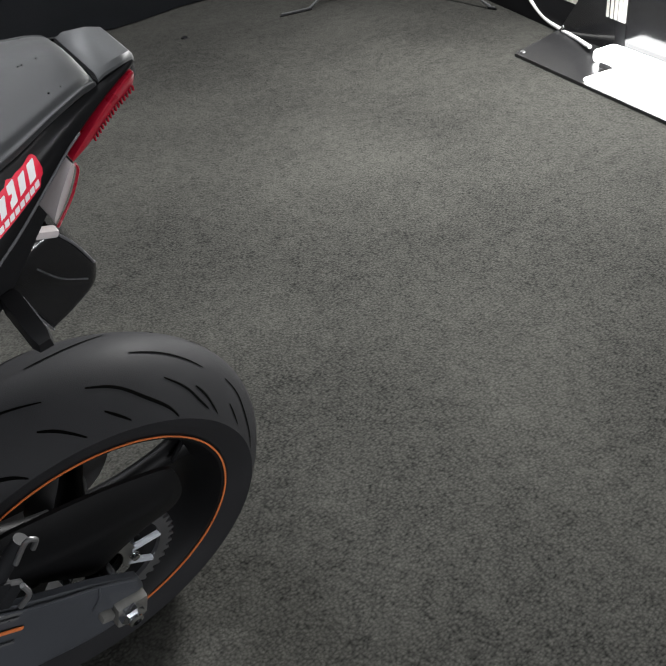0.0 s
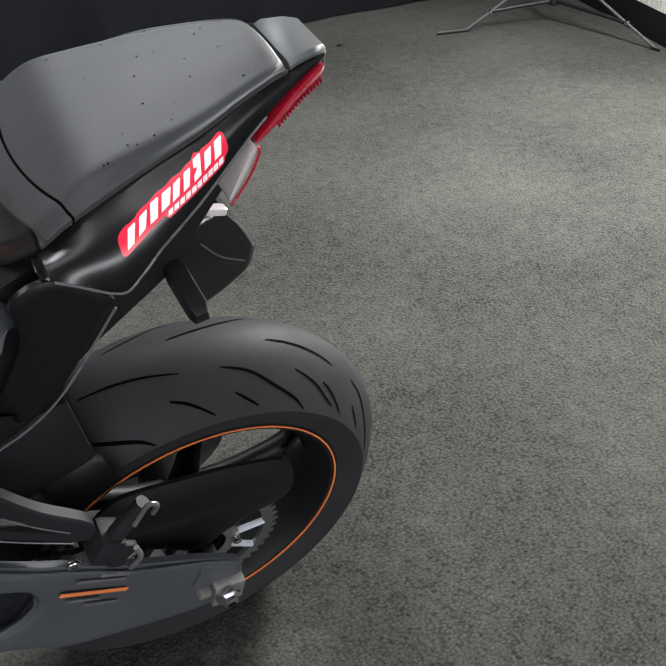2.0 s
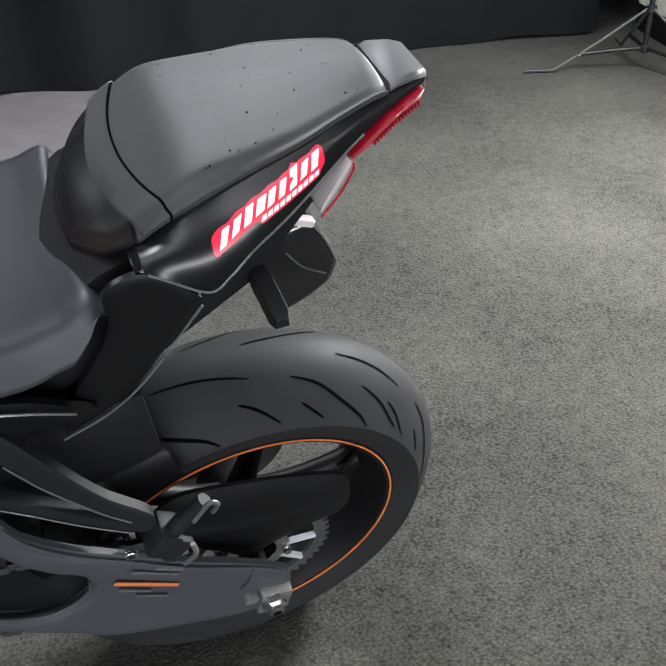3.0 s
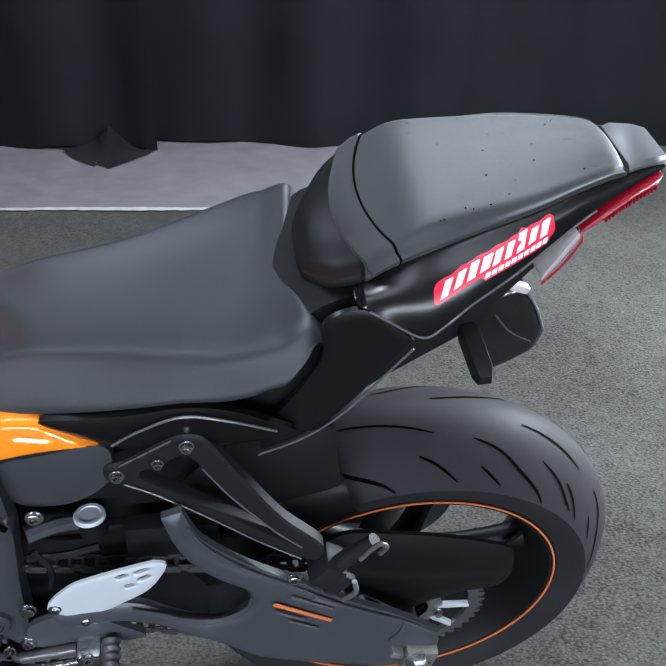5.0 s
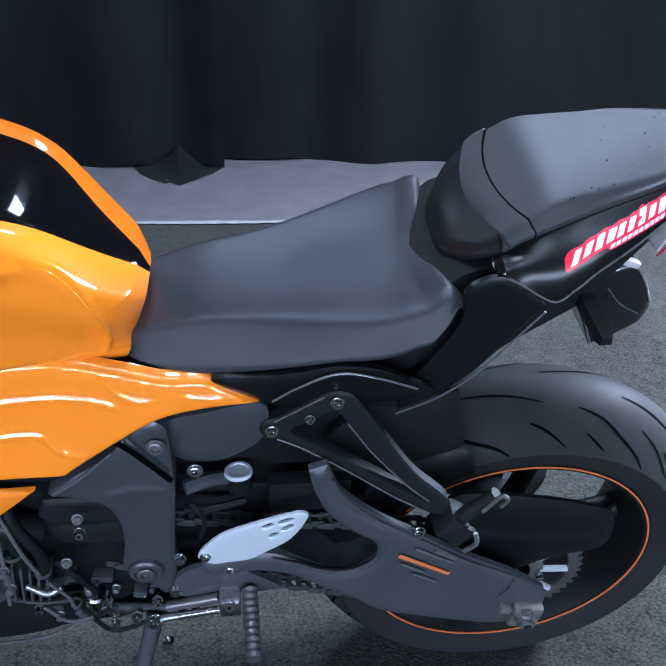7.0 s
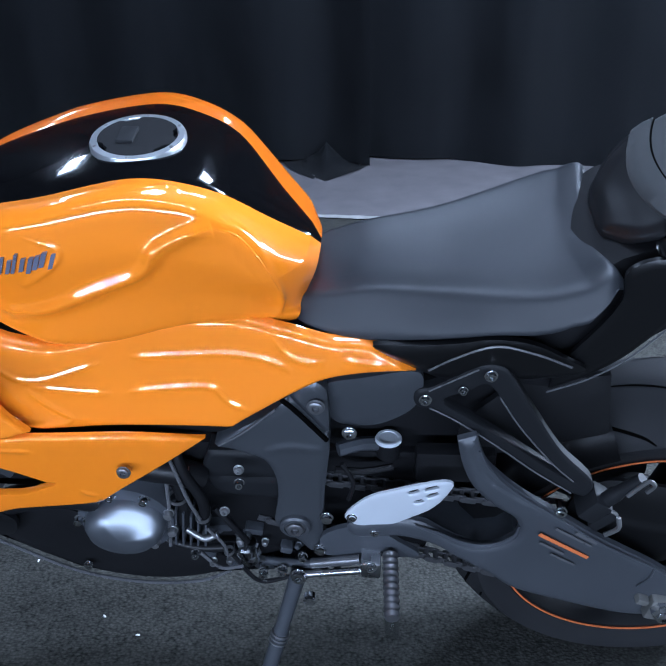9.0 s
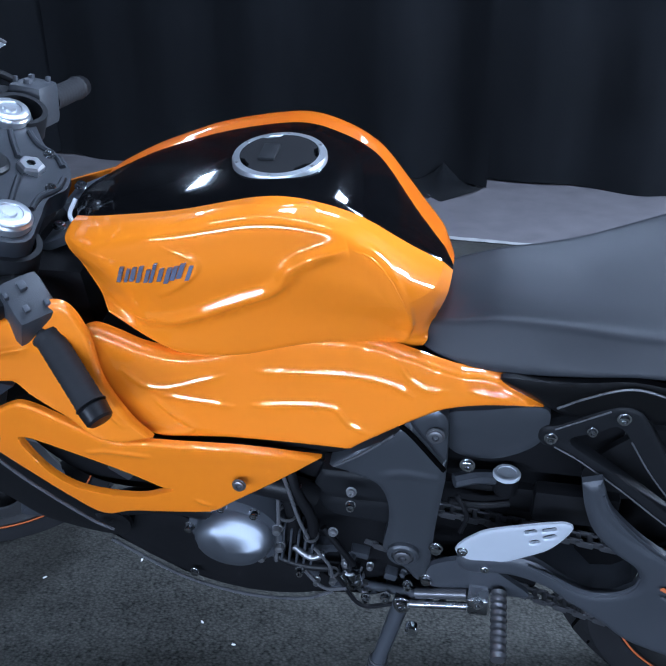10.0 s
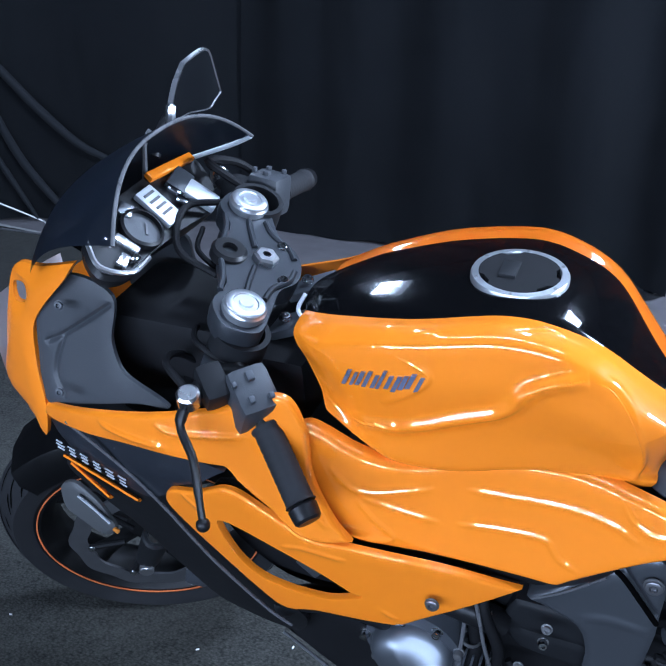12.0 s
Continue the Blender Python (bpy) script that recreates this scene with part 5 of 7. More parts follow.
# the lower panel's light edge line, also a thin grey tube
bm = bmesh.new()
add_tube(bm, smooth_line([(-0.070, -0.153, 0.889), (-0.127, -0.136, 0.787), (-0.165, -0.128, 0.743), (-0.212, -0.119, 0.709)], 6), 0.0013, 6)
part("edge_light_line", bm, EDGE, low)
# cavity between the seats and under the tail
bm = bmesh.new()
rows = []
for x, w, ht, hb in ((-0.30, 0.09, 0.80, 0.70), (-0.20, 0.10, 0.86, 0.70), (-0.15, 0.10, 0.90, 0.74), (-0.08, 0.10, 0.93, 0.80), (0.0, 0.085, 0.955, 0.84), (0.10, 0.05, 0.985, 0.93), (0.17, 0.03, 0.995, 0.97)):
    rows.append([Vector((x, -w, hb)), Vector((x, -w, ht)), Vector((x, 0, ht + 0.004)), Vector((x, w, ht)), Vector((x, w, hb)), Vector((x, 0, hb - 0.01))])
add_loft(bm, rows, closed=True, caps=True)
part("subframe_box", bm, MATT_BLACK, BIKE)
bm = bmesh.new()
rows = []
under = []
for x, w, ht, hb in ((0.151, 0.042, 1.008, 0.985), (0.158, 0.042, 1.012, 0.985), (0.180, 0.036, 1.013, 0.985), (0.193, 0.030, 1.011, 0.986), (0.198, 0.025, 1.005, 0.988)):
    rows.append([Vector((x, -w, ht - 0.007)), Vector((x, -w, ht - 0.004)), Vector((x, -w * 0.88, ht)), Vector((x, w * 0.88, ht)), Vector((x, w, ht - 0.004)), Vector((x, w, ht - 0.007))])
    under.append([Vector((x - 0.001, -w - 0.003, hb)), Vector((x - 0.001, -w + 0.001, ht - 0.0065)), Vector((x - 0.001, w - 0.001, ht - 0.0065)), Vector((x - 0.001, w + 0.003, hb))])
add_loft(bm, rows, closed=True, caps=True)
cap = part("tail_cap", bm, CAP_GREY, BIKE, "grey satin tail cap")
bm = bmesh.new()
add_loft(bm, under, closed=True, caps=True)
part("cap_side", bm, MATT_BLACK, cap, "dark side under the cap")
lamp = part("tail_lamp", plate([(0.186, -0.041, 0.999), (0.182, -0.046, 0.988), (0.150, -0.062, 0.983), (0.118, -0.079, 0.974), (0.092, -0.094, 0.971), (0.092, -0.094, 0.974), (0.140, -0.068, 0.989)], 0.001, 0.005, 0.03, 0.010), RED, BIKE, "red tail lamp lens")
bm = plate([(0.088, -0.098, 0.972), (0.091, -0.095, 0.964), (0.078, -0.099, 0.943), (0.059, -0.108, 0.928), (0.057, -0.111, 0.934), (0.072, -0.106, 0.956)], 0.002, 0.01, 0.03, 0.012)
part("tail_lamp_lower", bm, CLEAR, lamp, "pale lower lamp lens")
bm = bmesh.new()
add_tube(bm, smooth_line([(0.091, -0.099, 0.972), (0.093, -0.097, 0.963), (0.080, -0.101, 0.941), (0.058, -0.111, 0.925)], 5), 0.0015, 6)
part("lamp_edge", bm, RED, lamp, "red lens edge")
bm = bmesh.new()
for q in smooth_line([(0.181, -0.047, 0.987), (0.150, -0.063, 0.982), (0.122, -0.078, 0.974)], 7):
    add_box(bm, (0.0016, 0.004, 0.005), Matrix.Translation(q), 0.0004)
part("lens_ridges", bm, RED, lamp, "row of small ridges under the lens")


# sticker on the tail: a red field with plain white blocks, laid on the panel's skin
def sticker_point(s, w, z):
    """s along 0..1, w up in metres, z off the skin."""
    x = -0.050 + 0.108 * s
    _, L = tail_skin(x, 0.5)
    t = 0.49 + 0.06 * s - w / L
    p, px, pt = tail_skin(x, t)[0], tail_skin(x + 0.002, t)[0], tail_skin(x, t + 0.03)[0]
    n = (px - p).cross(pt - p).normalized()
    n = n if n.y > 0 else -n
    p = p + n * z
    return Vector((p.x, -p.y, p.z))


def sticker(poly, z, mat_, name, label=""):
    """A thin piece of foil; poly: outline of (s, w)."""
    bm = bmesh.new()
    f, b = [bm.verts.new(sticker_point(s, w, z)) for s, w in poly], [bm.verts.new(sticker_point(s, w, z - 0.0016)) for s, w in poly]
    bm.faces.new(f)
    for i in range(len(f)):
        j = (i + 1) % len(f)
        bm.faces.new((f[j], f[i], b[i], b[j]))
    bmesh.ops.triangulate(bm, faces=bm.faces[:])
    return part(name, bm, mat_, tail, label)


def sticker_field():
    bm = bmesh.new()
    rows = []
    for i in range(81):
        s = -0.035 + 1.07 * i / 80
        end = min(1.0, (s + 0.035) / 0.03, (1.035 - s) / 0.03)
        hi = 0.0098 + 0.0006 * math.sin(s * 40) + (0.0045 * max(0.0, 1 - abs(s - 0.745) / 0.045))
        lo = -0.0100 - (0.0045 if 0.36 < s < 0.99 else 0.0) * min(1.0, max(0.0, (s - 0.36) / 0.03), max(0.0, (0.99 - s) / 0.03))
        rise = 0.005 * (0.5 - s)
        k = 0.55 + 0.45 * max(0.0, end) ** 0.5
        rows.append([sticker_point(s, (lo + (hi - lo) * j / 8) * k - rise, 0.0007) for j in range(9)])
    add_loft(bm, rows)
    return bm


part("decal_field", sticker_field(), DECAL_RED, tail, "red sponsor sticker field")
rnd = random.Random(4)
for i in range(9):
    s0, w, k = 0.015 + i * 0.1085, 0.080 * rnd.uniform(0.75, 1.06), 0.050
    lo, hi, rise = -0.0066 + 0.0010 * rnd.random(), 0.0076 - 0.0014 * rnd.random(), 0.005 * (0.5 - s0)
    if i == 6:
        hi += 0.0035
    sticker([(s0, lo - rise), (s0 + w - 0.004, lo + rnd.uniform(0, 0.001) - rise), (s0 + w, lo + 0.0012 - rise), (s0 + w + k, hi - 0.0012 - rise), (s0 + w + k - 0.004, hi - rise), (s0 + k, hi - rnd.uniform(0, 0.001) - rise)], 0.0016, DECAL_WHITE, "white_block")
for i in range(10):
    s0 = 0.385 + i * 0.058
    rise = 0.005 * (0.5 - s0)
    sticker([(s0, -0.0124 - rise), (s0 + 0.042, -0.0124 - rise), (s0 + 0.054, -0.0086 - rise), (s0 + 0.012, -0.0086 - rise)], 0.0016, DECAL_WHITE, "white_block")

# number-plate box and indicator under the tail
GUARD = [(0.010, 0.822), (0.026, 0.848), (0.050, 0.864), (0.072, 0.872), (0.072, 0.872), (0.092, 0.842), (0.107, 0.808), (0.107, 0.794), (0.100, 0.776), (0.074, 0.757), (0.044, 0.742), (0.044, 0.742), (0.028, 0.780)]
box = part("plate_bracket", plate([(x, -0.048, h) for x, h in GUARD], 0.005, 0.010, 0.100, 0.007, lines=[([(0.040, 0.838), (0.062, 0.812), (0.096, 0.790)], 0.0022, 0.004, 0.02), ([(0.024, 0.812), (0.046, 0.800), (0.066, 0.780)], 0.0018, 0.004, 0.015)]), PLATE_BLACK, BIKE, "black creased plastic plate bracket")
# highlights on the bracket's edges and crease, drawn as grey tubes
for line, r, mt in (([(0.072, -0.0515, 0.870), (0.091, -0.0515, 0.842), (0.106, -0.0505, 0.809)], 0.0016, EDGE), ([(0.046, -0.054, 0.836), (0.066, -0.055, 0.812), (0.094, -0.054, 0.794)], 0.0010, EDGE), ([(0.012, -0.052, 0.820), (0.030, -0.053, 0.781), (0.045, -0.051, 0.744)], 0.0014, EDGE)):
    bm = bmesh.new()
    add_tube(bm, smooth_line(line, 5), r, 6)
    part("bracket_glint", bm, mt, box)
# small pale piece at the bracket's top edge
bm = bmesh.new()
add_box(bm, (0.026, 0.012, 0.009), Matrix.Translation((0.064, -0.050, 0.872)) @ Matrix.Rotation(radians(20), 4, "Y"), 0.003)
part("pale_piece", bm, CLEAR, box, "small pale piece on the bracket")
bm = bmesh.new()
add_tube(bm, [(-0.02, 0.0, 0.90), (0.03, 0.0, 0.83)], 0.022, 12)
part("bracket_arm", bm, MATT_BLACK, box)
for s in (-1, 1):
    bm = bmesh.new()
    add_tube(bm, [(0.004, s * 0.060, 0.842), (0.004, s * 0.10, 0.846)], 0.010, 10)
    stalk = part("indicator", bm, MATT_BLACK, BIKE, "slim black indicator")
    bm = bmesh.new()
    add_loft(bm, [[Vector((0.004 + dx * k, s * v, 0.846 + 0.002 * k + dh * k)) for dx, dh in ((-0.012, -0.008), (-0.010, 0.010), (0.010, 0.012), (0.013, -0.006))] for v, k in ((0.085, 0.7), (0.095, 0.85), (0.150, 0.8), (0.160, 0.55))], closed=True, caps=True)
    part("indicator_body", bm, SATIN_BLACK, stalk)
    bm = bmesh.new()
    add_box(bm, (0.004, 0.05, 0.009), Matrix.Translation((0.0130, s * 0.122, 0.849)), 0.0015)
    part("indicator_lens", bm, LENS, stalk)

# black side panel below the rider's seat
bs = part("seat_side_panel", plate([(-0.428, -0.118, 0.783), (-0.380, -0.124, 0.790), (-0.330, -0.132, 0.800), (-0.286, -0.141, 0.812), (-0.240, -0.143, 0.806), (-0.195, -0.139, 0.778), (-0.174, -0.134, 0.760), (-0.205, -0.126, 0.745), (-0.270, -0.122, 0.735), (-0.332, -0.120, 0.728), (-0.372, -0.126, 0.744)],
                                   0.005, 0.014, 0.008, 0.007), TAIL_BLACK, BIKE, "glossy black panel below the seat")
# highlight on the panel's upper ridge, drawn as a thin grey tube
bm = bmesh.new()
add_tube(bm, smooth_line([(-0.360, -0.133, 0.756), (-0.330, -0.140, 0.783), (-0.286, -0.149, 0.810), (-0.240, -0.150, 0.800), (-0.195, -0.145, 0.776)], 6), 0.0015, 6)
part("edge_light_line", bm, EDGE, bs)

# frame: main plate, upper beam, lower lug
FRAME = [(-0.640, -0.125, 0.612), (-0.556, -0.125, 0.674), (-0.518, -0.122, 0.715), (-0.500, -0.122, 0.722), (-0.486, -0.122, 0.705), (-0.486, -0.125, 0.605), (-0.486, -0.128, 0.600), (-0.497, -0.130, 0.500), (-0.505, -0.130, 0.390), (-0.520, -0.130, 0.378), (-0.535, -0.132, 0.400), (-0.556, -0.134, 0.425), (-0.570, -0.135, 0.450),
         (-0.562, -0.132, 0.500), (-0.562, -0.130, 0.545), (-0.576, -0.128, 0.580), (-0.612, -0.126, 0.597)]
frame_part = part("frame", plate(FRAME, 0.005, 0.012, 0.035, 0.018, lines=[([(-0.545, 0.705), (-0.531, 0.690), (-0.486, 0.627)], -0.007, 0.006, 0.004), ([(-0.640, 0.608), (-0.600, 0.640), (-0.548, 0.690)], 0.004, 0.005, 0.01), ([(-0.575, 0.600), (-0.540, 0.612), (-0.490, 0.606)], 0.003, 0.006, 0.02)]), FRAME_GREY, BIKE, "grey coated alloy frame plate")
part("frame_right", plate([(x, -v, h) for x, v, h in FRAME], 0.005, 0.012, 0.035, 0.035), FRAME_GREY, BIKE)
part("frame_rear_beam", plate([(-0.492, -0.105, 0.700), (-0.440, -0.110, 0.722), (-0.372, -0.122, 0.742), (-0.368, -0.122, 0.695), (-0.385, -0.112, 0.662), (-0.425, -0.105, 0.632), (-0.470, -0.105, 0.628), (-0.490, -0.105, 0.650)], 0.006, 0.02, 0.03, 0.02), FRAME_GREY, BIKE, "grey coated rear frame beam")
# the groove's shade as a black tube, the lit facet as a grey one
for line, r, mt, nm in (([(-0.548, -0.1335, 0.706), (-0.530, -0.1345, 0.688), (-0.488, -0.1340, 0.628)], 0.0034, GROOVE, "groove_shade"), ([(-0.634, -0.132, 0.611), (-0.598, -0.1345, 0.640), (-0.552, -0.1335, 0.684)], 0.0018, EDGE, "facet_glint")):
    bm = bmesh.new()
    add_tube(bm, smooth_line(line, 6), r, 8)
    part(nm, bm, mt, frame_part)
bolt((-0.500, -0.133, 0.690), (0, -1, 0.1), 0.0095, frame_part, SPRING, "frame_bolt", 0.006)
bm = bmesh.new()
add_lathe(bm, [(0.023, -0.004), (0.023, 0.003), (0.020, 0.006), (0.016, 0.006), (0.015, 0.002), (0.010, 0.002)], 32, Matrix.Translation((-0.540, -0.140, 0.448)) @ Matrix.Rotation(radians(90), 4, "X"))
pivot = part("pivot_boss", bm, FRAME_GREY, frame_part)
bolt((-0.540, -0.142, 0.448), (0, -1, 0.1), 0.012, frame_part, SPRING, "frame_bolt", 0.008)
bolt((-0.494, -0.136, 0.466), (0, -1, 0.1), 0.008, frame_part, CHROME, "frame_bolt", 0.008, False)
bolt((-0.506, -0.138, 0.392), (0, -1, 0.1), 0.008, frame_part, CHROME, "frame_bolt", 0.008, False)

# reservoir, hoses and dark bay behind the frame
bm = bmesh.new()
add_lathe(bm, [(0.010, 0.003), (0.0185, 0.003), (0.0185, 0.0060), (0.0170, 0.0078), (0.0130, 0.0078), (0.0125, 0.0068), (0.0, 0.0070)], 28, Matrix.Translation((-0.407, -0.098, 0.588)) @ Matrix.Rotation(radians(-10), 4, "X"))
res = part("reservoir_cap", bm, BRUSHED, BIKE, "pale oval fluid reservoir cap")
bm = bmesh.new()
add_lathe(bm, [(0.0, -0.03), (0.017, -0.03), (0.017, 0.003), (0.0, 0.003)], 24, Matrix.Translation((-0.407, -0.092, 0.588)))
part("reservoir_body", bm, MATT_BLACK, res)
bm = bmesh.new()
add_tube(bm, smooth_line([(-0.415, -0.09, 0.575), (-0.445, -0.105, 0.590), (-0.475, -0.118, 0.592)], 6), 0.010, 8)
part("reservoir_clip", bm, DARK_METAL, res)
bolt((-0.459, -0.122, 0.630), (0, -1, 0.2), 0.008, res, CHROME)
bm = bmesh.new()
add_box(bm, (0.24, 0.14, 0.32), Matrix.Translation((-0.38, 0.0, 0.60)), 0.02)
part("airbox_bay", bm, MATT_BLACK, BIKE)
# plain dark block added to fill the gap between frame and swingarm
bm = bmesh.new()
add_box(bm, (0.20, 0.17, 0.24), Matrix.Translation((-0.44, 0.0, 0.43)), 0.02)
part("gearbox_filler", bm, MATT_BLACK, BIKE)
bm = bmesh.new()
add_box(bm, (0.11, 0.025, 0.06), Matrix.Translation((-0.315, -0.105, 0.555)), 0.008)
part("chain_guide", bm, SATIN_BLACK, BIKE)
GUARD_LINE = [(-0.150, 0.452), (-0.110, 0.428), (-0.060, 0.386), (-0.017, 0.352), (0.028, 0.368), (0.068, 0.381), (0.109, 0.388), (0.126, 0.405), (0.129, 0.432), (0.120, 0.470), (0.085, 0.487), (0.030, 0.504), (-0.047, 0.520), (-0.105, 0.527), (-0.140, 0.500)]
part("chain_guard", plate([(x, -0.118 + 0.10 * max(0.0, h - 0.42), h) for x, h in GUARD_LINE], 0.008, 0.035, 0.006, 0.012, lines=[([(-0.130, 0.470), (-0.040, 0.440), (0.050, 0.428), (0.115, 0.425)], 0.003, 0.010, 0.02)]), RIM_BLACK, BIKE, "smooth black chain guard")

# dark block added to close the view through the swingarm's opening
bm = bmesh.new()
add_box(bm, (0.20, 0.09, 0.20), Matrix.Translation((-0.30, -0.005, 0.47)), 0.03)
part("linkage_filler", bm, MATT_BLACK, BIKE)

# heel plate
HEEL = [(-0.467, -0.150, 0.486), (-0.436, -0.152, 0.531), (-0.400, -0.154, 0.552), (-0.335, -0.158, 0.579), (-0.320, -0.160, 0.573), (-0.343, -0.158, 0.524), (-0.380, -0.155, 0.492), (-0.405, -0.153, 0.472), (-0.420, -0.152, 0.456), (-0.430, -0.152, 0.452), (-0.437, -0.152, 0.462)]
def slot(x, h, L, w, a):
    c, s = math.cos(a), math.sin(a)
    return [(x + c * u - s * q, h + s * u + c * q) for u, q in ((-L, -w), (L, -w), (L, w), (-L, w))]
heel = part("heel_plate", plate(HEEL, 0.0015, 0.006, 0.004, 0.014, n=4, holes=[slot(-0.372, 0.553, 0.007, 0.003, 0.5), slot(-0.349, 0.563, 0.009, 0.0028, 0.5), slot(-0.347, 0.549, 0.008, 0.0028, 0.6), slot(-0.365, 0.533, 0.006, 0.0028, 0.5)]), BRUSHED, BIKE, "bright slotted heel plate")
bolt((-0.457, -0.152, 0.488), (0, -1, 0.1), 0.006, heel, CHROME, "heel_screw", 0.005)
bolt((-0.425, -0.154, 0.459), (0, -1, 0.1), 0.006, heel, CHROME, "heel_screw", 0.005)

# foot controls: bracket, peg, gear linkage
ctl = part("foot_bracket", plate([(-0.500, -0.138, 0.425), (-0.440, -0.142, 0.455), (-0.385, -0.146, 0.420), (-0.360, -0.146, 0.395), (-0.400, -0.146, 0.385), (-0.450, -0.142, 0.385), (-0.500, -0.138, 0.378)], 0.002, 0.01, 0.008, 0.02), DARK_METAL, BIKE, "dark cast footrest bracket")
bm = bmesh.new()
add_box(bm, (0.030, 0.030, 0.034), Matrix.Translation((-0.430, -0.158, 0.386)), 0.005)
part("link_block", bm, ALLOY, ctl)
bolt((-0.430, -0.172, 0.398), (0, -1, 0.3), 0.007, ctl, CHROME)
bm = bmesh.new()
pegline = [Vector((-0.402, -0.155, 0.405)), Vector((-0.399, -0.256, 0.402))]
rows_p, rr = [], []
for i in range(40):
    s = i / 39
    rows_p.append(pegline[0].lerp(pegline[1], s))
    rr.append(0.0118 if i % 4 < 2 else 0.0098)
add_tube(bm, rows_p, rr, 14)
footpeg = part("rider_footpeg", bm, SPRING, BIKE, "ribbed metal rider footpeg")
bm = bmesh.new()
add_tube(bm, [(-0.404, -0.250, 0.393), (-0.404, -0.252, 0.362)], 0.005, 8)
add_tube(bm, [(-0.394, -0.250, 0.393), (-0.392, -0.252, 0.350)], 0.0045, 8)
part("peg_feeler", bm, CHROME, footpeg)
bm = bmesh.new()
add_tube(bm, [(-0.538, -0.148, 0.336), (-0.436, -0.160, 0.372)], 0.0058, 10)
rod = part("shift_rod", bm, ALLOY, BIKE, "bright gear-shift rod")
bm = bmesh.new()
add_tube(bm, [(-0.600, -0.110, 0.315), (-0.520, -0.135, 0.345)], 0.0075, 10)
part("rod_sleeve", bm, DARK_METAL, rod)
bm = bmesh.new()
add_tube(bm, [(-0.520, -0.140, 0.356), (-0.445, -0.150, 0.385)], 0.0085, 10)
part("damper_rod", bm, SPRING, rod)
bm = bmesh.new()
add_lathe(bm, [(0.006, -0.004), (0.013, -0.004), (0.013, 0.004), (0.006, 0.004), (0.006, -0.004)], 20, Matrix.Translation((-0.604, -0.112, 0.312)) @ Matrix.Rotation(radians(90), 4, "X"))
part("rod_eye", bm, ALLOY, rod)
# side stand: leg to the floor with a foot
foot = Vector((-0.622, -0.248, 0.066))
hip = Vector((-0.540, -0.140, 0.338))
bm = bmesh.new()
add_tube(bm, [hip, hip.lerp(foot, 0.35), hip.lerp(foot, 0.42), hip.lerp(foot, 1.0)], [0.0135, 0.0115, 0.013, 0.0115], 12)
stand = part("side_stand", bm, DARK_METAL, BIKE, "dark steel side stand, folded out")
bm = bmesh.new()
add_box(bm, (0.05, 0.038, 0.010), Matrix.Translation(foot) @ Matrix.Rotation(radians(-LEAN), 4, "X"), 0.003)
part("stand_foot", bm, DARK_METAL, stand)
bm = bmesh.new()
for i in range(3):
    p = hip.lerp(foot, 0.40 + 0.025 * i)
    q = hip.lerp(foot, 0.41 + 0.025 * i)
    add_cyl(bm, p, q, 0.0155, n=14)
part("stand_ring", bm, STEEL, stand)
bolt(hip + Vector((0, -0.010, 0)), (0, -1, 0.2), 0.011, stand, CHROME, "stand_bolt", 0.010)
bm = bmesh.new()
add_cyl(bm, (-0.522, -0.170, 0.318), (-0.522, -0.186, 0.322), 0.010, n=14, bevel=0.003)
part("stand_tang", bm, CHROME, stand)

# ---- engine ----
bm = bmesh.new()
add_box(bm, (0.36, 0.20, 0.26), Matrix.Translation((-0.70, 0.0, 0.45)), 0.03)
add_box(bm, (0.20, 0.22, 0.22), Matrix.Translation((-0.83, 0.0, 0.56)) @ Matrix.Rotation(radians(-25), 4, "Y"), 0.02)
engine = part("engine", bm, MATT_BLACK, BIKE, "dark engine block")
bm = bmesh.new()
add_box(bm, (0.30, 0.20, 0.10), Matrix.Translation((-0.72, 0.0, 0.33)), 0.03)
part("oil_pan", bm, MATT_BLACK, engine)


def cover(x, h, v, r, depth, mat_, name, label, tilt=0):
    bm = bmesh.new()
    prof = [(r, 0.0), (r, depth * 0.35), (r * 0.95, depth * 0.62), (r * 0.8, depth * 0.86), (r * 0.5, depth * 0.97), (0, depth)]
    add_lathe(bm, prof, 48, Matrix.Translation((x, v, h)) @ Matrix.Rotation(radians(90), 4, "X") @ Matrix.Rotation(radians(tilt), 4, "Y"))
    return part(name, bm, mat_, engine, label)


SILVER = material("silver_cast_cover", (0.25, 0.265, 0.295), 0.42, 0.85, stain=0.12, stain_scale=12)
stator = cover(-0.785, 0.462, -0.140, 0.052, 0.046, SILVER, "stator_cover", "silver domed stator cover")
stator.data.transform(Matrix.Translation((-0.785, 0, 0.462)) @ Matrix.Diagonal((1.12, 1, 0.92, 1)) @ Matrix.Translation((0.785, 0, -0.462)))
# a flat slanted facet across the dome's upper half
N_F, C_F = Vector((0.30, -0.72, 0.62)).normalized(), Vector((-0.775, -0.178, 0.482))
for v in stator.data.vertices:
    d = (v.co - C_F).dot(N_F)
    if d > 0:
        v.co -= N_F * d
for i in range(9):
    a = radians(20 + 40 * i)
    bolt((-0.785 + 0.070 * math.cos(a), -0.146, 0.462 + 0.058 * math.sin(a)), (0, -1, 0.1), 0.0065, engine, CHROME if i in (1, 2, 3, 4) else STEEL, "cover_bolt", 0.012, False)
bm = bmesh.new()
add_lathe(bm, [(0.0, 0.03), (0.070, 0.03), (0.074, 0.012), (0.078, 0.0)], 48, Matrix.Translation((-0.785, -0.118, 0.462)) @ Matrix.Rotation(radians(90), 4, "X"))
part("stator_flange", bm, DARK_METAL, engine)
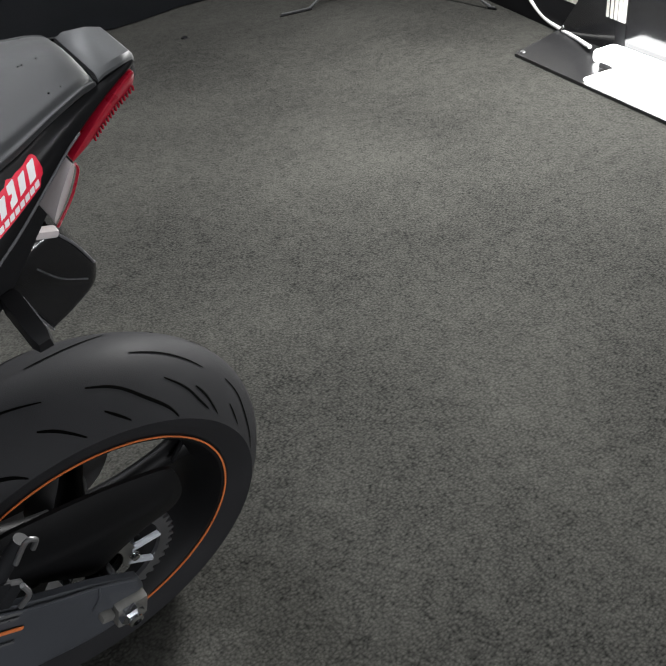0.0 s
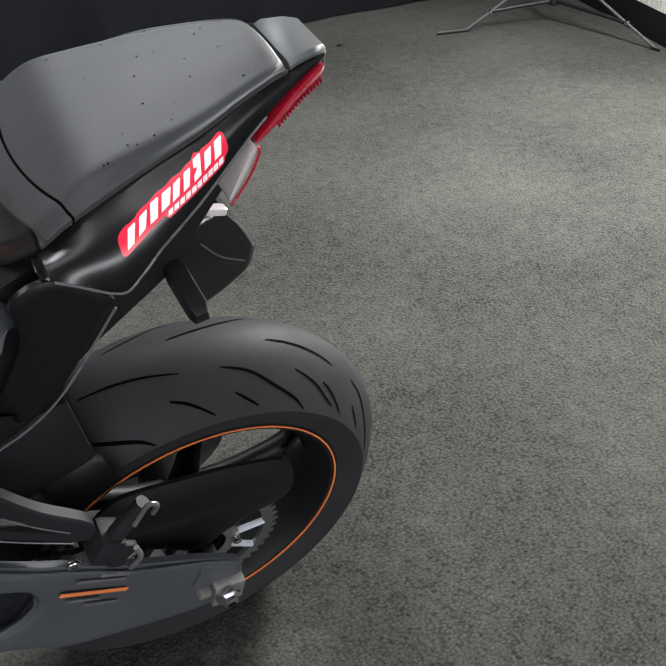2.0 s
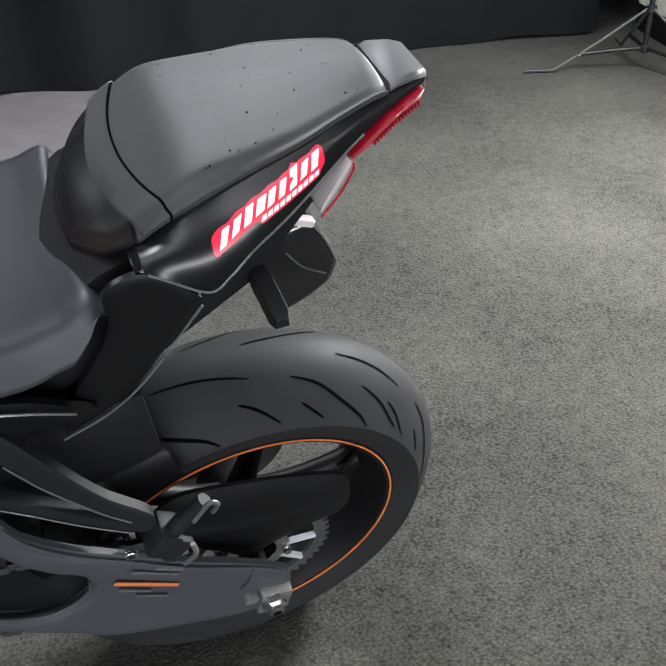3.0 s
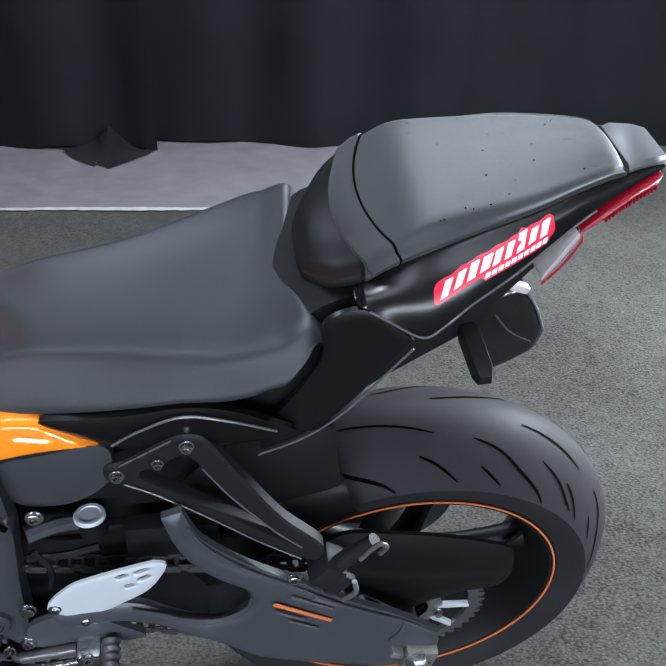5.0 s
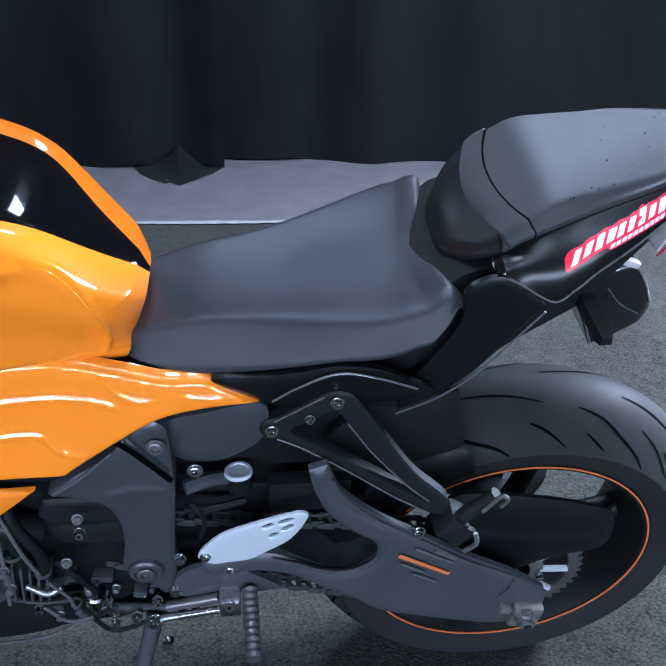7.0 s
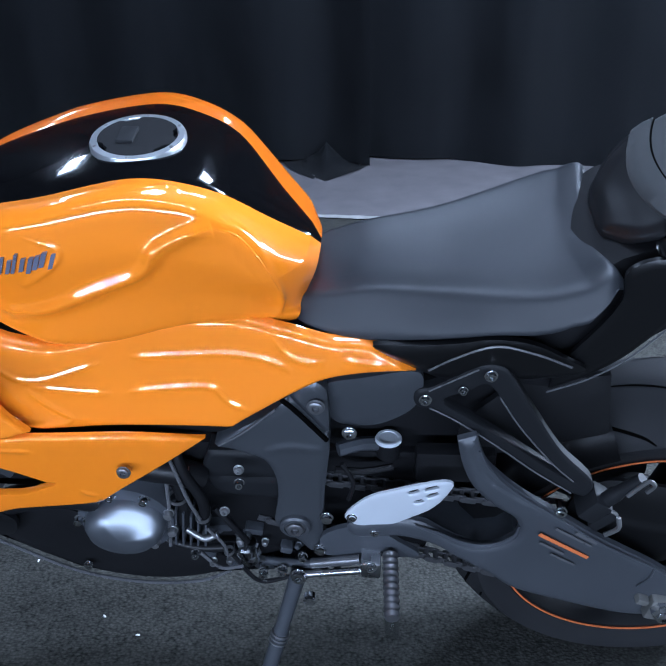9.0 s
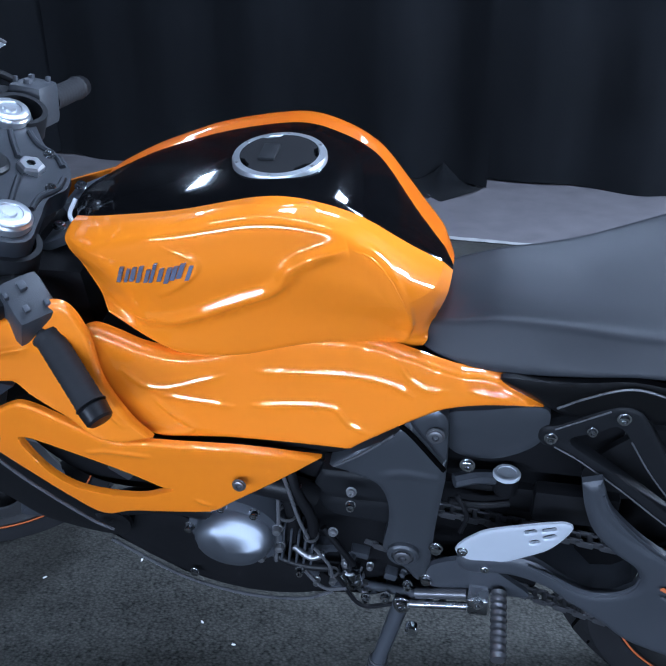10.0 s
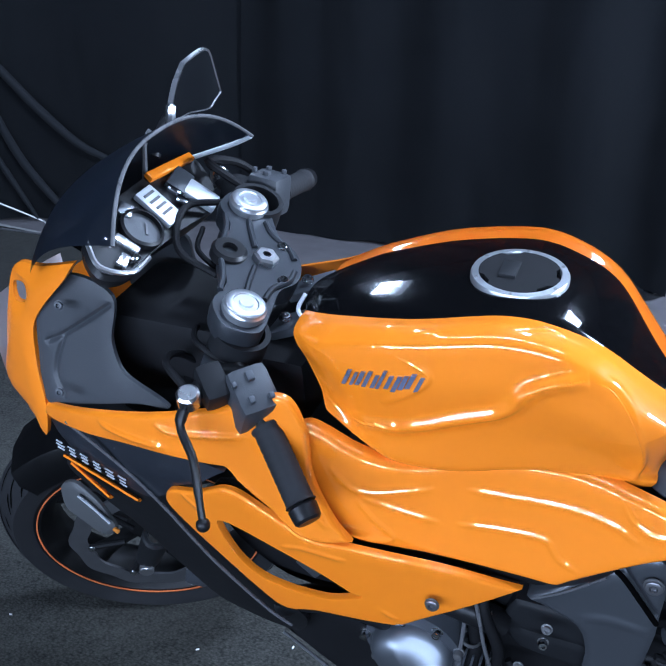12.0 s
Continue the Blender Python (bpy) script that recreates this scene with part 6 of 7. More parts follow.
CLU = [(-0.668, -0.125, 0.545), (-0.655, -0.125, 0.580), (-0.655, -0.125, 0.580), (-0.560, -0.125, 0.580), (-0.552, -0.125, 0.575), (-0.556, -0.125, 0.478), (-0.556, -0.125, 0.478), (-0.640, -0.125, 0.488), (-0.660, -0.125, 0.505)]
# shade put into the colour: darker cast metal than the parts beside it
part("sprocket_cover", plate([(x, v + 0.012, h) for x, v, h in CLU], 0.005, 0.008, 0.03, 0.008, relief=lambda x, h: -0.003 * math.exp(-((h - 0.528) / 0.004) ** 2)), PEG_BLACK, engine, "ribbed sprocket cover, darkened to show shade")
bolt((-0.610, -0.140, 0.572), (0, -1, 0.3), 0.006, engine, STEEL, "cover_bolt")
bolt((-0.640, -0.140, 0.480), (0, -1, 0.3), 0.006, engine, STEEL, "cover_bolt")
for line, r, mt, nm in (
        ([(-0.700, -0.120, 0.615), (-0.690, -0.140, 0.570), (-0.668, -0.145, 0.510), (-0.672, -0.140, 0.455)], 0.008, MATT_BLACK, "hose"),
        ([(-0.735, -0.110, 0.600), (-0.712, -0.125, 0.560), (-0.700, -0.130, 0.500), (-0.705, -0.130, 0.440)], 0.011, MATT_BLACK, "hose"),
        ([(-0.790, -0.120, 0.555), (-0.740, -0.130, 0.560), (-0.695, -0.128, 0.548), (-0.670, -0.120, 0.530)], 0.020, SATIN_BLACK, "coolant_hose"),
        ([(-0.655, -0.135, 0.480), (-0.630, -0.140, 0.440), (-0.615, -0.135, 0.400)], 0.005, MATT_BLACK, "hose"),
        ([(-0.700, -0.145, 0.440), (-0.675, -0.150, 0.425), (-0.655, -0.145, 0.430)], 0.005, STEEL, "pipe_clip"),
        ([(-0.760, -0.125, 0.395), (-0.700, -0.130, 0.375), (-0.640, -0.125, 0.370)], 0.007, SATIN_BLACK, "hose")):
    bm = bmesh.new()
    add_tube(bm, smooth_line(line, 8), r, 10)
    part(nm, bm, mt, engine)
# thin wires, a finned block beside the round cover, ties and clips
for line, r, mt, nm in (
        ([(-0.705, -0.140, 0.600), (-0.694, -0.150, 0.565), (-0.685, -0.154, 0.520), (-0.674, -0.150, 0.466)], 0.0028, EDGE, "wire"),
        ([(-0.668, -0.148, 0.446), (-0.648, -0.150, 0.412), (-0.646, -0.145, 0.376)], 0.0024, EDGE, "wire"),
        ([(-0.714, -0.140, 0.556), (-0.719, -0.146, 0.480), (-0.730, -0.146, 0.400)], 0.0030, EDGE, "wire"),
        ([(-0.640, -0.140, 0.372), (-0.605, -0.148, 0.318), (-0.560, -0.146, 0.326), (-0.510, -0.140, 0.348)], 0.0036, SATIN_BLACK, "wire"),
        ([(-0.690, -0.138, 0.372), (-0.660, -0.146, 0.346), (-0.625, -0.146, 0.352)], 0.0030, EDGE, "wire"),
        ([(-0.470, -0.128, 0.575), (-0.455, -0.132, 0.540), (-0.462, -0.130, 0.500)], 0.0034, SATIN_BLACK, "wire"),
        ([(-0.480, -0.126, 0.560), (-0.440, -0.118, 0.548), (-0.400, -0.112, 0.552)], 0.0050, SATIN_BLACK, "wire")):
    bm = bmesh.new()
    add_tube(bm, smooth_line(line, 8), r, 8)
    part(nm, bm, mt, engine)
for i in range(5):
    bm = bmesh.new()
    add_box(bm, (0.0035, 0.034, 0.085 - 0.007 * i), Matrix.Translation((-0.716 + 0.0105 * i, -0.128, 0.442 - 0.004 * i)) @ Matrix.Rotation(0.14, 4, "Y"), 0.001)
    part("fin", bm, DARK_METAL, engine)
for x, v, h, r in ((-0.672, -0.152, 0.470, 0.0100), (-0.706, -0.141, 0.500, 0.0130), (-0.692, -0.141, 0.560, 0.0095), (-0.645, -0.147, 0.380, 0.0065)):
    bm = bmesh.new()
    add_lathe(bm, [(r, -0.003), (r + 0.0014, -0.003), (r + 0.0014, 0.003), (r, 0.003), (r, -0.003)], 16, Matrix.Translation((x, v + 0.008, h)))
    part("hose_clip", bm, STEEL, engine)
for x, h, r in ((-0.613, 0.541, 0.006), (-0.598, 0.322, 0.006), (-0.568, 0.332, 0.007), (-0.673, 0.351, 0.005), (-0.698, 0.370, 0.006), (-0.534, 0.370, 0.006), (-0.502, 0.341, 0.007), (-0.482, 0.350, 0.006)):
    bolt((x, -0.136, h), (0.1, -1, 0.25), r, engine, CHROME if r > 0.0055 else STEEL, "case_bolt", 0.012)
bm = bmesh.new()
add_cyl(bm, (-0.622, -0.118, 0.330), (-0.622, -0.118, 0.372), 0.018, n=20, bevel=0.003)
part("oil_fitting", bm, CHROME, engine, "bright oil fitting")
bm = bmesh.new()
add_cyl(bm, (-0.622, -0.118, 0.345), (-0.622, -0.118, 0.352), 0.0205, n=6)
part("fitting_nut", bm, ALLOY, engine)
rnd = random.Random(9)
for i in range(26):
    x, h = rnd.uniform(-0.70, -0.52), rnd.uniform(0.30, 0.43)
    if rnd.random() < 0.5:
        bolt((x, -0.112, h), (rnd.uniform(-0.3, 0.3), -1, rnd.uniform(-0.1, 0.5)), rnd.uniform(0.004, 0.007), engine, rnd.choice((STEEL, STEEL, DARK_METAL)), "case_bolt", 0.010, False)
    else:
        bm = bmesh.new()
        add_box(bm, (rnd.uniform(0.015, 0.04), 0.02, rnd.uniform(0.008, 0.018)), Matrix.Translation((x, -0.106, h)) @ Matrix.Rotation(rnd.uniform(-0.5, 0.5), 4, "Y"), 0.003)
        part("case_lug", bm, DARK_METAL, engine)

# ---- fairing ----
FUP = [(-1.345, -0.140, 0.748), (-1.222, -0.172, 0.795), (-1.100, -0.195, 0.835), (-1.010, -0.200, 0.865), (-0.955, -0.180, 0.890), (-0.925, -0.170, 0.888), (-0.905, -0.178, 0.850), (-0.895, -0.188, 0.790), (-0.868, -0.195, 0.735), (-0.845, -0.198, 0.706), (-0.845, -0.198, 0.706),
       (-0.898, -0.216, 0.706), (-0.950, -0.218, 0.748), (-1.005, -0.214, 0.788), (-1.005, -0.214, 0.788), (-1.150, -0.192, 0.775), (-1.250, -0.168, 0.752), (-1.340, -0.145, 0.732)]
FAIRING_LINES = [([(-0.997, 0.782), (-0.966, 0.760), (-0.930, 0.727), (-0.900, 0.708)], 0.0040, 0.0036, 0.015), ([(-1.206, 0.789), (-1.150, 0.790), (-1.087, 0.795)], 0.0040, 0.0036, 0.02), ([(-1.105, 0.822), (-1.075, 0.820), (-0.974, 0.837)], 0.0040, 0.0036, 0.02),
                 ([(-0.948, 0.868), (-0.925, 0.815), (-0.905, 0.772), (-0.872, 0.724)], 0.0040, 0.0036, 0.02)]
fairing = part("upper_fairing", plate(FUP, 0.004, 0.005, 0.006, 0.012, lines=FAIRING_LINES), ORANGE, BIKE, "glossy orange side fairing")
FLO = [(-0.846, -0.200, 0.700), (-0.740, -0.180, 0.683), (-0.644, -0.152, 0.649), (-0.644, -0.152, 0.649), (-0.753, -0.186, 0.583), (-0.790, -0.190, 0.556), (-0.790, -0.190, 0.556), (-0.899, -0.194, 0.550), (-0.945, -0.192, 0.532), (-0.945, -0.192, 0.532), (-0.968, -0.194, 0.540), (-1.040, -0.198, 0.610), (-1.110, -0.200, 0.683),
       (-1.100, -0.202, 0.716), (-1.050, -0.208, 0.735), (-1.000, -0.214, 0.760), (-0.950, -0.217, 0.735), (-0.898, -0.214, 0.702)]
VENT = [(-1.028, 0.687), (-1.002, 0.691), (-0.938, 0.665), (-0.888, 0.638), (-0.841, 0.604), (-0.841, 0.604), (-0.890, 0.587), (-0.970, 0.592), (-1.008, 0.624)]
LOWER_LINES = [([(-0.938, 0.678), (-0.908, 0.684), (-0.850, 0.676)], 0.0021, 0.0034, 0.012), ([(-1.079, 0.727), (-1.048, 0.700)], 0.0020, 0.0032, 0.01), ([(-0.812, 0.588), (-0.790, 0.572)], 0.0020, 0.0032, 0.01)]
lower = part("lower_fairing", plate(FLO, 0.0035, 0.0045, 0.007, 0.0075, holes=[VENT], lines=LOWER_LINES), ORANGE, BIKE, "glossy orange lower fairing with a dark air vent")
bolt((-0.744, -0.197, 0.630), (0, -1, 0.2), 0.0075, lower, SPRING, "fairing_screw", 0.005)
part("vent_duct", plate([(x, -0.165, h) for x, h in ((-1.05, 0.71), (-0.92, 0.69), (-0.82, 0.62), (-0.86, 0.57), (-0.96, 0.565), (-1.04, 0.63))], 0.002, 0.02, 0.01, 0.03), MATT_BLACK, lower)
for k, (x0, h0, x1, h1) in enumerate(((-1.010, 0.690, -0.985, 0.655), (-0.925, 0.620, -0.905, 0.598))):
    bm = bmesh.new()
    add_box(bm, (0.035, 0.004, 0.040), Matrix.Translation(((x0 + x1) / 2, -0.172, (h0 + h1) / 2)) @ Matrix.Rotation(radians(40), 4, "Y"), 0.002)
    part("vent_web", bm, FRAME_GREY, lower)
for sd, nm in ((1, "upper_fairing_right"), (1, "lower_fairing_right")):
    src = FUP if nm.startswith("upper") else FLO
    part(nm, plate([(x, -v, h) for x, v, h in src], 0.006, 0.02, 0.006, 0.035), ORANGE, BIKE)
part("seam_panel", plate([(-0.850, -0.168, 0.712), (-0.760, -0.162, 0.698), (-0.640, -0.138, 0.680), (-0.590, -0.130, 0.672), (-0.630, -0.130, 0.640), (-0.740, -0.155, 0.665), (-0.850, -0.175, 0.685)], 0.001, 0.02, 0.01, 0.03), MATT_BLACK, BIKE)
INS = [(-1.338, -0.138, 0.738), (-1.230, -0.160, 0.752), (-1.120, -0.184, 0.772), (-1.003, -0.210, 0.786), (-1.003, -0.210, 0.786), (-1.070, -0.204, 0.735), (-1.100, -0.200, 0.714), (-1.120, -0.196, 0.690), (-1.164, -0.180, 0.668), (-1.250, -0.160, 0.676), (-1.325, -0.142, 0.694)]
insert = part("fairing_insert", plate(INS, 0.003, 0.02, 0.008, 0.02, relief=lambda x, h: 0.008 * math.exp(-((h - 0.738 - 0.30 * (x + 1.1)) / 0.010) ** 2)), INSERT_BLACK, BIKE, "satin blue-black fairing insert")
part("fairing_insert_right", plate([(x, -v, h) for x, v, h in INS], 0.003, 0.02, 0.008, 0.035), SATIN_BLACK, BIKE)
for rise, seed in ((0.0062, 7), (0.0, 8), (-0.0062, 9)):
    slash_marks(Vector((-1.330, -0.154, 0.694 + rise)), Vector((1, -0.20, -0.10)).normalized(), Vector((0, 0, 1)), Vector((0, -1, 0)), 0.150, 0.0034, seed, 6, BRUSHED, insert, "badge_stroke", 0.6)
for p, q in (((-1.315, 0.672), (-1.175, 0.650)), ((-1.305, 0.660), (-1.225, 0.640))):
    bm = bmesh.new()
    add_tube(bm, [(p[0], -0.156, p[1]), (q[0], -0.181, q[1])], 0.0060, 6, flat=0.5)
    part("orange_line", bm, ORANGE, insert)
bm = bmesh.new()
add_tube(bm, smooth_line([(-1.285, -0.165, 0.752), (-1.20, -0.180, 0.715), (-1.13, -0.194, 0.676), (-1.05, -0.203, 0.598), (-0.975, -0.200, 0.522), (-0.945, -0.197, 0.500)], 6), 0.0026, 8)
part("fairing_lip", bm, EDGE, insert)
CHIN = [(-1.310, -0.150, 0.668), (-1.200, -0.168, 0.662), (-1.120, -0.184, 0.682), (-1.040, -0.190, 0.606), (-0.962, -0.188, 0.532), (-0.930, -0.178, 0.500), (-0.950, -0.165, 0.450), (-0.996, -0.162, 0.440), (-1.057, -0.160, 0.445), (-1.092, -0.160, 0.456), (-1.137, -0.158, 0.500), (-1.206, -0.155, 0.566), (-1.260, -0.152, 0.594), (-1.325, -0.148, 0.634)]
part("chin_panel", plate(CHIN, 0.002, 0.01, 0.008, 0.025), SATIN_BLACK, BIKE, "satin black chin panel")
part("chin_panel_right", plate([(x, -v, h) for x, v, h in CHIN], 0.002, 0.01, 0.008, 0.04), SATIN_BLACK, BIKE)
BEL = [(-1.000, -0.150, 0.500), (-0.930, -0.165, 0.520), (-0.860, -0.150, 0.480), (-0.780, -0.125, 0.400), (-0.680, -0.110, 0.340), (-0.655, -0.110, 0.300), (-0.700, -0.125, 0.290), (-0.785, -0.140, 0.305), (-0.880, -0.150, 0.345), (-0.975, -0.150, 0.420)]
belly = part("belly_pan", plate(BEL, 0.004, 0.03, 0.008, 0.025), SATIN_BLACK, BIKE, "black belly pan")
part("belly_pan_right", plate([(x, -v, h) for x, v, h in BEL], 0.004, 0.03, 0.008, 0.04), SATIN_BLACK, BIKE)
bm = bmesh.new()
add_loft(bm, [[Vector((x, v, h - 0.012 * (1 - (v / w) ** 2))) for v in (-w, -w / 2, 0, w / 2, w)] for x, w, h in ((-0.985, 0.15, 0.420), (-0.880, 0.15, 0.346), (-0.785, 0.14, 0.305), (-0.690, 0.12, 0.292), (-0.55, 0.11, 0.30), (-0.45, 0.10, 0.33))])
bmesh.ops.solidify(bm, geom=bm.faces[:], thickness=0.004)
part("belly_floor", bm, MATT_BLACK, belly)
bm = bmesh.new()
add_tube(bm, smooth_line([(-0.985, -0.156, 0.415), (-0.880, -0.156, 0.341), (-0.785, -0.146, 0.300), (-0.700, -0.130, 0.284), (-0.655, -0.115, 0.292)], 6), 0.0028, 8)
part("belly_lip", bm, EDGE, belly)
bolt((-0.860, -0.158, 0.362), (0, -1, 0.2), 0.006, belly, CHROME, "belly_screw", 0.006, False)
bm = bmesh.new()
add_tube(bm, smooth_line([(-0.975, -0.165, 0.495), (-0.930, -0.160, 0.520), (-0.870, -0.150, 0.520), (-0.820, -0.140, 0.500)], 6), 0.020, 10)
part("frame_slider_tube", bm, SATIN_BLACK, belly)

# nose, inner panels and screen
nose = part("nose_cowl", plate([(-1.400, -0.062, 0.930), (-1.330, -0.085, 0.950), (-1.256, -0.102, 0.976), (-1.256, -0.102, 0.976), (-1.278, -0.106, 0.948), (-1.350, -0.114, 0.870), (-1.352, -0.125, 0.810), (-1.338, -0.140, 0.745), (-1.355, -0.145, 0.690), (-1.390, -0.120, 0.715), (-1.456, -0.090, 0.735), (-1.440, -0.085, 0.800), (-1.425, -0.075, 0.866)],
                                0.006, 0.015, 0.008, 0.018, holes=[[(-1.405, 0.905), (-1.375, 0.912), (-1.372, 0.890), (-1.400, 0.882)]]), ORANGE, BIKE, "glossy orange nose cowl")
part("nose_cowl_right", plate([(-1.420, 0.075, 0.850), (-1.360, 0.114, 0.850), (-1.338, 0.140, 0.745), (-1.355, 0.145, 0.690), (-1.456, 0.090, 0.735)], 0.006, 0.015, 0.008, 0.03), ORANGE, BIKE)
bm = bmesh.new()
add_loft(bm, [[Vector((-1.45 - 0.02 * math.cos(k * 1.2), v * 1.0, h)) for k, v in ((-1, -0.088), (-0.5, -0.05), (0, 0), (0.5, 0.05), (1, 0.088))] for h in (0.735, 0.80, 0.86)])
bmesh.ops.solidify(bm, geom=bm.faces[:], thickness=0.02)
part("headlamp", bm, CLEAR, BIKE, "clear headlamp glass")
INN = [(-1.340, -0.095, 0.905), (-1.290, -0.105, 0.945), (-1.215, -0.085, 0.928), (-1.215, -0.100, 0.870), (-1.190, -0.120, 0.835), (-1.115, -0.155, 0.826), (-1.105, -0.175, 0.822), (-1.160, -0.172, 0.808), (-1.250, -0.155, 0.778), (-1.335, -0.130, 0.755), (-1.350, -0.115, 0.830)]
inner = part("inner_panel", plate(INN, 0.002, 0.02, 0.006, 0.014, lines=[([(-1.335, 0.842), (-1.300, 0.860), (-1.215, 0.918)], -0.005, 0.0035, 0.008), ([(-1.300, 0.860), (-1.318, 0.805), (-1.300, 0.770)], -0.004, 0.0035, 0.008)]), PANEL_GREY, BIKE, "dark grey inner fairing panel")
part("inner_panel_right", plate([(x, -v, h) for x, v, h in INN], 0.002, 0.02, 0.006, 0.035), FRAME_GREY, BIKE)
bolt((-1.288, -0.116, 0.913), (0.2, -1, 0.4), 0.006, inner, DARK_METAL, "panel_screw", 0.004)
bolt((-1.285, -0.160, 0.800), (0.2, -1, 0.4), 0.006, inner, DARK_METAL, "panel_screw", 0.004)
bm = bmesh.new()
add_box(bm, (0.20, 0.16, 0.18), Matrix.Translation((-1.16, 0, 0.80)), 0.02)
part("steering_bay", bm, MATT_BLACK, BIKE)


def screen_point(s, k):
    """s: 0 at the trailing rim, 1 at the nose; k: -1 to 1 across."""
    half = 0.174 + (0.104 - 0.174) * s
    x = -1.130 - 0.205 * s - 0.036 * (1 - k * k) * (1 - 0.3 * s) - 0.02 * math.sin(math.pi * s)
    h = 1.056 - 0.108 * s + (0.068 - 0.045 * s) * (1 - abs(k) ** 2.8) + 0.012 * math.sin(math.pi * s)
    return Vector((x, half * k, h))


bm = bmesh.new()
add_loft(bm, [[screen_point(s / 10, k / 12) for k in range(-12, 13)] for s in range(11)])
bmesh.ops.solidify(bm, geom=bm.faces[:], thickness=0.003)
screen = part("windscreen", bm, SMOKE, BIKE, "smoked plastic windscreen")
bm = bmesh.new()
add_tube(bm, [screen_point(0, k / 16) + Vector((0.002, 0, 0)) for k in range(-16, 17)], 0.0026, 8)
part("screen_rim", bm, EDGE, screen)
bm = bmesh.new()
add_tube(bm, smooth_line([screen_point(0, 1), screen_point(0.12, 1.03), screen_point(0.3, 1.04), screen_point(0.45, 1.02)], 5), 0.0036, 8)
part("screen_edge", bm, BRUSHED, screen)


def mirror_head(s):
    """Wing mirror: stalk, joint, shell and glass."""
    bm = bmesh.new()
    base, tip = Vector((-1.262, s * 0.115, 1.035)), Vector((-1.256, s * 0.165, 1.082))
    add_tube(bm, smooth_line([base, base.lerp(tip, 0.5) + Vector((0, 0, 0.006)), tip], 5), [0.011] * 5 + [0.008] * 6, 10)
    m = part("mirror", bm, SATIN_BLACK, BIKE, "black wing mirror")
    bm = bmesh.new()
    add_tube(bm, smooth_line([(-1.248, s * 0.152, 1.070), (-1.246, s * 0.153, 1.085), (-1.246, s * 0.158, 1.100)], 4), [0.007] * 4 + [0.0075] * 4 + [0.004], 8)
    part("mirror_joint", bm, ALLOY, m, "bright mirror joint")
    c = Vector((-1.250, s * 0.232, 1.100))
    ol = [(p.x, p.y) for p in smooth_line([(-0.078, -0.022, 0), (-0.052, 0.020, 0), (-0.022, 0.043, 0), (-0.022, 0.043, 0), (0.020, 0.047, 0), (0.050, 0.043, 0), (0.062, 0.005, 0), (0.071, -0.029, 0), (0.071, -0.029, 0), (0.050, -0.036, 0), (0.030, -0.043, 0), (-0.030, -0.030, 0)], 3, True)]
    bm = bmesh.new()
    front = [c + Vector((0.002, s * u * 0.97, w * 0.97)) for u, w in ol]
    lip = [c + Vector((0.004, s * u, w)) for u, w in ol]
    mid = [c + Vector((-0.004, s * u * 1.02, w * 1.02)) for u, w in ol]
    back = [c + Vector((-0.014, s * u * 0.75, w * 0.75)) for u, w in ol]
    add_loft(bm, [front, lip, mid, back], closed=True, caps=True)
    part("mirror_shell", bm, EDGE, m)
    bm = bmesh.new()
    bm.faces.new([bm.verts.new(c + Vector((0.0035, s * u * 0.94, w * 0.94))) for u, w in ol])
    part("mirror_glass", bm, MIRROR, m, "mirror glass")


MIRROR = material("mirror_silvering", (0.85, 0.86, 0.88), 0.04, 1.0)
mirror_head(1)
bm = bmesh.new()
add_tube(bm, [(-1.232, 0.046, 1.030), (-1.245, 0.075, 1.068), (-1.258, 0.110, 1.075)], 0.004, 8)
part("screen_stay", bm, EDGE, screen)

# instruments
G = Matrix.Translation((-1.19, 0.0, 1.0)) @ Matrix.Rotation(radians(40), 4, "Y")
bm = bmesh.new()
ring = smooth_line([(-0.050, 0.150, 0), (0.000, 0.146, 0), (0.040, 0.105, 0), (0.034, 0.020, 0), (0.032, -0.060, 0), (0.036, -0.110, 0), (0.010, -0.146, 0), (-0.034, -0.120, 0), (-0.052, -0.050, 0), (-0.056, 0.040, 0)], 4, True)
add_loft(bm, [[G @ Vector((p.x * k, p.y * k, z)) for p in ring] for k, z in ((0.72, -0.060), (0.95, -0.022), (1.0, -0.006), (0.97, 0.0))], closed=True, caps=True)
gauge = part("instrument_panel", bm, SATIN_BLACK, BIKE, "black instrument panel with a dial and two displays")
D_AT = G @ Matrix.Translation((0.000, -0.043, 0.002))
bm = bmesh.new()
add_lathe(bm, [(0.0265, 0.0), (0.0305, 0.0), (0.0305, 0.009), (0.0265, 0.011), (0.0265, 0.0)], 36, D_AT)
part("dial_ring", bm, SATIN_BLACK, gauge)
bm = bmesh.new()
add_lathe(bm, [(0, 0.004), (0.0265, 0.004), (0.0265, 0.001)], 36, D_AT)
part("dial_face", bm, PANEL_GREY, gauge, "grey dial face")
bm = bmesh.new()
add_box(bm, (0.003, 0.020, 0.0015), D_AT @ Matrix.Translation((0.004, 0.006, 0.0055)) @ Matrix.Rotation(0.7, 4, "Z"))
part("dial_needle", bm, EDGE, gauge)
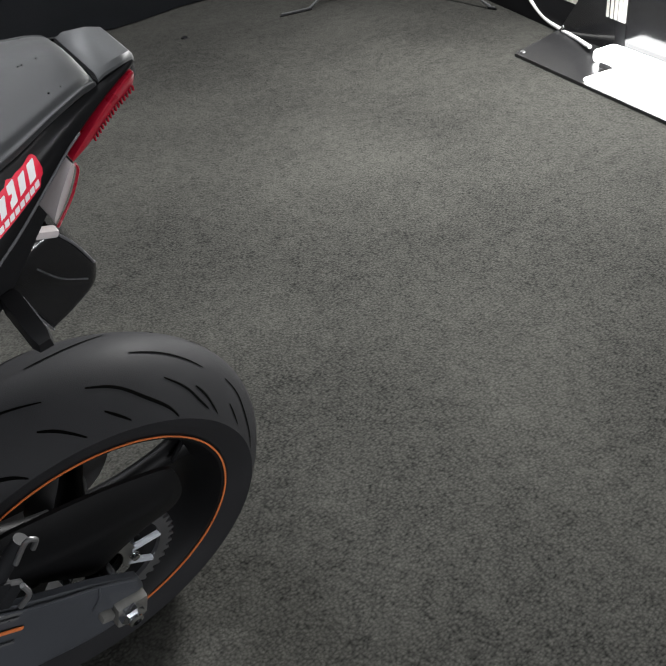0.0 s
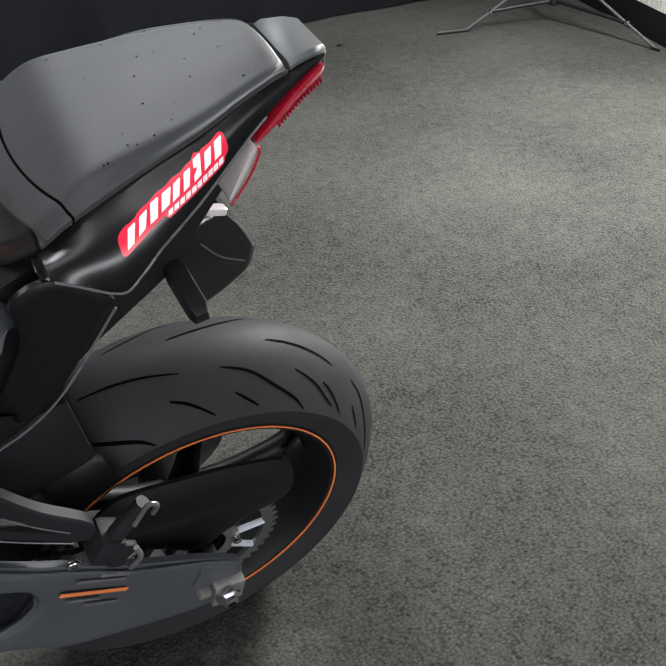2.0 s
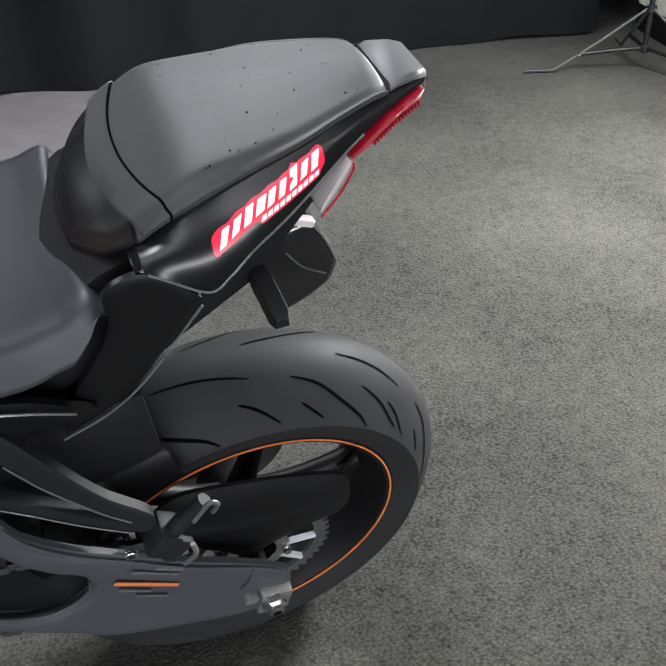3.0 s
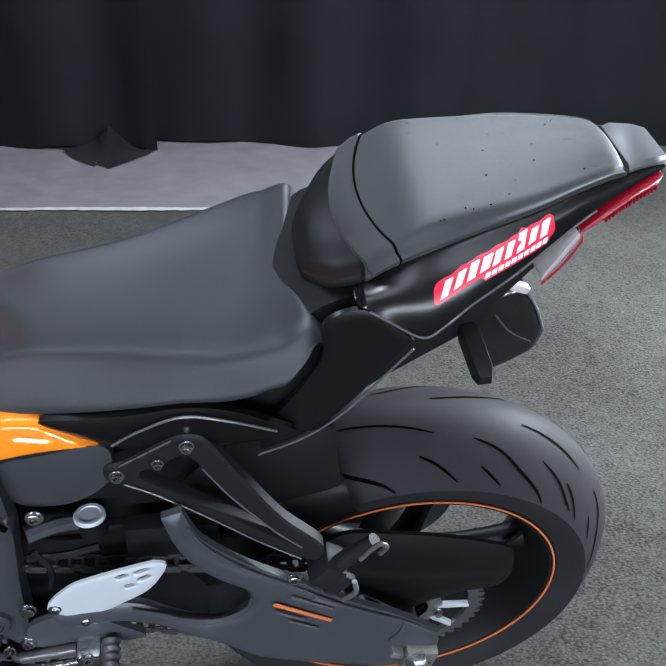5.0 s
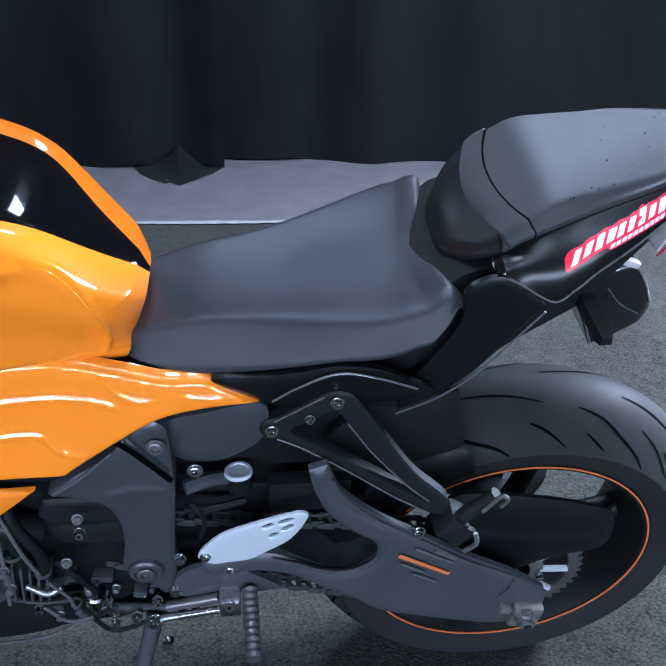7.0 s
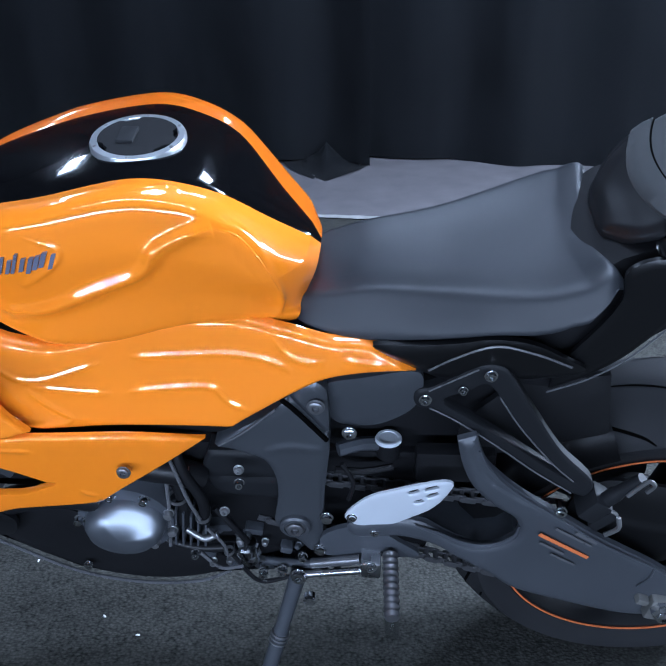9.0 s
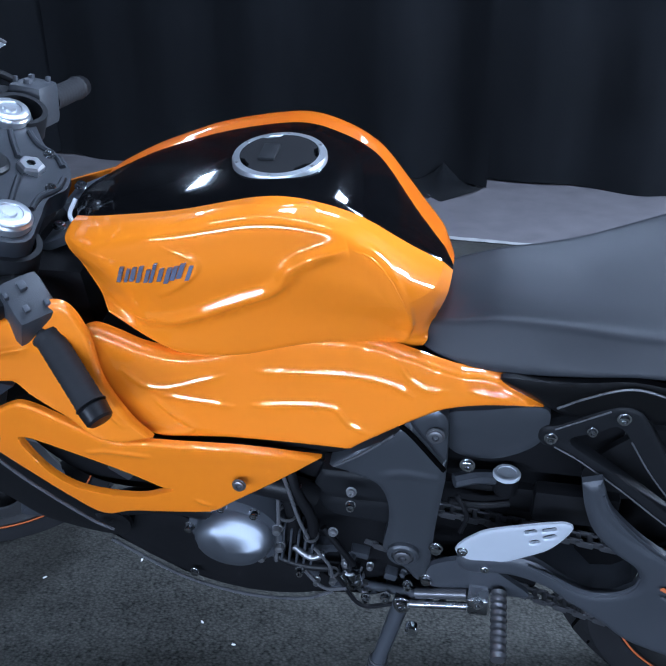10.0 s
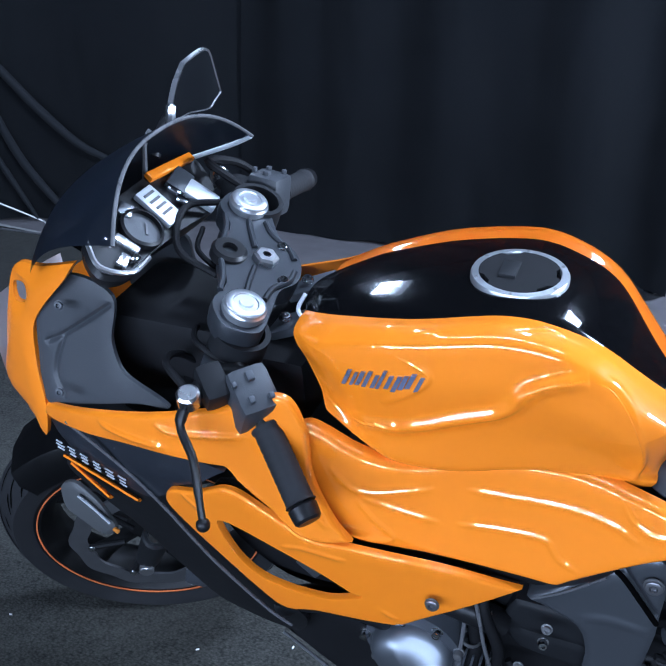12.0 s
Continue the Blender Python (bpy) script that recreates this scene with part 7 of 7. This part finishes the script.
for name, at, size, turn, mt in (("display", (-0.010, 0.015), (0.062, 0.036), 0.0, BRUSHED), ("display", (0.014, 0.092), (0.052, 0.034), 0.25, BRUSHED), ("display_shade", (-0.020, 0.085), (0.030, 0.046), 0.2, DARK_METAL),
                                 ("bezel_piece", (-0.033, -0.035), (0.020, 0.024), 0.4, ALLOY), ("bezel_piece", (0.003, -0.080), (0.036, 0.014), 0.2, ALLOY), ("bezel_piece", (0.016, -0.106), (0.014, 0.024), 0.3, ALLOY), ("bezel_piece", (-0.016, -0.094), (0.014, 0.018), -0.4, CHROME),
                                 ("warning_lamp", (-0.014, 0.060), (0.022, 0.010), 0.3, CHROME), ("warning_lamp", (0.006, 0.056), (0.024, 0.012), 0.5, CHROME), ("warning_lamp", (0.024, -0.090), (0.010, 0.016), 0.0, CHROME)):
    bm = bmesh.new()
    add_box(bm, (size[0], size[1], 0.010), G @ Matrix.Translation((at[0], at[1], 0.004)) @ Matrix.Rotation(turn, 4, "Z"), 0.003)
    ob = part(name, bm, mt, gauge)
for i in range(4):
    bm = bmesh.new()
    add_box(bm, (0.004, 0.022, 0.001), G @ Matrix.Translation((-0.030 + i * 0.011, 0.015, 0.0096)))
    part("display_bar", bm, EDGE, gauge)
bm = bmesh.new()
add_tube(bm, smooth_line([G @ Vector((-0.030, -0.122, 0.004)), G @ Vector((0.004, -0.140, 0.006)), G @ Vector((0.034, -0.112, 0.006)), G @ Vector((0.034, -0.07, 0.004))], 6), 0.0035, 8)
part("bezel_rim", bm, STEEL, gauge)
bm = bmesh.new()
add_box(bm, (0.014, 0.100, 0.010), G @ Matrix.Translation((-0.044, 0.094, 0.004)) @ Matrix.Rotation(-0.12, 4, "Z"), 0.003)
part("gauge_trim", bm, ORANGE, gauge, "orange gauge trim")
bm = bmesh.new()
add_loft(bm, [[Vector((x, v, h)) for v in (-0.10, -0.04, 0.04, 0.10)] for x, h in ((-1.34, 0.965), (-1.27, 1.005), (-1.235, 0.99))])
bmesh.ops.solidify(bm, geom=bm.faces[:], thickness=0.004)
part("screen_apron", bm, MATT_BLACK, BIKE)

# ---- steering: clamp, forks, bars (built straight, then turned) ----
CL = Matrix((( -0.917, 0, 0.399, -1.027), (0, -1, 0, 0), (0.399, 0, 0.917, 0.964), (0, 0, 0, 1)))
# columns: forward, right-handed side, steering axis
def steer_bm(bm):
    bm.transform(STEER)
    return bm


bm = bmesh.new()
zt = -0.004
def clamp_outline():
    pts = []
    for x, y in ((0.052, 0.060), (0.068, 0.100), (0.050, 0.138), (0.010, 0.138), (-0.004, 0.100), (-0.016, 0.055), (-0.038, 0.032), (-0.046, 0.0)):
        pts.append((x, y))
    full = pts + [(x, -y) for x, y in pts[-2::-1]]
    return smooth_line([(x, y, 0) for x, y in full] + [(0.062, 0.0, 0)], 4, True)
ol = clamp_outline()
top = [CL @ Vector((p.x, p.y, zt)) for p in ol]
mid = [CL @ Vector((p.x * 1.03, p.y * 1.02, zt - 0.008)) for p in ol]
bot = [CL @ Vector((p.x, p.y, zt - 0.030)) for p in ol]
add_loft(bm, [bot, mid, top], closed=True)
bm.faces.new([bm.verts.new(p) for p in top])
clamp = part("top_clamp", steer_bm(bm), CLAMP_GREY, BIKE, "grey cast top clamp")
for s in (-1, 1):
    bm = bmesh.new()
    add_lathe(bm, [(0.026, -0.01), (0.0275, 0.0), (0.0275, 0.005), (0.0255, 0.007), (0.0250, 0.010), (0.022, 0.012), (0.016, 0.012), (0.015, 0.010), (0.009, 0.010), (0.008, 0.013), (0, 0.013)], 40, CL @ Matrix.Translation((0.030, s * 0.107, 0)))
    part("fork_cap", steer_bm(bm), CAP_METAL, clamp, "bright anodised fork cap")
    top, end = STEER @ (CL @ Vector((0.030, s * 0.107, 0))), FW @ Vector((0, 0, -s * 0.104))
    bm = bmesh.new()
    add_cyl(bm, top, top.lerp(end, 0.62), 0.0275, n=28)
    leg = part("fork_leg", bm, DARK_METAL, BIKE, "dark fork leg")
    bm = bmesh.new()
    add_cyl(bm, top.lerp(end, 0.60), top.lerp(end, 0.90), 0.0205, n=24)
    part("fork_slider", bm, CHROME, leg, "bright fork slider")
    bm = bmesh.new()
    add_cyl(bm, top.lerp(end, 0.86), end, 0.027, 0.023, n=20, bevel=0.004)
    part("fork_foot", bm, PEG_BLACK, leg)
part("fork_guard", plate([(-1.385, -0.118, 0.554), (-1.350, -0.122, 0.575), (-1.310, -0.126, 0.551), (-1.290, -0.128, 0.520), (-1.285, -0.128, 0.500), (-1.315, -0.126, 0.476), (-1.359, -0.122, 0.491), (-1.388, -0.118, 0.509)], 0.006, 0.012, 0.006, 0.011), CAP_GREY, leg, "grey plastic fork guard")
bm = bmesh.new()
add_tube(bm, [(-1.338, -0.134, 0.563), (-1.311, -0.135, 0.544), (-1.286, -0.136, 0.522)], 0.0055, 8, flat=0.5)
part("guard_strip", bm, BRUSHED, leg, "bright metal strip")
bm = bmesh.new()
add_box(bm, (0.012, 0.006, 0.009), Matrix.Translation((-1.284, -0.130, 0.500)) @ Matrix.Rotation(radians(35), 4, "Y"), 0.003)
part("reflector", bm, AMBER, leg, "small amber reflector")
for s in (-1, 1):
    for rib in (((0.062, 0.012), (0.058, 0.050), (0.060, 0.078)), ((-0.036, 0.012), (-0.028, 0.034), (-0.006, 0.056), (0.004, 0.080)), ((0.018, 0.020), (0.024, 0.050), (0.028, 0.076))):
        bm = bmesh.new()
        add_tube(bm, smooth_line([CL @ Vector((x, s * y, zt + 0.001)) for x, y in rib], 5), 0.0042, 8)
        part("clamp_rib", steer_bm(bm), CLAMP_GREY, clamp)
bm = bmesh.new()
add_lathe(bm, [(0.010, 0.0), (0.024, 0.0), (0.024, 0.012), (0.020, 0.016), (0.010, 0.016), (0.010, 0.004)], 32, CL @ Matrix.Translation((0.052, 0.0, -0.012)))
part("ignition_switch", steer_bm(bm), SATIN_BLACK, clamp)
bm = bmesh.new()
add_lathe(bm, [(0.006, 0.0), (0.0175, 0.0), (0.0175, 0.010), (0.014, 0.013), (0.006, 0.013)], 6, CL @ Matrix.Translation((0.004, 0.0, -0.006)))
part("stem_nut", steer_bm(bm), ALLOY, clamp, "bright stem nut")
for s in (-1, 1):
    bolt(STEER @ (CL @ Vector((-0.020, s * 0.035, -0.004))), STEER.to_3x3() @ STEER_AXIS, 0.006, clamp, CHROME, "clamp_bolt", 0.006)
bm = bmesh.new()
add_box(bm, (0.10, 0.20, 0.05), CL @ Matrix.Translation((0.02, 0, -0.21)), 0.01)
part("lower_clamp", steer_bm(bm), MATT_BLACK, clamp)


def bar_set(m, left):
    """One clip-on bar with grip, switch pod, lever and perch, in the turned position of the left bar; m mirrors it."""
    def put(bm):
        bm.transform(m)
        return bm
    A, B = Vector((-1.020, -0.130, 0.905)), Vector((-0.872, -0.254, 0.785))
    d = (B - A).normalized()
    bm = bmesh.new()
    add_tube(bm, [A, B - d * 0.01], 0.0115, 14)
    bar = part("handlebar", put(bm), SATIN_BLACK, BIKE, "black clip-on handlebar")
    bm = bmesh.new()
    add_lathe(bm, [(0.029, -0.018), (0.036, -0.018), (0.036, 0.018), (0.029, 0.018), (0.029, -0.018)], 28, Matrix.Translation((-1.018, -0.114, 0.912)) @ (STEER.to_3x3() @ STEER_AXIS).to_track_quat("Z", "Y").to_matrix().to_4x4())
    part("bar_clamp", put(bm), PEG_BLACK, bar)
    bm = bmesh.new()
    line, rad = [], []
    for i in range(31):
        line.append(A.lerp(B, 0.46 + 0.44 * i / 30))
        rad.append(0.0172 if i % 3 else 0.0168)
    rad[0] = rad[1] = rad[-1] = 0.0190
    add_tube(bm, line, rad, 18)
    part("grip", put(bm), RUBBER, bar, "ribbed black rubber grip")
    bm = bmesh.new()
    add_cyl(bm, A.lerp(B, 0.905), B, 0.0178, 0.0165, n=20, bevel=0.003)
    part("bar_end", put(bm), SATIN_BLACK, bar)
    bm = bmesh.new()
    q = d.to_track_quat("X", "Z").to_matrix().to_4x4()
    c = A.lerp(B, 0.29)
    add_box(bm, (0.068, 0.056, 0.062), Matrix.Translation(c + Vector((0, -0.004, 0.004))) @ q, 0.011, 0.9)
    pod = part("switch_pod", put(bm), PANEL_GREY, bar, "black switch pod")
    for u, v, w in ((-0.012, 0.0, 0.012), (0.012, -0.008, 0.009), (0.014, 0.012, 0.008), (-0.008, -0.018, 0.007)):
        bm = bmesh.new()
        add_box(bm, (w, w * 0.8, 0.010), Matrix.Translation(c + Vector((0, -0.004, 0.004))) @ q @ Matrix.Translation((u * 1.2, v * 1.2, 0.032)), 0.002)
        part("switch", put(bm), DARK_METAL, pod)
    bm = bmesh.new()
    pv = Vector((-1.034, -0.214, 0.892))
    add_tube(bm, smooth_line([A.lerp(B, 0.14), A.lerp(B, 0.12) + Vector((-0.02, -0.02, 0.004)), pv], 5), [0.013] * 5 + [0.011] * 6, 10)
    add_box(bm, (0.050, 0.034, 0.040), Matrix.Translation(A.lerp(B, 0.12).lerp(pv, 0.55)) @ q, 0.010)
    perch = part("lever_perch", put(bm), PEG_BLACK, bar)
    bm = bmesh.new()
    add_cyl(bm, pv + Vector((0, 0, -0.008)), pv + Vector((0.004, -0.006, 0.014)), 0.014, n=18, bevel=0.003)
    part("lever_pivot", put(bm), ALLOY, perch, "bright pivot bolt")
    bm = bmesh.new()
    add_tube(bm, smooth_line([pv, pv + Vector((-0.004, -0.020, -0.025)), (-1.008, -0.262, 0.845), (-0.992, -0.286, 0.812), (-0.982, -0.301, 0.789)], 6), [0.009] * 6 + [0.0065] * 12 + [0.0055] * 7, 10, flat=0.7)
    part("lever", put(bm), SATIN_BLACK, bar, "black control lever")
    bm = bmesh.new()
    bmesh.ops.create_uvsphere(bm, u_segments=14, v_segments=8, radius=0.0085, matrix=Matrix.Translation((-0.982, -0.301, 0.789)))
    part("lever_ball", put(bm), SATIN_BLACK, bar)
    return bar


bar_set(Matrix(), True)
bar_set(Matrix.Translation((0.014, 0.014, 0.024)) @ MIRROR_BAR, False)
for line, r in (([(-1.045, -0.200, 0.890), (-1.09, -0.17, 0.90), (-1.12, -0.10, 0.86), (-1.10, -0.05, 0.80)], 0.005),
                ([(-1.02, -0.15, 0.90), (-1.07, -0.13, 0.91), (-1.11, -0.06, 0.88), (-1.12, 0.0, 0.82)], 0.004),
                ([(-1.14, 0.10, 0.985), (-1.17, 0.04, 1.00), (-1.15, -0.02, 0.97), (-1.09, -0.03, 0.945)], 0.005),
                ([(-1.13, 0.14, 0.99), (-1.18, 0.13, 1.03), (-1.17, 0.20, 1.00), (-1.13, 0.22, 0.96)], 0.006),
                ([(-1.16, 0.06, 0.96), (-1.14, 0.01, 0.955), (-1.10, -0.01, 0.94)], 0.004)):
    bm = bmesh.new()
    add_tube(bm, smooth_line(line, 8), r, 8)
    part("control_cable", bm, MATT_BLACK, BIKE)
for x, v, h in ((-0.985, 0.040, 0.915), (-0.985, -0.035, 0.900)):
    bm = bmesh.new()
    add_box(bm, (0.06, 0.05, 0.012), Matrix.Translation((x, v, h - 0.008)) @ Matrix.Rotation(radians(-24), 4, "Y"), 0.003)
    tab = part("tank_tab", bm, DARK_METAL, tank)
    bolt((x - 0.008, v, h), (0.3, 0, 1), 0.007, tank, CHROME, "tab_bolt", 0.006)
bm = bmesh.new()
add_box(bm, (0.10, 0.20, 0.10), Matrix.Translation((-0.99, 0, 0.83)), 0.02)
part("head_stock", bm, MATT_BLACK, BIKE)

# front fender, discs and calipers
bm = bmesh.new()
rows = []
for i in range(17):
    a = radians(-45 - 85 * i / 16)
    rows.append([FW @ Vector((0.309 * k * math.cos(a), 0.309 * k * math.sin(a), v)) for v, k in ((-0.075, 0.80), (-0.073, 0.92), (-0.055, 0.99), (0, 1.02), (0.055, 0.99), (0.073, 0.92), (0.075, 0.80))])
add_loft(bm, rows)
bmesh.ops.solidify(bm, geom=bm.faces[:], thickness=0.003)
part("front_fender", bm, SATIN_BLACK, BIKE, "black front fender")
for s in (-1, 1):
    bm = bmesh.new()
    n = 60
    o = [(0.152 + 0.004 * math.sin(i / n * 2 * math.pi * 10), i / n * 2 * math.pi) for i in range(n + 1)]
    q = [(0.118 + 0.003 * math.sin(i / n * 2 * math.pi * 10), i / n * 2 * math.pi) for i in range(n + 1)]
    add_loft(bm, [[FW @ Vector((r1 * math.cos(a), r1 * math.sin(a), s * 0.068 - 0.0025)), FW @ Vector((r1 * math.cos(a), r1 * math.sin(a), s * 0.068 + 0.0025)),
                   FW @ Vector((r2 * math.cos(a), r2 * math.sin(a), s * 0.068 + 0.0025)), FW @ Vector((r2 * math.cos(a), r2 * math.sin(a), s * 0.068 - 0.0025))] for (r1, a), (r2, _) in zip(o, q)], closed=True)
    disc = part("brake_disc", bm, SPRING, front_wheel, "wavy steel brake disc")
    for i in range(6):
        a = 2 * math.pi * i / 6
        bm = bmesh.new()
        add_tube(bm, [FW @ Vector((0.05 * math.cos(a), 0.05 * math.sin(a), s * 0.062)), FW @ Vector((0.120 * math.cos(a), 0.120 * math.sin(a), s * 0.068))], 0.006, 8)
        part("disc_arm", bm, MATT_BLACK, front_wheel)
        bolt(FW @ Vector((0.114 * math.cos(a), 0.114 * math.sin(a), s * 0.072)), FW.to_3x3() @ Vector((0, 0, s)), 0.006, front_wheel, ALLOY, "disc_rivet", 0.004, False)
    bm = bmesh.new()
    a = radians(40)
    add_box(bm, (0.05, 0.11, 0.05), FW @ Matrix.Translation((0.130 * math.cos(a), 0.130 * math.sin(a), s * 0.075)) @ Matrix.Rotation(a, 4, "Z"), 0.010)
    part("brake_caliper", bm, DARK_METAL, BIKE, "dark brake caliper")
bm = bmesh.new()
add_cyl(bm, FW @ Vector((0, 0, -0.135)), FW @ Vector((0, 0, 0.135)), 0.014, n=18, bevel=0.002)
part("front_axle", bm, STEEL, BIKE)
